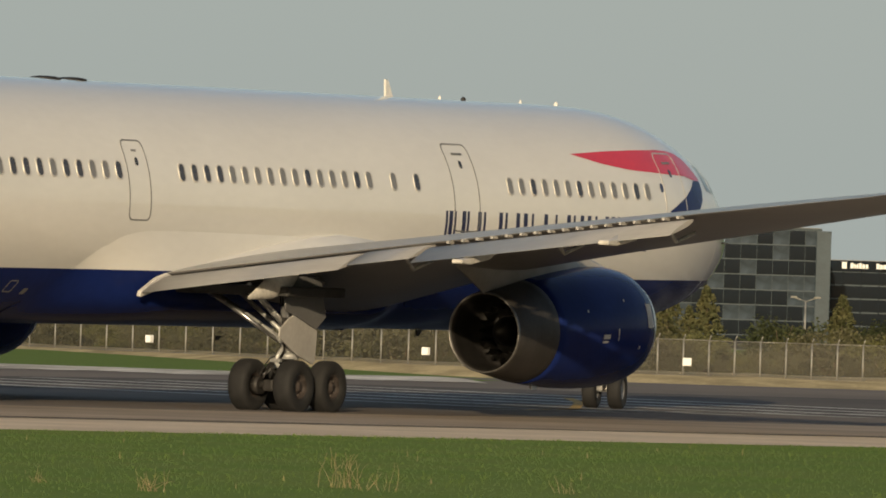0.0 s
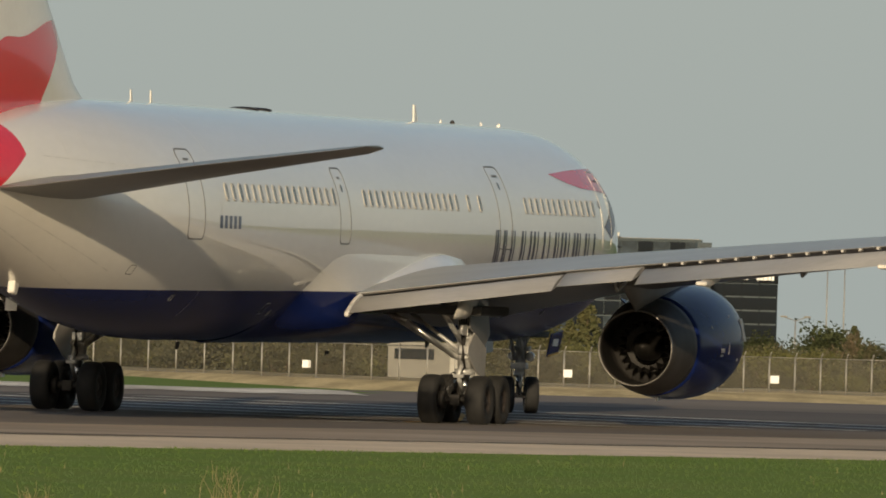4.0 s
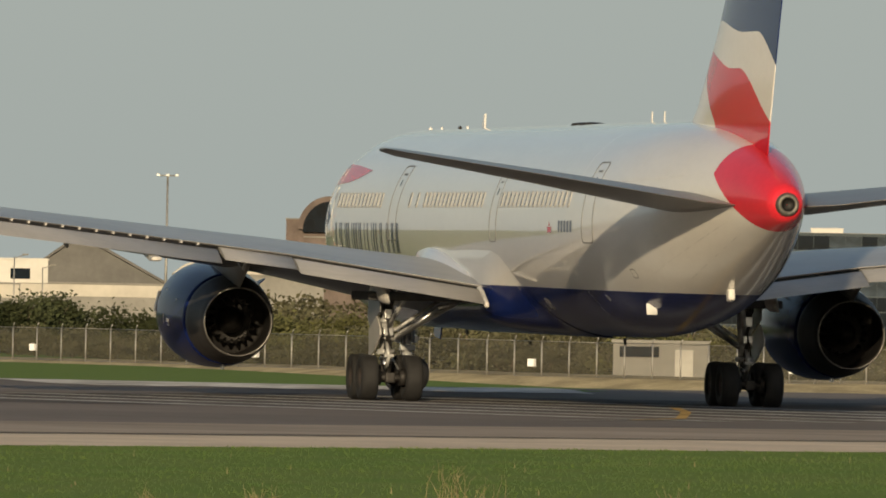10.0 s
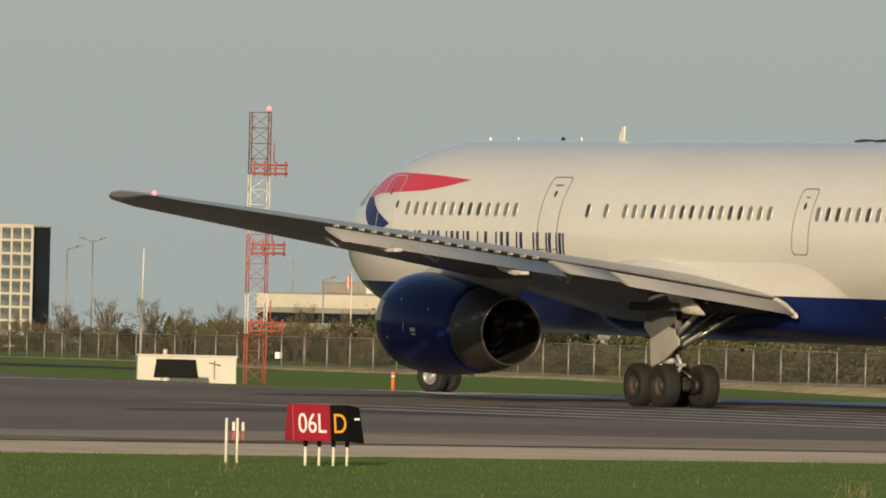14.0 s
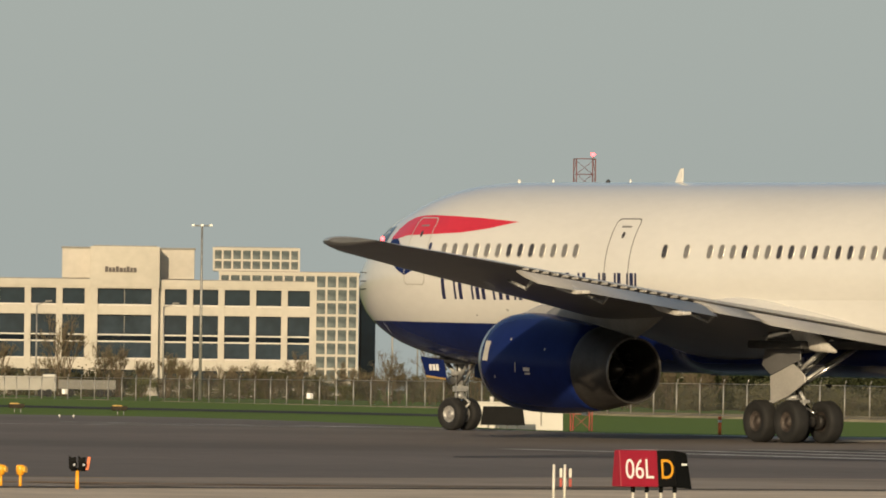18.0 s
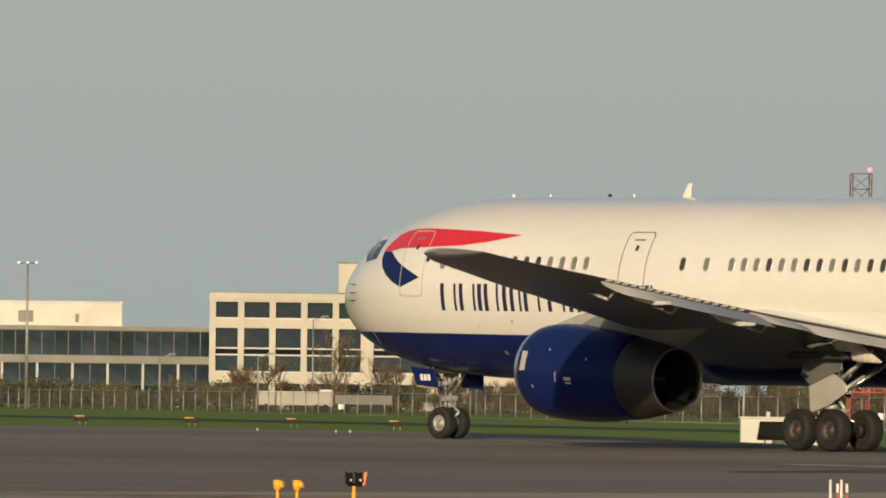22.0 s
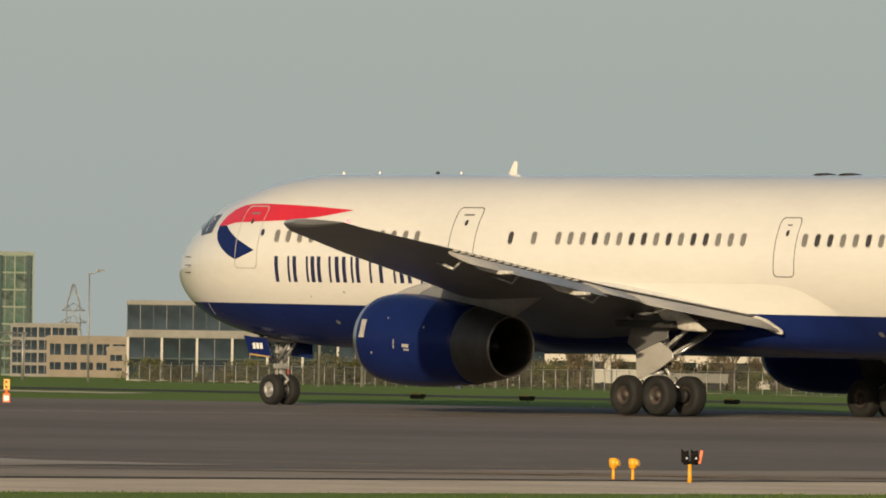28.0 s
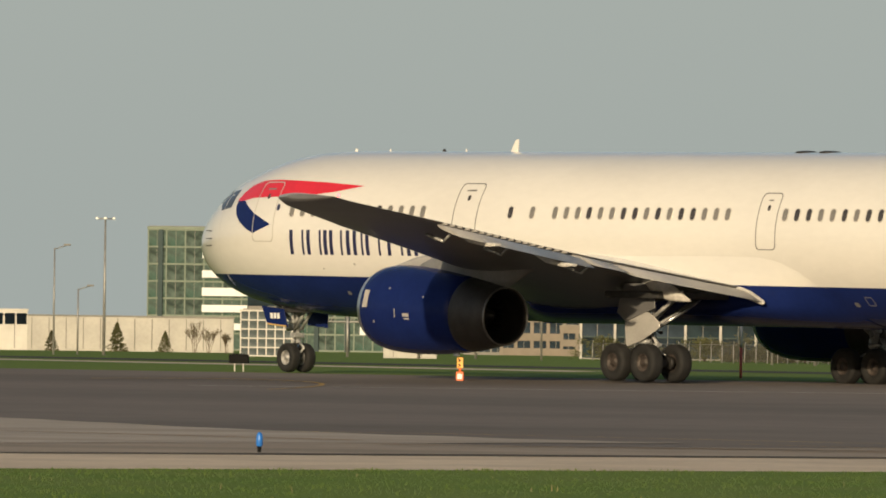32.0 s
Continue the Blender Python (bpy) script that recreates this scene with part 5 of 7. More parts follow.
# -- glass office with a fine white grid behind it --
facade("grid_office", "glass office with a fine pale square grid", afar(-1.15, 2100), 23.4, 20.6, 20, 13, 9, 0.36, 0.40, STONE, GRIDGLASS, parapet=0.4, recess=0.2, mullions=0)
facade("grid_penthouse", "stepped upper floors of the gridded glass office", afar(-1.30, 2104, up=20.75), 14.6, 3.9, 12, 9, 2, 0.32, 0.34, STONE, GRIDGLASS, parapet=0.3, recess=0.2, mullions=0)
block("dark_glass_end", "dark navy glass end of the gridded office", afar(-0.79, 2103), 2.8, 20.2, 15, NAVYGLASS)
# -- long low glass building --
facade("glass_office", "long low teal glass office with pale columns", afar(-3.72, 1750), 59.0, 7.0, 20, 12, 2, 0.34, 0.22, MULLION, TEALGLASS, base=0.2, parapet=0.95, recess=0.5, mullions=1, alt=TEALDEEP, band=TEALFRAME, cap=GREYWALL)
facade("glass_upper_floor", "dark teal ribbon glazing of the low office", afar(-3.72, 1751.5, up=7.02), 59.0, 4.1, 18, 16, 1, 0.14, 0.2, TEALFRAME, TEALGLASS, parapet=0.5, recess=0.25, mullions=1, alt=TEALDEEP, cap=GREYWALL)
block("plant_room", "long cream plant room on the glass office roof", afar(-3.575, 1757, up=11.15), 24.6, 3.3, 10, PANELWHITE, extra=((-1.2, 0.6, 2.1, 1.6, GREYWALL), (6.0, 0.6, 0.5, 1.2, GREYWALL), (-9.0, 0.5, 0.3, 0.5, GREYWALL)))
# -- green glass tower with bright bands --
tower = facade("green_tower", "mid-rise green glass office with tree reflections painted into its panes", afar(-5.89, 2400), 65.0, 23.6, 25, 18, 7, 0.26, 0.34, GREENFRAME, GREENGLASS, parapet=0.6, recess=0.25, mullions=1, alt=TREEGLASS)
# white bands: the sun's reflection off the front is put into their colour
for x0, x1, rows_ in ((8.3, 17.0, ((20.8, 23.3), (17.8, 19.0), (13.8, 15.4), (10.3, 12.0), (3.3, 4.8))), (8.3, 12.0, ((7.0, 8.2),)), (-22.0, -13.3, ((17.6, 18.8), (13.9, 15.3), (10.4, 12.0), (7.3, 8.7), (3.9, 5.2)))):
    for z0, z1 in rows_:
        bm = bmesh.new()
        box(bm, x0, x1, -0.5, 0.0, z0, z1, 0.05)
        part("bright_band", bm, PALETEXT, tower, "bright white band with the sun's reflection in its colour")
bm = bmesh.new()
box(bm, -13.2, -6.3, -0.30, 0.0, 0.5, 22.6, 0.05)
part("dark_bay", bm, TEALDEEP, tower, "dark glazed bay beside the bright bands")
for z0, z1 in ((17.7, 18.7), (14.0, 15.2), (10.5, 11.8), (7.4, 8.6)):
    bm = bmesh.new()
    box(bm, -13.1, -6.4, -0.42, -0.305, z0, z1, 0.04)
    part("grey_band", bm, GREYWALL, tower, "grey spandrel band")
for x in (-30, 0, 5.9, 21.0, 26.0, 31.6):
    bm = bmesh.new()
    box(bm, x - 0.45, x + 0.45, -0.35, 0.0, 0, 23.0, 0.05)
    part("dark_fin", bm, TEALFRAME, tower, "dark vertical glass fin")
# pipe gantry on posts in front of the tower
gan = thing("pipe_gantry", afar(-5.60, 1560), "grey steel pipe gantry on posts", "gantry")
for z in (5.9, 4.4):
    bm = bmesh.new()
    rod(bm, (-12.5, 0, z), (12.5, 0, z), 0.11, seg=6)
    part("chord", bm, GALV, gan)
for k in range(20):
    bm = bmesh.new()
    x = -12.5 + 1.25 * k
    rod(bm, (x, 0, 4.4 if k % 2 else 5.9), (x + 1.25, 0, 5.9 if k % 2 else 4.4), 0.06, seg=5)
    part("brace", bm, GALV, gan)
for k in range(4):
    bm = bmesh.new()
    rod(bm, (-12.0 + 8 * k, 0, 0), (-12.0 + 8 * k, 0, 5.9), 0.18, seg=8)
    part("post", bm, GALV, gan)
block("tower_penthouse", "pale rooftop block on the green glass office", afar(-5.62, 2408, up=23.75), 8.0, 1.9, 6, PANELWHITE)
block("tower_penthouse", "pale rooftop block on the green glass office", afar(-6.225, 2408, up=23.75), 5.4, 1.7, 6, PANELWHITE)
# -- stepped offices --
facade("stepped_office", "stepped tan office with dark ribbon windows", afar(-4.83, 2200), 17.0, 7.2, 14, 6, 2, 0.6, 1.3, TANWALL, TEALGLASS, parapet=0.7, recess=0.3)
facade("stepped_office", "lower tan office step with dark ribbon windows", afar(-4.58, 2196), 15.0, 5.4, 12, 5, 2, 0.6, 1.2, TANWALL, TEALGLASS, parapet=0.8, recess=0.3)
facade("stepped_office", "tall teal glass core of the stepped office", afar(-5.06, 2204), 12.0, 9.3, 12, 5, 4, 0.3, 0.5, GREYWALL, TEALGLASS, parapet=0.4, recess=0.3)
# -- long low wall and the glazed hall beside it --
block("warehouse", "long low pale grey warehouse wall", afar(-6.9, 1900), 42.0, 5.2, 14, MULLION, extra=tuple((-20 + 2.6 * k, 0.3, 0.12, 4.7, GREYWALL) for k in range(16)))
facade("glazed_hall", "low hall with a white glazed grid front", afar(-6.118, 1500), 6.3, 5.6, 8, 6, 5, 0.15, 0.15, PANELWHITE, GRIDGLASS, parapet=0.15, recess=0.2, mullions=0)
block("storage_shed", "pale grey container shed beside the fence", afar(-5.46, 1500), 6.4, 2.8, 4, MULLION, extra=((-2.0, 0.2, 0.1, 2.4, GREYWALL), (1.4, 0.2, 0.1, 2.4, GREYWALL)))
block("low_office", "low pale office with a band of dark windows", afar(-7.345, 1900), 9.0, 6.0, 8, PANELWHITE, extra=tuple((-3.6 + 1.8 * k, 3.9, 1.5, 1.7, NAVYGLASS) for k in range(5)))
# -- dark glass offices, with a lettered roof edge --
pb = facade("navy_office", "dark navy glass office with pale lettering on top", afar(5.30, 2950), 17.0, 21.8, 18, 4, 6, 0.25, 0.35, NAVYGLASS, NAVYGLASS, parapet=2.6, recess=0.2, mullions=0, band=SLATE)
sign_bars(pb, -4.6, 19.9, 1.25, [0.9], PALETEXT)
sign_bars(pb, -2.6, 20.0, 1.0, [0.75, 0.4, 0.5, 0.65, 0.65, 0.65], PALETEXT)
sign_bars(pb, 3.5, 20.0, 1.0, [0.75, 0.65, 0.95, 0.65, 0.6], PALETEXT)
facade("teal_office", "tall dark and teal glass office with thin pale bands", afar(4.60, 2900), 52.0, 28.6, 20, 14, 8, 0.10, 0.26, BLUEFRAME, NAVYGLASS, parapet=0.5, recess=0.2, mullions=0, alt=TEALGLASS, band=SLATE)
bm = bmesh.new()
box(bm, -1.7, 1.7, -0.8, 0.0, 0, 28.0, 0.1)
tagged(part("stair_column", bm, SLATE, None, at=afar(5.125, 2896)), "grey concrete stair column of the glass office", "column")
block("roof_plant", "pale rooftop plant on the glass office", afar(4.66, 2905, up=28.7), 7.5, 0.9, 5, PANELWHITE)
# -- brown hall with an arched window --
arch = block("arched_hall", "brown brick hall with a great arched window", afar(2.585, 2600), 36.0, 26.6, 30, BROWNBRICK)
bm = bmesh.new()
pts = [(6.6 * math.cos(a_), 24.6 + 6.9 * math.sin(a_)) for a_ in [math.pi * k / 20 for k in range(21)]]
prism(bm, pts, 1.6, Matrix.Translation((-9.0, -0.4, 0)))
part("gable", bm, BROWNBRICK, arch)
bm = bmesh.new()
prism(bm, [(-14.0, 26.7), (-12.6, 29.8), (-9.0, 31.2), (9.0, 30.8), (13.5, 29.2), (16.5, 26.7)], 26, Matrix.Translation((0, 14, 0)))
part("vaulted_roof", bm, TANWALL, arch, "tan vaulted roof")
bm = bmesh.new()
pts = [(5.6 * math.cos(a_), 24.0 + 6.4 * math.sin(a_)) for a_ in [math.pi * k / 20 for k in range(21)]]
prism(bm, pts, 0.3, Matrix.Translation((-9.0, -1.3, 0)))
part("arched_window", bm, NAVYGLASS, arch, "great dark arched window")
bm = bmesh.new()
box(bm, -2.2, 16.0, -0.8, 0.0, 16, 30.2, 0.2)
part("pale_front", bm, TANWALL, arch, "pale tan front beside the arch")
block("arched_hall_wing", "low brown brick wing of the arched hall", afar(2.78, 2590), 46.0, 22.8, 20, BROWNBRICK)
# -- grey pitched hangar and pale low buildings --
DARKROOF = material("dark_grey_sheeting", (0.14, 0.135, 0.13), 0.7, vary=0.1, scale=0.2, fine=1.0, spec=0.2)
hang = thing("hangar", afar(1.30, 2300), "grey hangar with a low pitched roof", "hangar")
bm = bmesh.new()
prism(bm, [(-14, 0), (15, 0), (15, 10.6), (0.4, 18.4), (-4.0, 18.4), (-14, 11.2)], 30, Matrix.Translation((0, 15, 0)))
part("wall", bm, DARKROOF, hang)
bm = bmesh.new()
prism(bm, [(-14.4, 11.1), (-4.1, 18.5), (0.5, 18.5), (15.4, 10.5), (15.4, 11.0), (0.6, 19.0), (-4.2, 19.0), (-14.4, 11.6)], 31, Matrix.Translation((0, 15, 0)))
part("roof", bm, DARKROOF, hang)
for x, w, z in ((-9, 8, 2.0), (6, 9, 2.0)):
    bm = bmesh.new()
    box(bm, x - w / 2, x + w / 2, -0.2, 0.1, z, 6.0, 0.05)
    part("hangar_door", bm, PANELWHITE, hang)
term = block("low_terminal", "long low grey building with a cream upper band", afar(0.585, 1900), 26.0, 9.2, 14, GREYWALL, extra=((0, 7.2, 25.8, 2.0, STONE), (0, 4.9, 25.4, 1.5, NAVYGLASS)) + tuple((-11.5 + 3.2 * k, 1.4, 2.2, 2.4, STONE) for k in range(8)))
for x_, tall_ in ((2.5, 3.6), (5.0, 2.6), (-7.5, 1.6)):
    bm = bmesh.new()
    rod(bm, (x_, 4, 9.4), (x_, 4, 9.4 + 3.6 + tall_), 0.06, 0.04, 6)
    part("roof_mast", bm, GALV, term)
block("roof_plant", "long grey plant screen on the low building", afar(0.72, 1904, up=9.5), 15.0, 1.5, 8, GREYWALL)
block("low_terminal_roof", "pale upper block on the long low building", afar(0.90, 1903, up=9.5), 13.6, 3.5, 8, PANELWHITE, extra=((-3.6, 1.0, 3.4, 1.2, NAVYGLASS), (2.6, 0.6, 3.0, 1.6, NAVYGLASS), (-6.0, 2.6, 1.4, 0.7, GREYWALL)))
hall = block("white_roofed_hall", "grey hall under a pale sunlit roof", afar(2.02, 2150), 26.0, 12.4, 14, GREYWALL)
bm = bmesh.new()
prism(bm, [(-13.0, 12.7), (13.0, 12.7), (12.4, 15.4), (-7.0, 15.6), (-11.0, 14.2)], 13, Matrix.Translation((0, 6.6, 0)))
part("pale_roof", bm, STONE, hall, "pale sunlit roof")
block("long_store", "long low store with a pale upper band", afar(1.36, 2000), 27.0, 9.9, 10, GREYWALL, extra=((0, 7.9, 26.6, 1.9, STONE),))
block("low_store", "small grey store behind the fence", afar(3.91, 950, up=-1.0), 7.2, 2.95, 5, GREYWALL, extra=((-1.6, 1.9, 3.0, 0.8, NAVYGLASS), (1.8, 0.3, 1.4, 2.2, MULLION)))



# -- masts and lamps --
def lamp_mast(bearing, dist, tall, heads=3, label="tall grey floodlight mast with three lamps"):
    m = thing("lamp_mast", afar(bearing, dist), label, "lamp mast", "lamp masts along the road")
    bm = bmesh.new()
    rod(bm, (0, 0, 0), (0, 0, tall), 0.20, 0.10, 10)
    part("pole", bm, GALV, m)
    bm = bmesh.new()
    rod(bm, (-1.0, 0, tall - 0.15), (1.0, 0, tall - 0.15), 0.07, seg=8)
    part("crossarm", bm, GALV, m)
    for k in range(heads):
        bm = bmesh.new()
        box(bm, -0.17, 0.17, -0.3, 0.2, -0.12, 0.12, 0.04)
        part("lamp_head", bm, LAMPWHITE, m, at=pose((k - (heads - 1) / 2) * 0.95, 0, tall - 0.1))
    return m


def street_lamp(bearing, dist, tall, reach=1.6, label="slim grey street lamp with one arm", twin=False):
    m = thing("street_lamp", afar(bearing, dist), label, "street lamp", "street lamps behind the fence")
    bm = bmesh.new()
    rod(bm, (0, 0, 0), (0, 0, tall), 0.12, 0.08, 8)
    part("pole", bm, GALV, m)
    for s in (1, -1) if twin else (1,):
        bm = bmesh.new()
        rod(bm, (0, 0, tall - 0.1), (s * reach, 0, tall + 0.35), 0.06, seg=6)
        part("arm", bm, GALV, m)
        bm = bmesh.new()
        box(bm, s * reach - 0.4, s * reach + 0.4, -0.2, 0.2, tall + 0.28, tall + 0.48, 0.05)
        part("lamp_head", bm, GREYWALL, m)
    return m


for b_, d_, t_ in ((1.643, 1300, 18.6), (-1.55, 1350, 18.9), (-3.608, 1350, 15.9), (-6.86, 1400, 15.4), (-5.42, 1500, 16.0)):
    lamp_mast(b_, d_, t_)
for b_, d_, t_, tw in ((-3.806, 1350, 12.6, False), (-7.09, 1400, 11.9, False), (-0.674, 1400, 11.7, False), (-0.558, 1600, 14.2, True), (-0.40, 1500, 4.2, False), (-4.86, 1500, 13.0, False), (0.50, 1700, 10.5, False), (0.95, 1600, 11.5, False),
                       (1.08, 1700, 10.8, False), (5.691, 1800, 16.2, False), (5.77, 1850, 16.4, False), (5.55, 1500, 6.4, True), (-2.3, 1500, 11.0, False), (-1.72, 1480, 10.8, False), (-6.98, 1450, 7.6, False), (-3.0, 1420, 6.0, False), (-2.55, 1420, 6.2, False), (5.05, 1500, 7.0, True)):
    street_lamp(b_, d_, t_, 1.4, twin=tw)


def banded_pole(at, tall, radius, bands, label, name="marker_pole"):
    m = thing(name, at, label, "marker pole")
    for k in range(bands):
        bm = bmesh.new()
        rod(bm, (0, 0, tall * k / bands), (0, 0, tall * (k + 1) / bands), radius, seg=10)
        part("band", bm, REDPAINT if k % 2 != bands % 2 else MASTWHITE, m)
    return m


banded_pole(afar(2.662, 2700, up=0), 44.0, 0.24, 9, "tall red and white banded radio mast", "radio_mast")
flag = thing("flagpole", afar(0.628, 1600), "white flagpole with a small red and white flag", "flagpole")
bm = bmesh.new()
rod(bm, (0, 0, 0), (0, 0, 11.0), 0.09, 0.05, 8)
part("pole", bm, MASTWHITE, flag)
for k, m_ in enumerate((REDPAINT, GALV, REDPAINT)):
    bm = bmesh.new()
    box(bm, -0.12 - 0.22 * (k + 1), -0.12 - 0.22 * k, -0.03, 0.03, 9.3 - 0.38 * k, 10.7 - 0.30 * k, 0.01)
    part("flag_panel", bm, m_, flag)
pyl = thing("power_pylon", afar(-4.931, 2600), "grey lattice power pylon on the horizon", "pylon")
bm = bmesh.new()
for z0, z1, w0, w1 in ((0, 10, 2.6, 1.5), (10, 15, 1.5, 1.3), (15, 19, 1.3, 0.2)):
    for sx in (-1, 1):
        for sy in (-1, 1):
            rod(bm, (sx * w0 / 1, sy * w0, z0), (sx * w1, sy * w1, z1), 0.13, seg=5)
        rod(bm, (sx * w0, -w0, z0), (-sx * w1, -w1, z1), 0.08, seg=5)
for z, w in ((11, 2.8), (13.5, 2.4)):
    rod(bm, (-w, 0, z), (w, 0, z), 0.12, seg=5), rod(bm, (-w, 0, z), (0, 0, z + 1.5), 0.09, seg=5), rod(bm, (w, 0, z), (0, 0, z + 1.5), 0.09, seg=5)
part("lattice", bm, GALV, pyl)


# ---- the perimeter fence ----
WIRE = bpy.data.materials.new("chain_link")
WIRE.use_nodes = True
wn, wl = WIRE.node_tree.nodes, WIRE.node_tree.links.new
wp = wn["Principled BSDF"]
wp.inputs["Base Color"].default_value, wp.inputs["Roughness"].default_value = (0.10, 0.095, 0.085, 1), 0.7
wp.inputs["Alpha"].default_value = 0.30          # wires cover about a third of what is behind
FENCE_LINE = [(92, 800), (60, 800), (45, 822), (25, 880), (6, 938), (-6, 1040), (-31, 1180), (-60, 1330), (-100, 1500), (-128, 1570)]


def fence_y(x):
    for p, q in zip(FENCE_LINE, FENCE_LINE[1:]):
        if q[0] <= x <= p[0]:
            return p[1] + (q[1] - p[1]) * (p[0] - x) / (p[0] - q[0])
    return FENCE_LINE[-1][1]


def bank_top(x):
    """Height of the straw bank's crest behind the fence."""
    k = min(1.0, max(0.0, (x - 20) / 45))
    return -0.20 - 0.33 * k - 0.05 * min(1.0, max(0.0, -x / 30))


def fence_z(x):
    return bank_top(x) - 0.24 - 0.10 * min(1.0, max(0.0, (x - 20) / 30))


fence = thing("perimeter_fence", pose(0, 0, 0), "tall chain-link airfield fence with grey posts", "fence")
bm = bmesh.new()
rod(bm, (0, 0, -0.1), (0, 0, 2.45), 0.055, seg=7)
rod(bm, (0, 0, 2.45), (0.10, -0.22, 2.75), 0.04, seg=6)
POST = plain_mesh("post", bm, GALV)
xs_ = [91 - 1.65 * k for k in range(133)]
for x in xs_:
    again("post", POST, fence, pose(x, fence_y(x), fence_z(x)))
for z, r in ((2.42, 0.022), (0.12, 0.012)):
    bm = bmesh.new()
    for a_, b_ in zip(xs_[::3], xs_[3::3]):
        rod(bm, (a_, fence_y(a_), z + fence_z(a_)), (b_, fence_y(b_), z + fence_z(b_)), r, seg=5)
    part("rail", bm, GALV, fence)
bm = bmesh.new()
rows = [[bm.verts.new((x, fence_y(x) + 0.06, z + fence_z(x))) for z in (0.05, 2.42)] for x in xs_]
for r, s in zip(rows, rows[1:]):
    bm.faces.new((r[0], r[1], s[1], s[0]))
part("chain_link", bm, WIRE, fence, "thin grey chain-link mesh")
# warning boards on the wire
for k, x in enumerate((63.2, 76.5, 47.5, 31.0, 16.5, 5.0, -20.5, -48.0)):
    bm = bmesh.new()
    box(bm, -0.28, 0.28, -0.03, 0.0, 0.75, 1.25, 0.01)
    tagged(part("warning_board", bm, PALETEXT, None, at=pose(x, fence_y(x) - 0.08, fence_z(x))), "small white warning board on the fence", "sign", "boards on the fence")


# straw bank that rises under the fence
bm = bmesh.new()
rings = []
for k in range(52):
    x = 92 - 3 * k
    y, top_, foot = fence_y(x), bank_top(x), low_land(x)
    n_ = 0.05 * math.sin(1.7 * k) + 0.03 * math.sin(4.1 * k)
    rings.append([(x, y - 16, foot - 0.25), (x, y - 9, foot - 0.02 + n_), (x, y - 5, foot + (top_ - foot) * 0.45), (x, y, top_ - 0.20 + n_ * 0.5), (x, y + 4, top_ + n_), (x, y + 10, top_), (x, y + 22, foot - 0.25)])
loft(bm, rings, False, (False, False))
tagged(part("dry_bank", bm, DRY, None), "straw-coloured dry grass bank below the fence", "bank", kind="structure")


# ---- trees and hedges ----
def leaf_mat(name, colour, second):
    return material(name, colour, 0.9, vary=0.25, scale=0.8, fine=3.0, second=second, spec=0.05)


CONIFER = leaf_mat("conifer_needles", (0.070, 0.076, 0.036), (0.105, 0.098, 0.045))
EVERGREEN = leaf_mat("dark_evergreen_leaves", (0.045, 0.055, 0.026), (0.062, 0.070, 0.034))
OLIVE = leaf_mat("olive_leaves", (0.118, 0.112, 0.066), (0.082, 0.080, 0.048))
BUD = leaf_mat("spring_buds", (0.165, 0.150, 0.085), (0.125, 0.112, 0.066))
YOUNG = leaf_mat("young_leaves", (0.125, 0.125, 0.050), (0.085, 0.085, 0.040))
BARK = material("grey_bark", (0.17, 0.13, 0.09), 0.9, vary=0.2, scale=2, spec=0.1)


def leaves(rnd, spots, size, n):
    """Many small leaf clumps scattered round spots (centre, spread)."""
    verts, faces = [], []
    for _ in range(n):
        (cx, cy, cz), (sx, sy, sz) = rnd.choice(spots)
        p = Vector((rnd.gauss(cx, sx), rnd.gauss(cy, sy), rnd.gauss(cz, sz)))
        u = Vector((rnd.gauss(0, 1), rnd.gauss(0, 1), rnd.gauss(0, 0.6))).normalized()
        v = u.orthogonal().normalized()
        s = size * rnd.uniform(0.5, 1.3)
        k = len(verts)
        verts += [p + u * s, p + v * s * 0.6, p - u * s * 0.8, p - v * s * 0.7]
        faces.append((k, k + 1, k + 2, k + 3))
    me = bpy.data.meshes.new("crown")
    me.from_pydata(verts, [], faces)
    return me


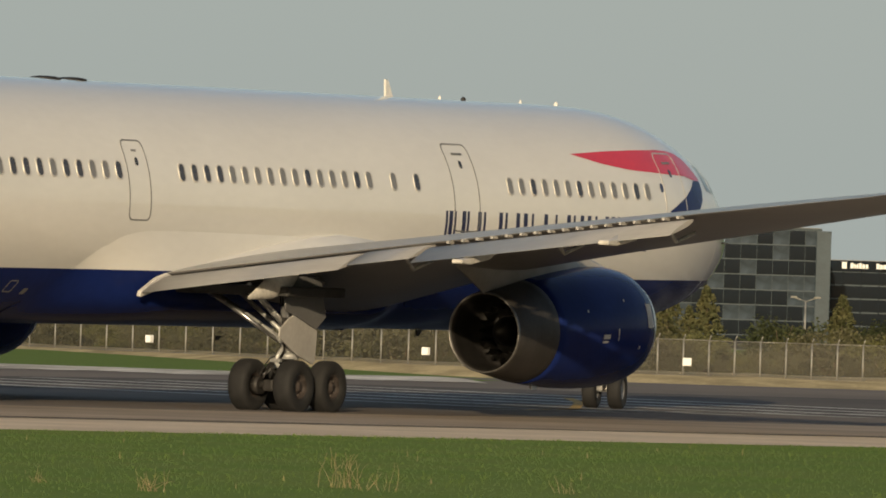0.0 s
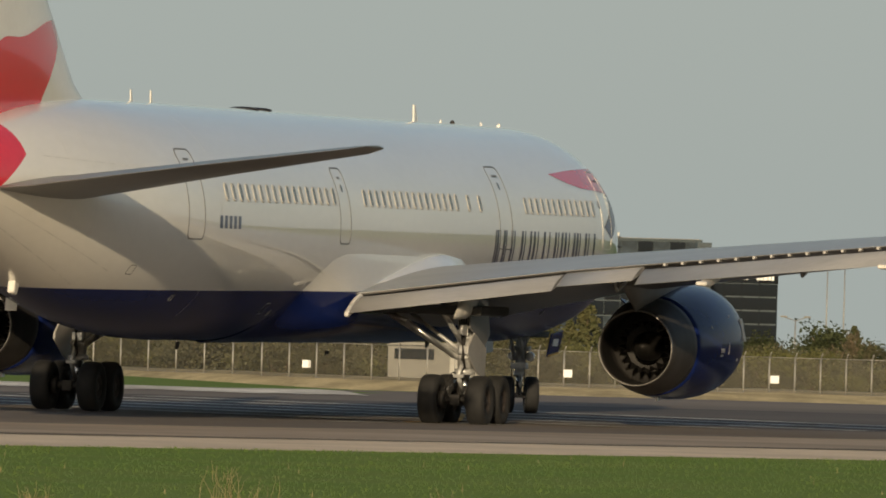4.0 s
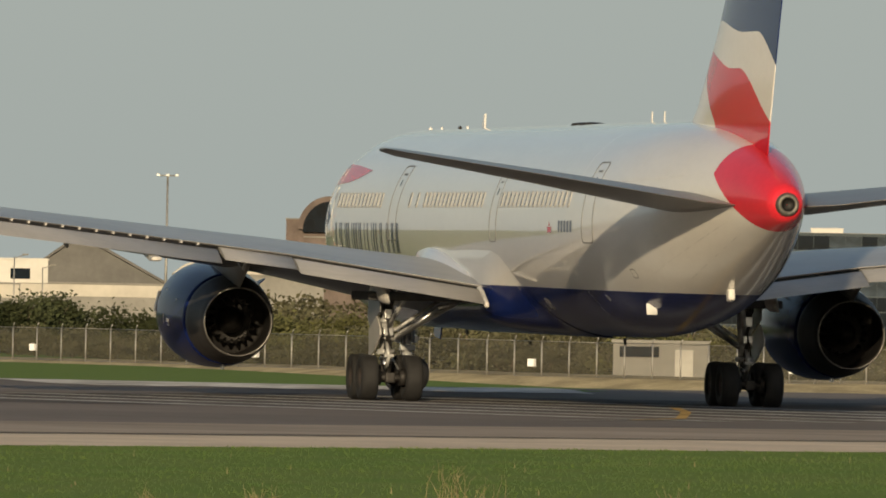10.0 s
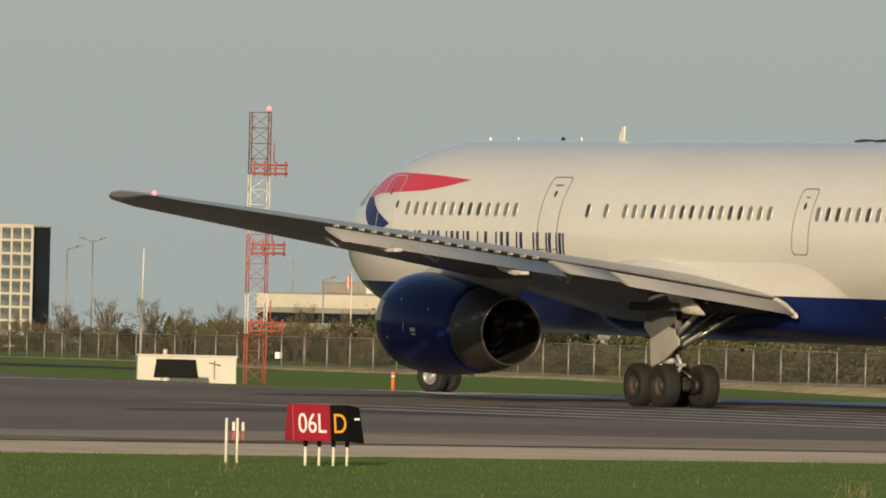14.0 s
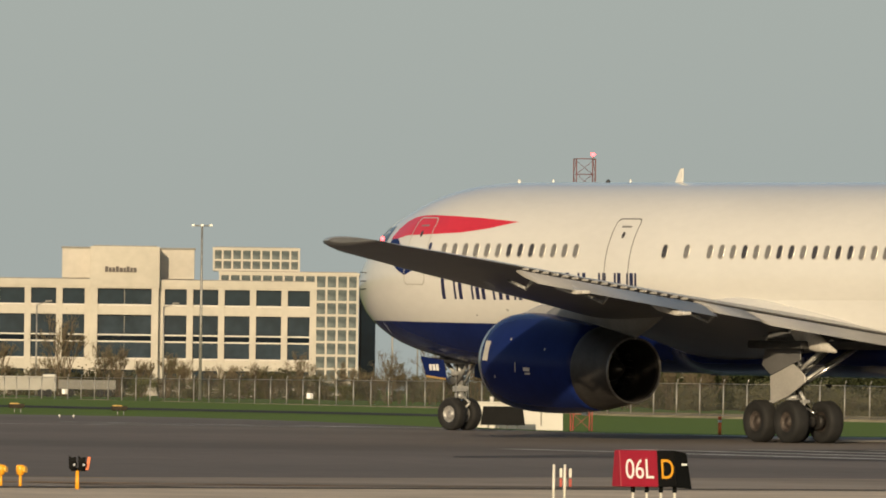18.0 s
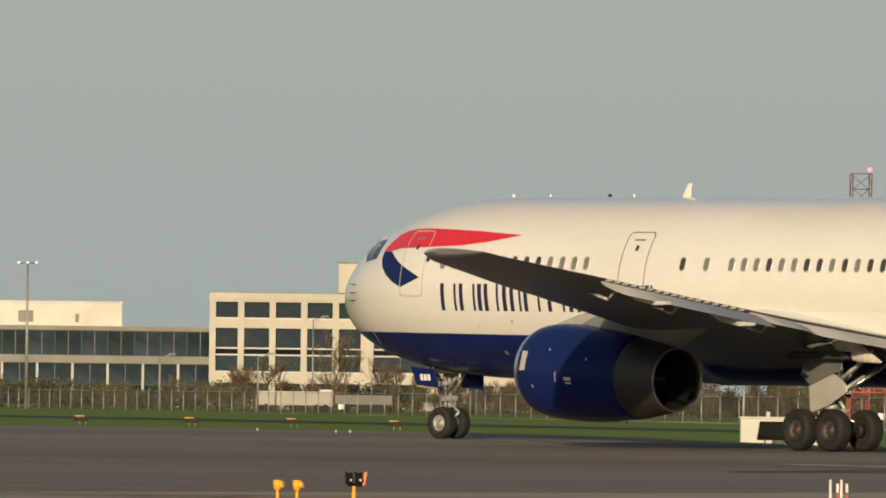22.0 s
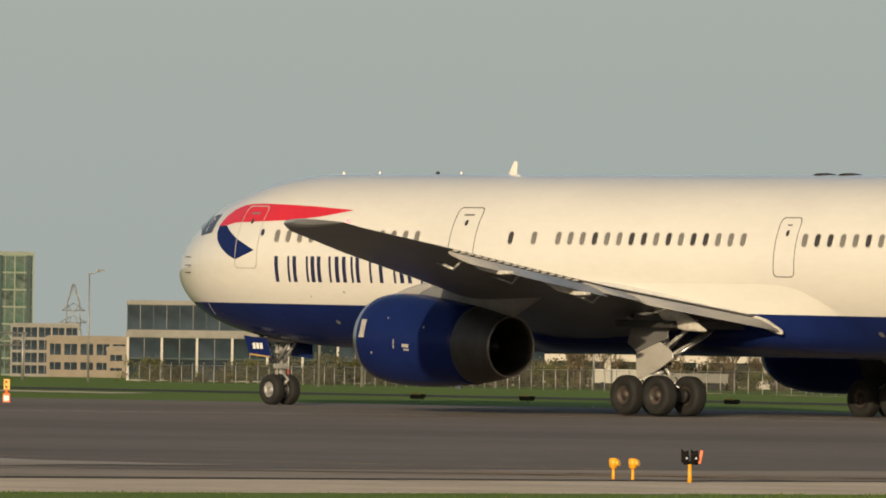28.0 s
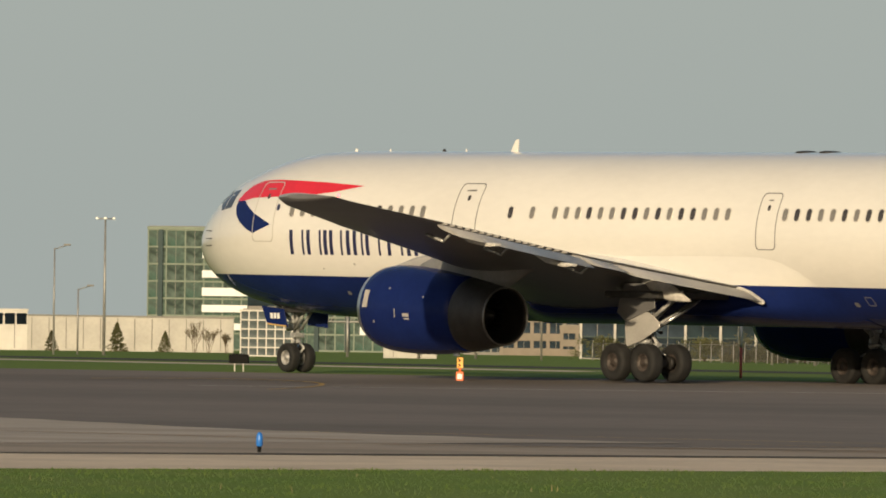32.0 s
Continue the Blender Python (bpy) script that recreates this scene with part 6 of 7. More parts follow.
def tree(kind, seed, tall, label, category="tree"):
    rnd = random.Random(seed)
    t = thing(kind, pose(0, 0, 0), label, category)
    bm = bmesh.new()
    spots = []
    if kind == "conifer":
        rod(bm, (0, 0, 0), (0, 0, tall * 0.97), tall * 0.025, 0.02, 7)
        for k in range(26):
            z = tall * (0.10 + 0.88 * k / 26)
            reach = tall * 0.39 * (1 - (k / 26)) ** 0.85 + 0.08
            for j in range(9):
                a_ = rnd.uniform(0, 6.28)
                q = rnd.uniform(0.35, 1.0) * reach
                spots.append(((q * math.cos(a_), q * math.sin(a_), z - q * 0.25), (reach * 0.10, reach * 0.10, tall * 0.018)))
        me = leaves(rnd, spots, tall * 0.028, 2600)
        mat = CONIFER
    elif kind == "bush":
        for k in range(6):
            a_ = rnd.uniform(0, 6.28)
            rod(bm, (0, 0, 0), (0.4 * tall * math.cos(a_), 0.4 * tall * math.sin(a_), tall * rnd.uniform(0.5, 0.8)), 0.05, 0.015, 5)
        for k in range(22):
            spots.append(((rnd.gauss(0, tall * 0.42), rnd.gauss(0, tall * 0.35), tall * rnd.uniform(0.08, 0.84)), (tall * 0.16, tall * 0.16, tall * 0.09)))
        me = leaves(rnd, spots, tall * 0.042, 3000)
        mat = EVERGREEN if seed == 20 else OLIVE if seed % 3 else YOUNG
    else:
        def limb(p, d, ln, r, depth):
            q = p + d * ln
            rod(bm, p, q, max(r, 0.020), max(r * 0.6, 0.015), 4)
            if depth <= 2:
                spots.append((tuple(p + d * ln * 0.6), (ln * 0.3, ln * 0.3, ln * 0.3)))
            if depth == 0:
                spots.append((tuple(q), (ln * 0.35, ln * 0.35, ln * 0.35)))
                return
            for _ in range(rnd.choice((2, 3, 3))):
                e = (d + Vector((rnd.gauss(0, 0.34), rnd.gauss(0, 0.34), rnd.gauss(0.25, 0.2)))).normalized()
                limb(p + d * ln * rnd.uniform(0.6, 1.0), e, ln * rnd.uniform(0.55, 0.8), r * 0.6, depth - 1)
        for _ in range(5):
                limb(Vector((rnd.gauss(0, tall * 0.05), rnd.gauss(0, tall * 0.05), 0)), Vector((rnd.gauss(0, 0.16), rnd.gauss(0, 0.16), 1)).normalized(), tall * rnd.uniform(0.24, 0.36), tall * 0.008, 4)
        me = leaves(rnd, spots, tall * 0.008, 1700)
        mat = BUD
    part("trunk" if kind != "bush" else "stems", bm, BARK, t)
    me.materials.append(mat)
    c = again("crown", me, t, pose(0, 0, 0))
    return t


def grow(kind, protos, spots, group):
    """Plant the first of each kind and copy it to the other places: (bearing, distance, scale)."""
    rnd = random.Random(len(group))
    for k, (b_, d_, s_) in enumerate(spots):
        p = protos[k % len(protos)]
        m = afar(b_, d_)
        m.translation.z = level(m.translation.x, m.translation.y) - 0.05
        m = m @ Matrix.Rotation(rnd.uniform(0, 6.28), 4, "Z") @ Matrix.Scale(s_, 4)
        if k < len(protos):
            p.matrix_basis = m
            tagged(p, group=group)
        else:
            copy_thing(p, m)


grow("conifer", [tree("conifer", 3, 10.0, "dark green conifer behind the fence"), tree("conifer", 8, 9.0, "dark olive conifer behind the fence")],
     [(4.42, 1400, 0.86), (4.60, 1350, 0.92), (5.22, 1350, 0.90), (4.30, 1420, 0.72), (4.52, 1450, 0.70), (4.10, 1350, 0.66), (3.62, 1350, 0.6), (0.55, 1300, 0.52), (0.72, 1320, 0.56), (-6.58, 1850, 0.40), (-6.80, 1850, 0.52), (-7.10, 1850, 0.38), (-0.20, 1300, 0.52), (0.98, 1300, 0.56), (2.05, 1250, 0.55),
      (5.66, 1500, 0.62), (5.82, 1480, 0.70), (2.62, 1250, 0.5), (3.3, 1300, 0.6), (2.9, 1300, 0.55)], "conifers behind the fence")
hedge = []
rnd_ = random.Random(11)
for k in range(36):
    hedge.append((6.2 - 0.052 * k, 1090 + rnd_.uniform(-50, 60), rnd_.choice((0.6, 0.7, 0.8, 0.95, 1.3))))
for k in range(26):
    hedge.append((4.3 - 0.055 * k, 1080 + rnd_.uniform(-50, 60), rnd_.uniform(0.9, 1.6)))
for k in range(56):
    hedge.append((2.9 - 0.062 * k, 1120 + rnd_.uniform(-30, 60) + 8 * max(0, k - 20), rnd_.choice((0.7, 0.8, 0.9, 1.05, 1.35))))
for k in range(18):
    hedge.append((2.12 + 0.07 * k, 1215 + rnd_.uniform(-20, 30), rnd_.uniform(1.5, 2.2)))
for k in range(36):
    hedge.append((-0.55 - 0.115 * k, 1420 + 6 * k + rnd_.uniform(-30, 40), rnd_.uniform(0.65, 1.25)))
grow("bush", [tree("bush", 1, 2.6, "dense olive hedge bush behind the fence", "bush"), tree("bush", 4, 2.4, "ragged olive bush behind the fence", "bush"), tree("bush", 5, 2.8, "broad olive bush behind the fence", "bush"), tree("bush", 6, 2.2, "pale young-leaved bush behind the fence", "bush")], hedge, "bushes behind the fence")
grow("bush", [tree("bush", 20, 3.2, "broad dark evergreen shrub behind the fence", "shrub")],
     [(0.62, 1280, 1.3), (0.68, 1290, 1.1), (0.84, 1270, 1.2), (0.89, 1265, 1.35), (0.94, 1265, 1.45), (0.99, 1270, 1.5), (1.04, 1275, 1.55), (1.09, 1270, 1.55), (1.14, 1275, 1.45), (1.19, 1285, 1.2), (1.42, 1290, 1.2), (1.47, 1290, 1.0), (1.60, 1280, 1.2), (1.66, 1280, 1.1), (1.92, 1270, 1.2), (1.98, 1275, 1.0),
      (5.64, 1400, 0.8), (5.72, 1410, 1.5), (5.80, 1400, 0.9), (5.87, 1410, 1.0), (5.42, 1400, 1.2), (5.35, 1390, 1.0), (4.95, 1390, 1.2)], "evergreen shrubs behind the fence")
bare = [(5.82, 1250, 0.9), (5.70, 1250, 0.8), (3.25, 1300, 0.8), (-1.1, 1480, 1.0), (-1.3, 1480, 1.15), (-1.62, 1480, 1.2), (-2.0, 1500, 1.15), (-2.2, 1500, 1.25), (-2.42, 1500, 1.1), (-2.62, 1500, 0.9), (-1.45, 1490, 1.1), (-1.82, 1490, 1.3),
        (-0.9, 1450, 0.8), (-3.12, 1560, 0.6), (-3.25, 1560, 0.65), (-2.95, 1560, 0.75), (-6.38, 1800, 0.95), (-6.30, 1800, 0.85), (-6.44, 1800, 0.8), (2.3, 1250, 0.9), (2.2, 1260, 0.85), (1.2, 1300, 0.8), (-2.51, 1485, 1.75), (-2.64, 1490, 1.6), (-2.19, 1490, 1.7), (-1.92, 1485, 1.6), (-1.70, 1490, 1.5)]
for k in range(26):
    bare.append((0.80 - 0.062 * k + rnd_.uniform(-0.02, 0.02), 1240 + rnd_.uniform(-40, 60), rnd_.uniform(0.75, 1.1)))
for k in range(30):
    bare.append((-0.45 - 0.042 * k + rnd_.uniform(-0.02, 0.02), 1455 + rnd_.uniform(-20, 40), rnd_.uniform(0.5, 0.85)))
for k in range(12):
    bare.append((-1.75 - 0.14 * k + rnd_.uniform(-0.04, 0.04), 1470 + rnd_.uniform(-20, 40), rnd_.uniform(0.5, 0.8)))
grow("bare_tree", [tree("bare_tree", 2, 7.0, "bare brown tree just coming into bud"), tree("bare_tree", 7, 6.2, "thin bare brown tree just in bud"), tree("bare_tree", 12, 6.6, "bushy bare brown tree just in bud")], bare, "bare trees behind the fence")
# parked lorry behind the fence
lorry = thing("lorry", afar(-2.07, 1440), "white parked lorry behind the fence", "lorry")
bm = bmesh.new()
box(bm, -3.2, 3.4, 0, 2.2, 0.9, 2.0, 0.08)
part("trailer", bm, GREYWALL, lorry)
bm = bmesh.new()
box(bm, -5.0, -3.4, 0, 2.2, 0.6, 2.6, 0.25)
part("cab", bm, PANELWHITE, lorry)
bm = bmesh.new()
box(bm, -5.03, -4.3, -0.03, 0.02, 1.6, 2.3, 0.05)
part("cab_window", bm, NAVYGLASS, lorry)
for x in (-4.4, -1.8, 1.6, 2.6):
    bm = bmesh.new()
    rod(bm, (x, -0.05, 0.48), (x, 0.3, 0.48), 0.48, seg=16)
    part("wheel", bm, TYRE, lorry)


for b_, d_, w_ in ((-2.38, 1430, 4.2),):
    tr = thing("box_trailer", afar(b_, d_), "pale grey parked box trailer behind the fence", "trailer", "trailers behind the fence")
    bm = bmesh.new()
    box(bm, -w_, w_, 0, 2.3, 0.75, 2.35, 0.06)
    part("body", bm, MULLION, tr)
    for x in (-w_ + 1.0, w_ - 1.6, w_ - 0.7):
        bm = bmesh.new()
        rod(bm, (x, -0.05, 0.45), (x, 0.3, 0.45), 0.45, seg=14)
        part("wheel", bm, TYRE, tr)


# ---- beside the runway ----
def text_mesh(text, size, mat, thick=0.006):
    cu = bpy.data.curves.new("lettering", "FONT")
    cu.body, cu.size, cu.extrude, cu.align_x = text, size, thick, "CENTER"
    ob = bpy.data.objects.new("lettering", cu)
    me = bpy.data.meshes.new_from_object(ob)
    bpy.data.objects.remove(ob)
    me.materials.clear()
    me.materials.append(mat)
    return me


def runway_sign():
    """The red and black holding sign: a wedge-shaped box on four legs."""
    s = thing("runway_sign", on_ground(1.95, 222.4, 29), "red and black runway sign on four white legs", "sign")
    def wedge(bm, x0, x1):
        prof = [(-0.17, 0.44), (0.17, 0.44), (0.09, 1.09), (-0.09, 1.09)]
        rings = [[(x, y, z) for y, z in prof] for x in (x0, x1)]
        loft(bm, rings)
        bmesh.ops.recalc_face_normals(bm, faces=bm.faces[:])
        for f in bm.faces:
            f.smooth = False
        bmesh.ops.bevel(bm, geom=bm.edges[:], offset=0.012, segments=1, affect="EDGES")
    for x0, x1, mat, lab in ((-0.64, 0.13, SIGNRED, "red sign face"), (0.132, 0.50, SIGNBLACK, "black sign face")):
        bm = bmesh.new()
        wedge(bm, x0, x1)
        part("panel", bm, mat, s, lab)
    tilt = math.degrees(math.atan2(0.08, 0.65))
    for text, x, size, mat in (("06L", -0.25, 0.50, PALETEXT), ("D", 0.315, 0.50, LAMPYELLOW)):
        ob = again("lettering", text_mesh(text, size, mat), s, Matrix.Translation((x, -0.155, 0.59)) @ Matrix.Rotation(radians(90 - tilt), 4, "X") @ Matrix.Diagonal((0.78, 1, 1, 1)))
    for x in (-0.30, -0.02, 0.27, 0.55):
        bm = bmesh.new()
        rod(bm, (x, 0, -0.06), (x, 0, 0.36), 0.026, seg=9)
        part("leg", bm, MASTWHITE, s)
        bm = bmesh.new()
        rod(bm, (x, 0, 0.34), (x, 0, 0.46), 0.040, seg=9)
        part("collar", bm, SIGNBLACK, s)
    # tapering end housing
    bm = bmesh.new()
    loft(bm, [[(0.503, y, z) for y, z in ((-0.17, 0.44), (0.17, 0.44), (0.09, 1.09), (-0.09, 1.09))], [(0.86 if z < 0.7 else 0.76, y * 0.4, z - (0.03 if z < 0.7 else 0.05)) for y, z in ((-0.17, 0.44), (0.17, 0.44), (0.09, 1.09), (-0.09, 1.09))]])
    bmesh.ops.recalc_face_normals(bm, faces=bm.faces[:])
    for f in bm.faces:
        f.smooth = False
    part("end_housing", bm, SIGNBLACK, s, "black tapering end housing")
    bm = bmesh.new()
    box(bm, 0.62, 0.72, -0.135, -0.105, 0.82, 0.86, 0.004)
    part("plate", bm, PALETEXT, s)


runway_sign()
marker = thing("post_marker", on_ground(0.38, 223.6, 12), "pair of white posts with red and white bands", "marker post")
for x in (-0.1, 0.1):
    bm = bmesh.new()
    rod(bm, (x, 0, -0.05), (x, 0, 0.80), 0.026, seg=9)
    part("post", bm, MASTWHITE, marker)
for k in range(6):
    bm = bmesh.new()
    x = 0.02 + 0.085 * (k % 3)
    box(bm, x, x + 0.05, 0.06, 0.09, 0.40 + 0.17 * (k // 3), 0.55 + 0.18 * (k // 3), 0.006)
    part("band", bm, REDPAINT if k % 2 == 0 else MASTWHITE, marker)


AMBER = material("amber_lens", (0.90, 0.46, 0.05), 0.2, vary=0.05)


def elevated_light(at, label, group):
    m = thing("taxi_light", at, label, "taxi light", group)
    bm = bmesh.new()
    rod(bm, (0, 0, -0.04), (0, 0, 0.24), 0.035, 0.03, 10)
    part("stem", bm, LAMPYELLOW, m)
    bm = bmesh.new()
    spin(bm, [(0.22, 0.035), (0.25, 0.075), (0.34, 0.09), (0.42, 0.085), (0.43, 0.02)], 14, "z")
    part("housing", bm, LAMPYELLOW, m, smooth=True)
    bm = bmesh.new()
    rod(bm, (0.05, -0.03, 0.33), (0.115, -0.055, 0.34), 0.05, 0.065, 12)
    part("lens", bm, AMBER, m, "amber lens")
    return m


elevated_light(on_ground(-10.34, 241.3), "yellow elevated light on a short stem", "yellow lights by the runway")
elevated_light(on_ground(-9.96, 241.2), "yellow elevated light on a short stem", "yellow lights by the runway")
LENSGREY = material("pale_lens_glass", (0.42, 0.43, 0.47), 0.15, vary=0.1, scale=8)
guard = thing("guard_light", on_ground(-8.78, 238.9), "black twin-lamp guard light on an orange stem", "guard light")
bm = bmesh.new()
rod(bm, (0, 0, -0.04), (0, 0, 0.36), 0.045, 0.035, 10)
part("stem", bm, LAMPYELLOW, guard)
bm = bmesh.new()
box(bm, -0.13, 0.17, 0.02, 0.07, 0.35, 0.42, 0.012)
part("crossbar", bm, SIGNBLACK, guard)
bm = bmesh.new()
box(bm, -0.03, 0.03, -0.05, 0.08, -0.13, 0.13, 0.012, turn=pose(0.205, 0, 0.50, 0, 10, 0))
part("side_plate", bm, ORANGE, guard)
for x in (-0.10, 0.08):
    bm = bmesh.new()
    prism(bm, [(-0.085, 0.14), (-0.02, 0.10), (0.06, 0.13), (0.085, -0.02), (0.05, -0.12), (-0.05, -0.12)], 0.05, pose(x, 0.03, 0.505, 0, 6, 0), bevel=0.008)
    hood = part("hood", bm, SIGNBLACK, guard)
    bm = bmesh.new()
    rod(bm, (x + 0.01, 0.0, 0.49), (x + 0.03, -0.13, 0.48), 0.062, 0.075, 14)
    part("visor", bm, SIGNBLACK, hood)
    bm = bmesh.new()
    rod(bm, (x + 0.045, -0.132, 0.475), (x + 0.046, -0.140, 0.475), 0.024, seg=14)
    part("lens", bm, LENSGREY, hood, "pale grey glass lens")
blue = thing("blue_taxi_light", on_ground(-25.14, 233.6), "blue taxiway edge light on a black base", "taxi light")
bm = bmesh.new()
rod(bm, (0, 0, -0.03), (0, 0, 0.14), 0.03, 0.045, 10)
part("base", bm, SIGNBLACK, blue)
bm = bmesh.new()
spin(bm, [(0.13, 0.05), (0.16, 0.065), (0.33, 0.06), (0.38, 0.04), (0.40, 0.005)], 14, "z")
part("globe", bm, LAMPBLUE, blue, smooth=True)


BOXBROWN = material("dusty_brown_box", (0.030, 0.023, 0.014), 0.7, vary=0.2, scale=6, spec=0.2)


def marker_box(x, y):
    m = thing("marker_box", beyond(x, y, 1.02, 4), "low dark box with a yellow top beside the runway", "marker", "markers beyond the runway")
    bm = bmesh.new()
    prism(bm, [(-0.25, 0.26), (-0.235, 0.13), (0.20, 0.13), (0.25, 0.20), (0.245, 0.275), (-0.22, 0.275)], 0.20, bevel=0.012)
    part("body", bm, BOXBROWN, m)
    bm = bmesh.new()
    box(bm, -0.215, 0.08, -0.105, 0.09, 0.255, 0.300, 0.012)
    part("top_edge", bm, YELLOW, m)
    for s in (-0.06, 0.13):
        bm = bmesh.new()
        rod(bm, (s, 0, -0.04), (s, 0, 0.14), 0.014, seg=7)
        part("leg", bm, GALV, m)


def edge_stub(x, y):
    m = thing("edge_stub", on_ground(x, y), "tiny pale edge light on a short stem", "edge light", "tiny pale lights at the far runway edge")
    bm = bmesh.new()
    rod(bm, (0, 0, -0.03), (0, 0, 0.06), 0.016, seg=7)
    part("stem", bm, GALV, m)
    bm = bmesh.new()
    spin(bm, [(0.055, 0.02), (0.07, 0.032), (0.11, 0.03), (0.13, 0.005)], 10, "z")
    part("globe", bm, PANELWHITE, m, smooth=True)


for x, y in ((-16.9, 379.6), (-14.4, 376.5), (-14.0, 377.2)):
    edge_stub(x, y)
for x, y in ((-22.73, 388), (-19.26, 386.5), (-16.15, 387.5), (-12.85, 384)):
    marker_box(x, y)
back = thing("sign_back", on_ground(-43.7, 399.6, -6), "black sign seen from behind on two pale legs", "sign")
bm = bmesh.new()
box(bm, -0.32, 0.32, -0.08, 0.08, 0.26, 0.55, 0.02)
part("panel", bm, SIGNBLACK, back)
for k in range(4):
    bm = bmesh.new()
    box(bm, -0.22 + 0.12 * k, -0.16 + 0.12 * k, -0.05, 0.05, 0.552, 0.585, 0.006)
    part("clamp", bm, SIGNBLACK, back)
for s in (-0.14, 0.14):
    bm = bmesh.new()
    rod(bm, (s, 0, -0.04), (s, 0, 0.28), 0.022, seg=7)
    part("leg", bm, MASTWHITE, back)
cone = thing("warning_sign", beyond(-35.7, 390.0, 0.97), "yellow arrow board on an orange and white base", "warning sign")
bm = bmesh.new()
box(bm, -0.12, 0.12, -0.10, 0.10, -0.02, 0.30, 0.03)
part("base", bm, ORANGE, cone)
bm = bmesh.new()
box(bm, -0.08, 0.08, -0.108, -0.098, 0.06, 0.22, 0.004)
part("label", bm, PALETEXT, cone)
bm = bmesh.new()
rod(bm, (0, 0, 0.30), (0.0, 0, 0.42), 0.05, seg=10)
part("neck", bm, ORANGE, cone)
bm = bmesh.new()
box(bm, -0.10, 0.10, -0.03, 0.03, 0.40, 0.74, 0.015)
part("arrow_board", bm, LAMPYELLOW, cone, "yellow arrow board")
for z in (0.46, 0.62):
    bm = bmesh.new()
    prism(bm, [(-0.09, z), (0.02, z + 0.07), (-0.09, z + 0.14), (-0.05, z + 0.07)], 0.01, Matrix.Translation((0.02, -0.036, -0.04)))
    part("chevron", bm, SIGNBLACK, cone)
stake = thing("marker_stake", beyond(5.02, 347.5, 1.053), "short orange marker stake with a pale band", "marker stake")
for z0, z1, m_ in ((-0.03, 0.36, ORANGE), (0.36, 0.42, PALETEXT), (0.42, 0.52, ORANGE)):
    bm = bmesh.new()
    rod(bm, (0, 0, z0), (0, 0, z1), 0.05, seg=10)
    part("band", bm, m_, stake)
pole = banded_pole(beyond(-26.5, 384.0, 1.047), 2.83, 0.045, 3, "red and white marker pole in the grass")
bm = bmesh.new()
rod(bm, (-0.1, 0, 2.72), (-0.1, 0, 2.95), 0.05, 0.07, 8), rod(bm, (0.1, 0, 2.72), (0.1, 0, 2.95), 0.05, 0.07, 8), rod(bm, (-0.1, 0, 2.74), (0.1, 0, 2.74), 0.03, seg=6)
part("lamp_pair", bm, REDPAINT, pole)
rodp = thing("whip_aerial", beyond(-2.06, 357.5, 1.107), "white whip aerial on a grey pole", "aerial")
bm = bmesh.new()
rod(bm, (0, 0, -0.05), (0.02, 0, 2.3), 0.045, 0.035, 8)
part("pole", bm, GALV, rodp)
bm = bmesh.new()
rod(bm, (0.02, 0, 2.3), (0.04, 0, 3.75), 0.028, 0.02, 8)
part("whip", bm, MASTWHITE, rodp)


FADEDRED = material("faded_mast_red", (0.20, 0.085, 0.075), 0.7, vary=0.15, spec=0.2)


def glide_mast():
    """Red and white lattice mast with three aerial frames."""
    t = thing("lattice_mast", beyond(1.2, 354, 1.107, 8), "red and white lattice mast with three aerial frames", "mast")
    w, tall = 0.27, 7.70
    bands = ((0.0, 1.45, REDPAINT), (1.45, 2.6, MASTWHITE), (2.6, 4.25, REDPAINT), (4.25, 5.95, MASTWHITE), (5.95, 7.70, FADEDRED))
    for z0, z1, mat in bands:
        bm = bmesh.new()
        n = max(2, round((z1 - z0) / 0.42))
        for sx, sy in ((-w, -w), (w, -w), (w, w), (-w, w)):
            rod(bm, (sx, sy, z0 - 0.02), (sx, sy, z1), 0.018, seg=6)
        for k in range(n):
            a_, b_ = z0 + (z1 - z0) * k / n, z0 + (z1 - z0) * (k + 1) / n
            for p, q in (((-w, -w), (w, -w)), ((w, -w), (w, w)), ((w, w), (-w, w)), ((-w, w), (-w, -w))):
                f = (p, q) if k % 2 else (q, p)
                rod(bm, (*f[0], a_), (*f[1], b_), 0.008, seg=5)
                rod(bm, (*p, b_), (*q, b_), 0.008, seg=5)
        part("lattice_section", bm, mat, t)
    for z in (1.65, 3.85, 6.1):
        bm = bmesh.new()
        for dz in (-0.12, 0.12):
            rod(bm, (-0.25, -0.4, z + dz), (0.75, -0.4, z + dz), 0.03, seg=6)
        for x in (-0.2, 0.1, 0.4, 0.7):
            rod(bm, (x, -0.4, z - 0.2), (x, -0.4, z + 0.22), 0.03, seg=6), rod(bm, (x, -0.42, z + 0.02), (x * 0.4, -w, z + 0.02), 0.02, seg=5)
        rod(bm, (0.35, -0.4, z + 0.2), (0.35, -0.4, z + 0.75), 0.02, seg=5)
        part("aerial_frame", bm, REDPAINT, t, "red aerial frame with dipole rods")
    bm = bmesh.new()
    rod(bm, (0.24, 0, tall), (0.24, 0, tall + 0.08), 0.02, seg=6)
    part("lamp_stem", bm, GALV, t)
    bm = bmesh.new()
    bmesh.ops.create_icosphere(bm, subdivisions=2, radius=0.06)
    part("obstruction_lamp", bm, LAMP_RED, t, "lit red obstruction lamp", at=pose(0.24, 0, tall + 0.12))


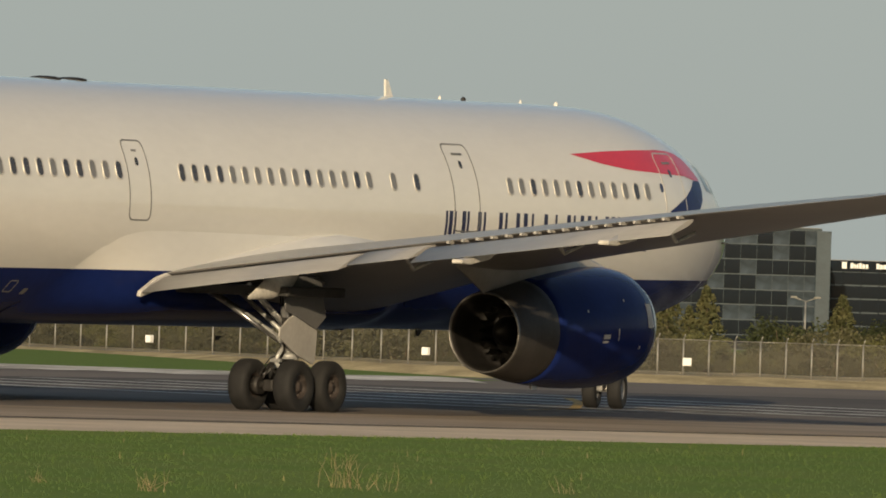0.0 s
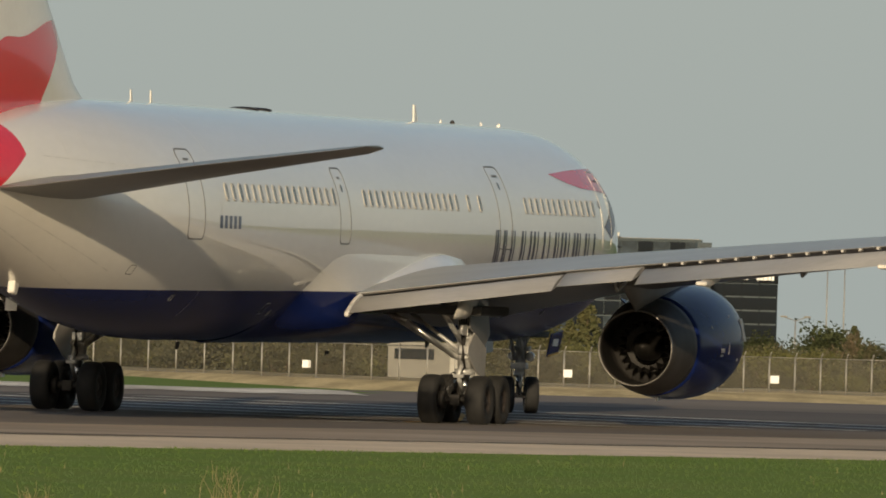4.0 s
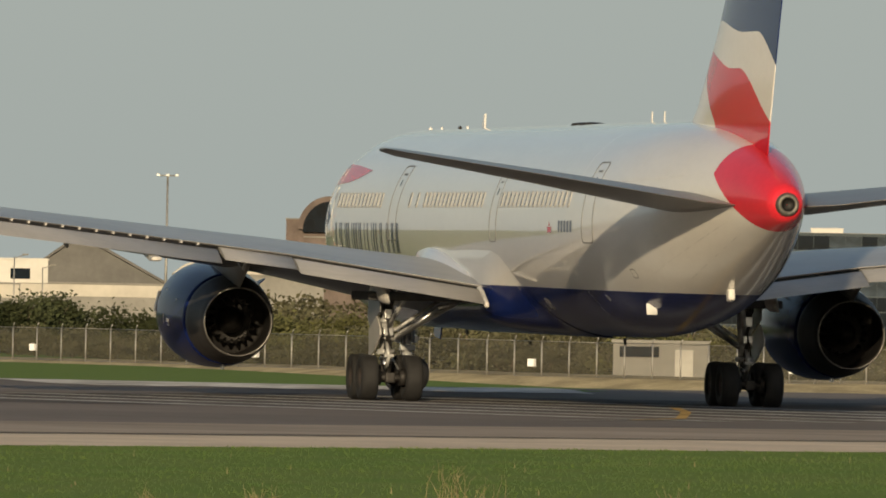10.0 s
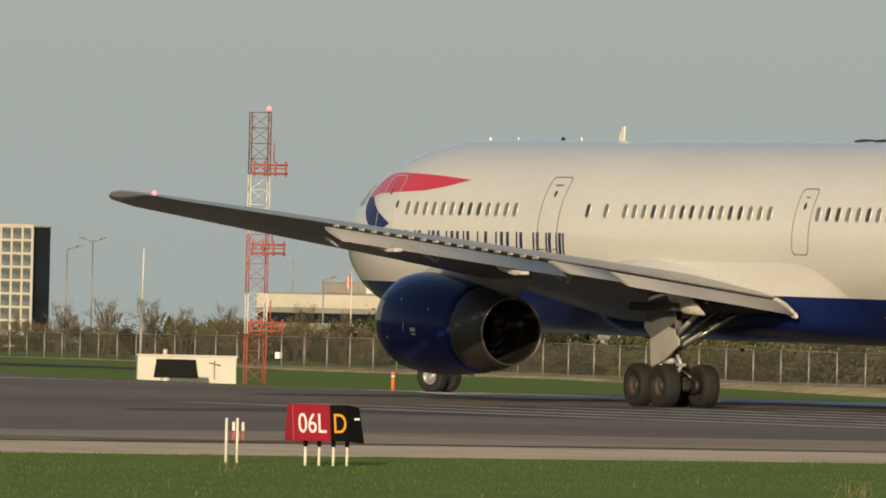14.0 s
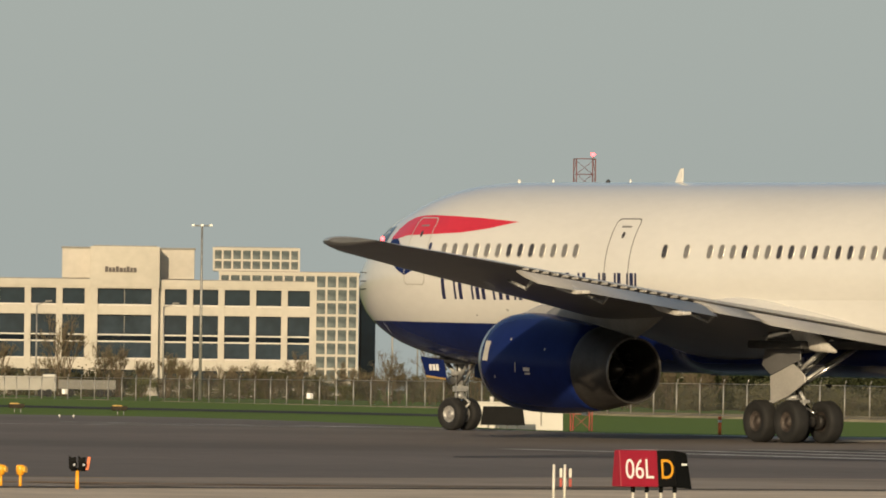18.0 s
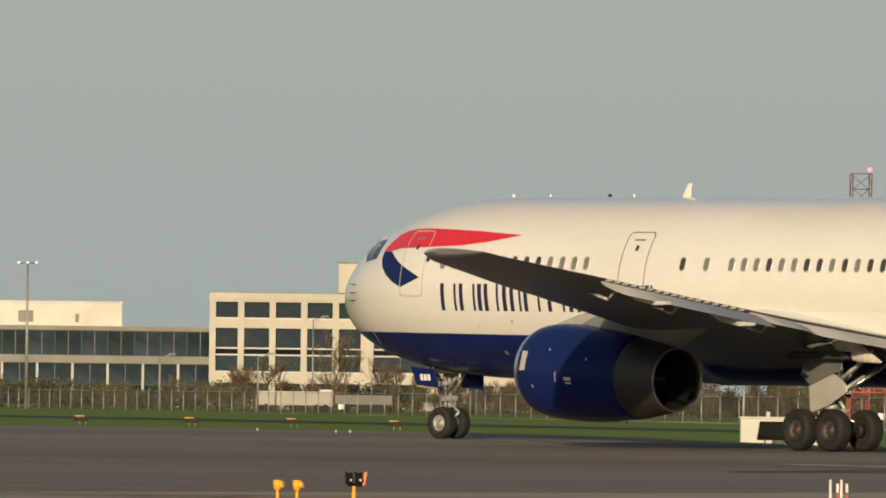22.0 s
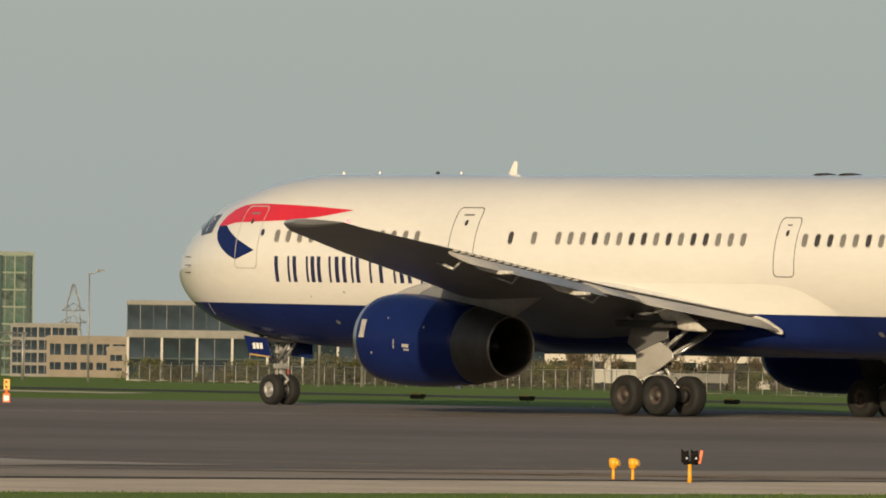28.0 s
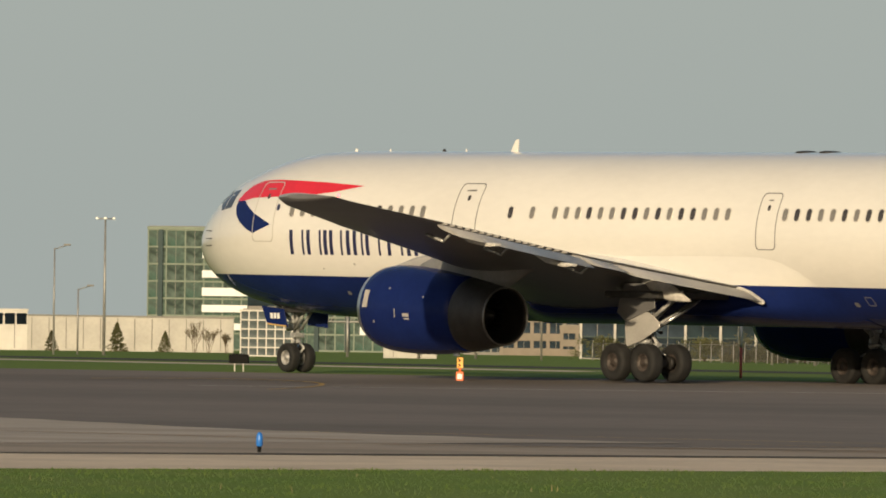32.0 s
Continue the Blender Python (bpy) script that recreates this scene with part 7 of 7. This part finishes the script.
glide_mast()
shed = thing("equipment_shelter", beyond(-0.72, 350.4, 1.13, 2), "low white equipment shelter beside the runway", "shelter")
bm = bmesh.new()
box(bm, -1.38, 1.38, -0.5, 0.6, -0.05, 0.71, 0.02)
part("body", bm, PANELWHITE, shed)
bm = bmesh.new()
box(bm, -1.42, 1.42, -0.54, 0.64, 0.71, 0.76, 0.015)
part("roof", bm, PANELWHITE, shed)
bm = bmesh.new()
rod(bm, (-0.6, 0, 0.76), (-0.6, 0, 0.9), 0.06, seg=10)
part("vent", bm, PANELWHITE, shed)
bm = bmesh.new()
box(bm, 0.75, 0.79, -0.515, -0.49, 0.1, 0.62, 0.004), rod(bm, (0.62, -0.52, 0.55), (0.95, -0.52, 0.48), 0.02, seg=6)
part("conduit", bm, GREYWALL, shed)
sb = thing("sign_back", beyond(-1.0, 348.6, 1.127, -3), "black wedge sign seen from behind", "sign")
bm = bmesh.new()
loft(bm, [[(x * k, y, z) for y, z in ((-0.14, 0.10), (0.14, 0.10), (0.06, 0.62), (-0.06, 0.62))] for x, k in ((-0.62, 1), (0.62, 1))])
for v in bm.verts:
    v.co.x *= 1.0 - 0.12 * (v.co.z - 0.10) / 0.52
bmesh.ops.recalc_face_normals(bm, faces=bm.faces[:])
for f in bm.faces:
    f.smooth = False
part("panel", bm, SIGNBLACK, sb)
for x in (-0.4, -0.13, 0.13, 0.4):
    bm = bmesh.new()
    rod(bm, (x, 0, -0.05), (x, 0, 0.12), 0.025, seg=7)
    part("leg", bm, GALV, sb)


# ---- grass blades on the near verge, and dry stalks ----
def blades(name, n, seed, x0, x1, y_near, y_far, tall, mat, label, bend=0.35):
    rnd = np.random.RandomState(seed)
    x = rnd.uniform(x0, x1, n)
    lo = np.array([y_near(v) for v in x])
    hi = np.array([y_far(v) for v in x])
    y = lo + (hi - lo) * rnd.uniform(0, 1, n) ** 0.8
    clump = 0.55 + 0.45 * np.sin(x * 1.9 + 0.31 * y) * np.sin(0.63 * y + 1.3 * x) + rnd.uniform(0, 0.6, n)
    h = tall * np.clip(clump, 0.25, 1.5)
    a = rnd.uniform(0, 2 * np.pi, n)
    w = 0.006 + 0.007 * rnd.rand(n)
    z = np.array([level(p, q) for p, q in zip(x, y)])
    dx, dy = np.cos(a), np.sin(a)
    lean = bend * h * rnd.uniform(0.2, 1.0, n)
    v = np.empty((n, 4, 3))
    v[:, 0] = np.stack([x - dy * w, y + dx * w, z - 0.02], 1)
    v[:, 1] = np.stack([x + dy * w, y - dx * w, z - 0.02], 1)
    v[:, 2] = np.stack([x + dy * w * 0.7 + dx * lean * 0.4, y - dx * w * 0.7 + dy * lean * 0.4, z + h * 0.6], 1)
    v[:, 3] = np.stack([x + dx * lean, y + dy * lean, z + h], 1)
    k = np.arange(n)[:, None] * 4
    faces = np.concatenate([k + [0, 1, 2], k + [0, 2, 3]])
    me = bpy.data.meshes.new(name)
    me.from_pydata(v.reshape(-1, 3).tolist(), [], faces.tolist())
    me.materials.append(mat)
    return tagged(new(name, me), label, "grass", kind="stuff")


BLADE = material("grass_blade", (0.082, 0.132, 0.030), 0.9, vary=0.15, scale=0.4, fine=2.5, second=(0.095, 0.136, 0.036), spec=0.02)
STRAW = material("dry_straw", (0.30, 0.25, 0.13), 0.9, vary=0.2, scale=2, spec=0.1)
blades("grass", 80000, 5, -34, 34, lambda x: 160 + 0.25 * x, lambda x: near_edge(x) + 0.1, 0.030, BLADE, "short green spring grass on the verge")
blades("grass_edge", 5000, 9, -34, 34, lambda x: near_edge(x) - 1.5, lambda x: near_edge(x) + 0.12, 0.045, BLADE, "ragged grass edge along the concrete")
blades("dry_grass", 160, 6, -34, 34, lambda x: 165 + 0.25 * x, lambda x: near_edge(x) - 4, 0.10, STRAW, "scattered dry straw in the grass")


def stalks(x, y, seed, n=9, tall=0.55):
    rnd = random.Random(seed)
    t = thing("dry_weed", on_ground(x, y), "dry pale weed stalks in the grass", "weed", "dry weeds in the verge")
    for _ in range(n):
        bm = bmesh.new()
        p = Vector((rnd.gauss(0, 0.12), rnd.gauss(0, 0.1), -0.02))
        d = Vector((rnd.gauss(0, 0.35), rnd.gauss(0, 0.2), 1)).normalized()
        ln = tall * rnd.uniform(0.45, 1.0)
        for k in range(4):
            q = p + d * ln / 4
            rod(bm, p, q, 0.0065 - 0.0011 * k, seg=4)
            p, d = q, (d + Vector((rnd.gauss(0, 0.25), rnd.gauss(0, 0.2), -0.08))).normalized()
        part("stalk", bm, STRAW, t)


for x, y, s, n, tall in ((9.75, 189, 1, 14, 0.62), (10.25, 188, 2, 10, 0.5), (6.6, 182, 3, 16, 0.4), (10.6, 205, 6, 8, 0.42), (13.2, 190, 8, 7, 0.35), (5.2, 186, 9, 7, 0.3), (0.3, 214, 10, 6, 0.3)):
    stalks(x, y, s, n, tall)


# ---- what moves ----
def taxi_pose(t, x, y, head):
    """The aircraft's pose on the sloping runway plane."""
    lean = float(np.interp(t, [r[0] for r in BANK], [r[1] for r in BANK]))
    return Matrix.Translation((0, 0, EYE)) @ Matrix.Rotation(radians(SLOPE), 4, "X") @ Matrix.Translation((0, 0, -DROP)) @ pose(x, y, 0.012, 0, 0, 90 + head) @ Matrix.Rotation(radians(lean), 4, "X")


def rolled(offset_y, ahead=0.0):
    """Distance rolled and the way's angle to the axis, for a point of the aircraft, every tenth of a second."""
    ts = [r[0] for r in TAXI]
    times = [k / 10 for k in range(321)]
    x, y, hd = (np.interp(times, ts, [r[k] for r in TAXI]) for k in (1, 2, 3))
    axis = np.radians(hd + 90)
    dx, dy = np.gradient(x + ahead * np.cos(axis)), np.gradient(y + ahead * np.sin(axis))
    step = np.hypot(dx, dy) - offset_y * np.gradient(np.radians(hd))
    turn = np.degrees(np.arctan2(dy, dx) - axis)
    calm = np.convolve(np.pad(turn, 10, mode="edge"), np.ones(21) / 21, "valid")
    return times, np.concatenate([[0.0], np.cumsum(step[1:])]), calm


def motions():
    walk(FLIGHT, [(t, taxi_pose(t, x, y, head)) for t, x, y, head in TAXI])
    for ob, (x, y, z), r in WHEELS:
        times, far, _ = rolled(y)
        walk(ob, [(t, Matrix.Translation((x, y, z)) @ Matrix.Rotation(d / r, 4, "Y")) for t, d in zip(times, far)])
    times, far, turn = rolled(0.0, NOSE_X)
    swing = [Matrix.Translation((NOSE_X, 0, 0)) @ Matrix.Rotation(radians(a_), 4, "Z") for a_ in turn]
    for ob in STEERED:
        walk(ob, [(t, m @ Matrix.Translation((-NOSE_X, 0, 0))) for t, m in zip(times[::5], swing[::5])])
    for ob, (x, y, z), r in NOSE_WHEELS:
        walk(ob, [(t, m @ Matrix.Translation((0, y, z)) @ Matrix.Rotation(d / r, 4, "Y")) for t, d, m in zip(times, far, swing)])


motions()
